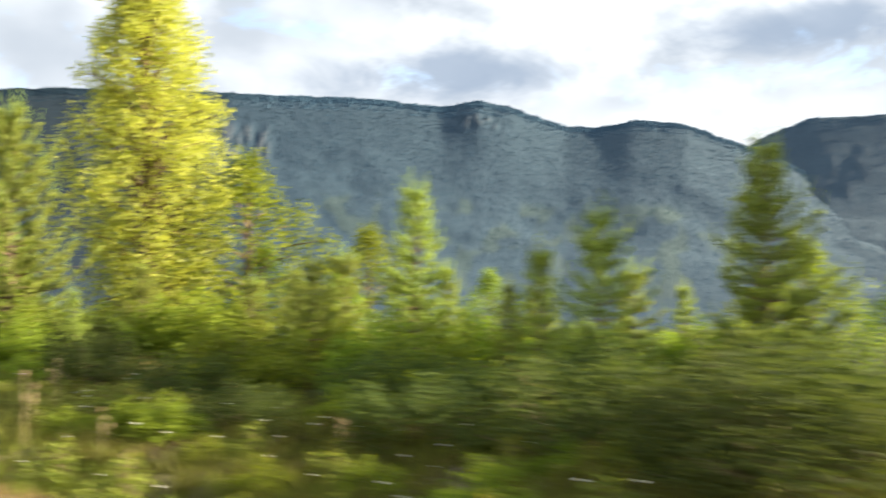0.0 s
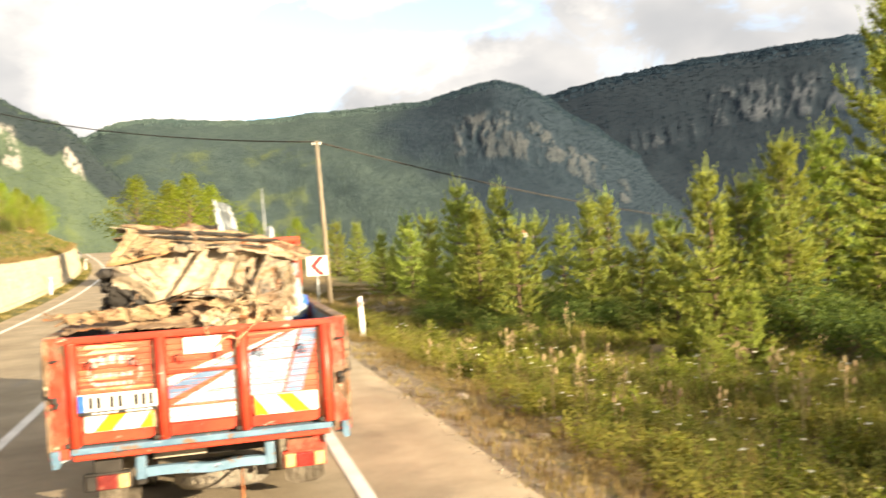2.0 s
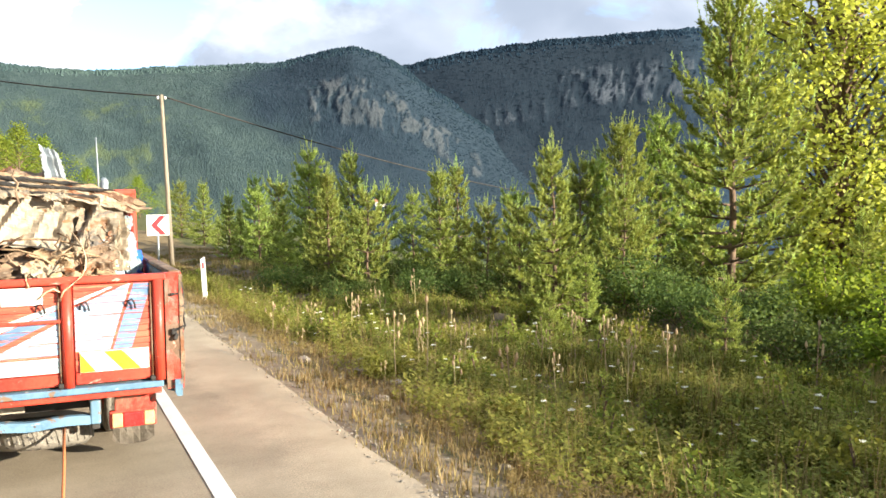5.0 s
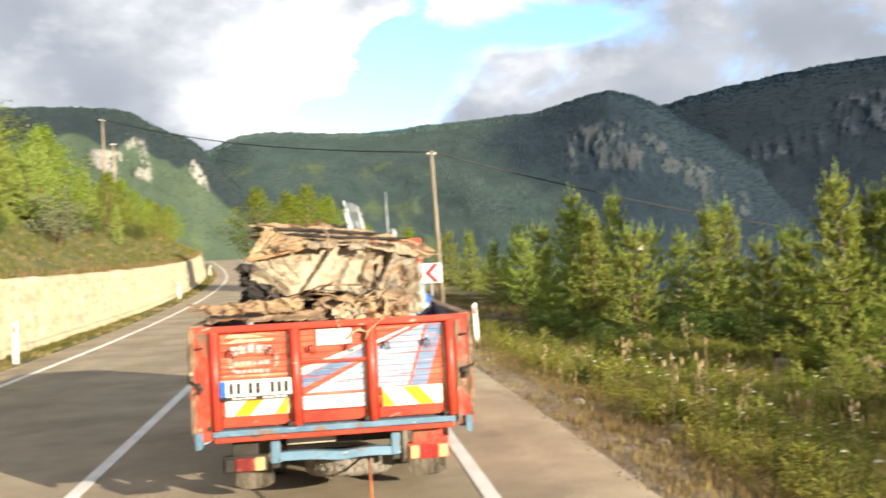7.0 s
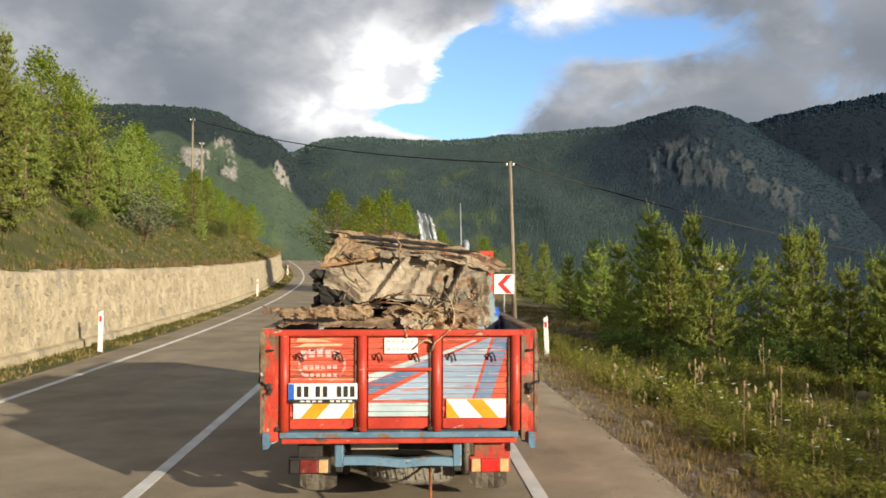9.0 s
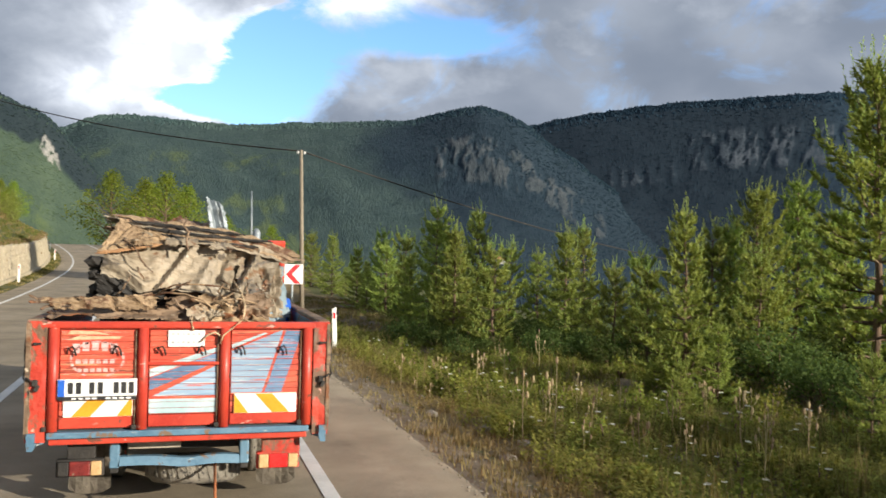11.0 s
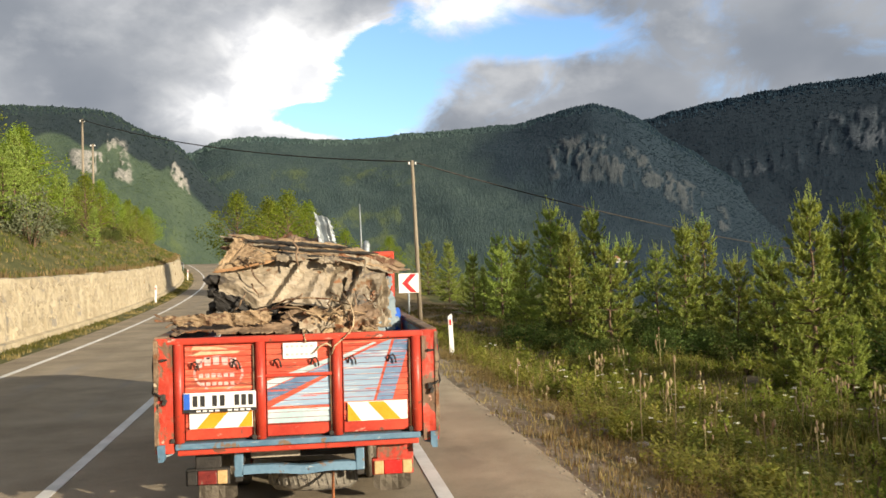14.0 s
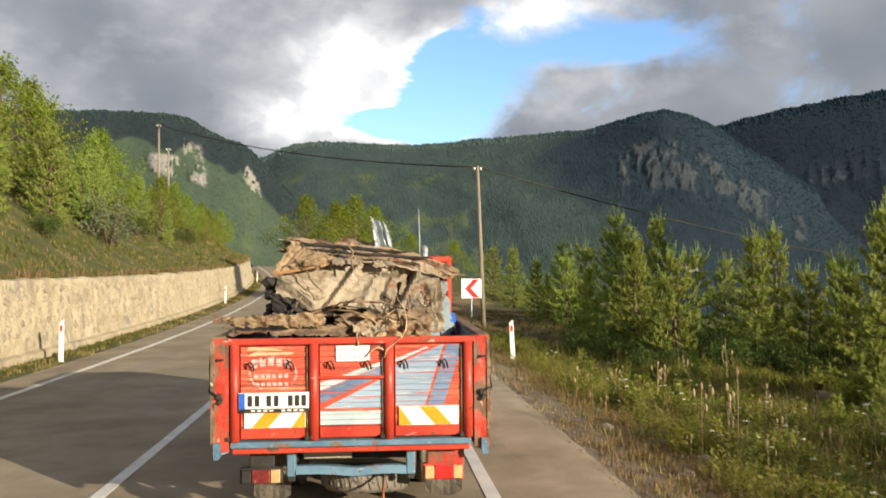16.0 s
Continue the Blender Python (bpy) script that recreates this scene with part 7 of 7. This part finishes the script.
for a, b in zip(rows, rows[1:]):
    for i in range(7):
        bm.faces.new((a[i], a[(i + 1) % 7], b[(i + 1) % 7], b[i]))
part("beam", bm, M_TIN, rail)
for i in range(0, 25, 2):
    y = 98 + i * 1.6
    x, z = -7.36 - bend(y) - base.x, rise(y) - base.z
    part("post", boxed(x - 0.04, x + 0.02, y - base.y - 0.04, y - base.y + 0.04, z - 0.15, z + 0.70, bevel=0.006), M_TIN, rail)

# stones set in the face of the retaining wall
rng = random.Random(41)
face_stones = []
for k in range(9):
    bm = bmesh.new()
    n = rng.choice((6, 7, 8))
    low, top = [], []
    for i in range(n):
        t = 6.283 * (i + rng.uniform(-0.25, 0.25)) / n
        r = rng.uniform(0.82, 1.05)
        low.append(bm.verts.new((-0.06, math.cos(t) * r, math.sin(t) * r)))
        top.append(bm.verts.new((rng.uniform(0.010, 0.03), math.cos(t) * r * 0.82, math.sin(t) * r * 0.82)))
    for i in range(n):
        bm.faces.new((low[i], low[(i + 1) % n], top[(i + 1) % n], top[i]))
    bm.faces.new(top)
    bmesh.ops.recalc_face_normals(bm, faces=bm.faces)
    me = bpy.data.meshes.new("stone")
    bm.to_mesh(me)
    bm.free()
    me.materials.append(M_WALL_STONE)
    face_stones.append(me)
rest_v, rest_f = [], []
for row in range(6):
    y = 5.0 + rng.random() * 0.3
    while y < 60:
        w, h = rng.uniform(0.13, 0.25), rng.uniform(0.09, 0.15)
        y += w
        z = 0.37 + row * 0.25 + rng.uniform(-0.04, 0.04)
        u = -7.905 - 0.117 * (z - 0.2) + 0.05 * fnoise(y * 1.7, z * 1.9, 2.0) + 0.02 * fnoise(y * 5, z * 5, 4.0)
        place = Matrix.LocRotScale((u - bend(y), y, z + rise(y)), Euler((rng.uniform(-0.4, 0.4), radians(-6), 0)), (0.5, w, h))
        me = face_stones[rng.randrange(9)]
        if rng.random() < 0.75:
            if 13.5 < y < 37 and len(wall.children) < 300:
                ob = new("stone", me)
                ob.parent = wall
                ob.matrix_basis = place
            else:
                i = len(rest_v)
                rest_v.extend(tuple(place @ q.co) for q in me.vertices)
                rest_f.extend(tuple(i + q for q in f.vertices) for f in me.polygons)
        y += w + 0.03
stones = new("stone_facing", mesh_of("stone_facing", rest_v, rest_f, M_WALL_STONE))
stones.parent = wall
tagged(stones, "rough pale stones set in the wall", kind="stuff")
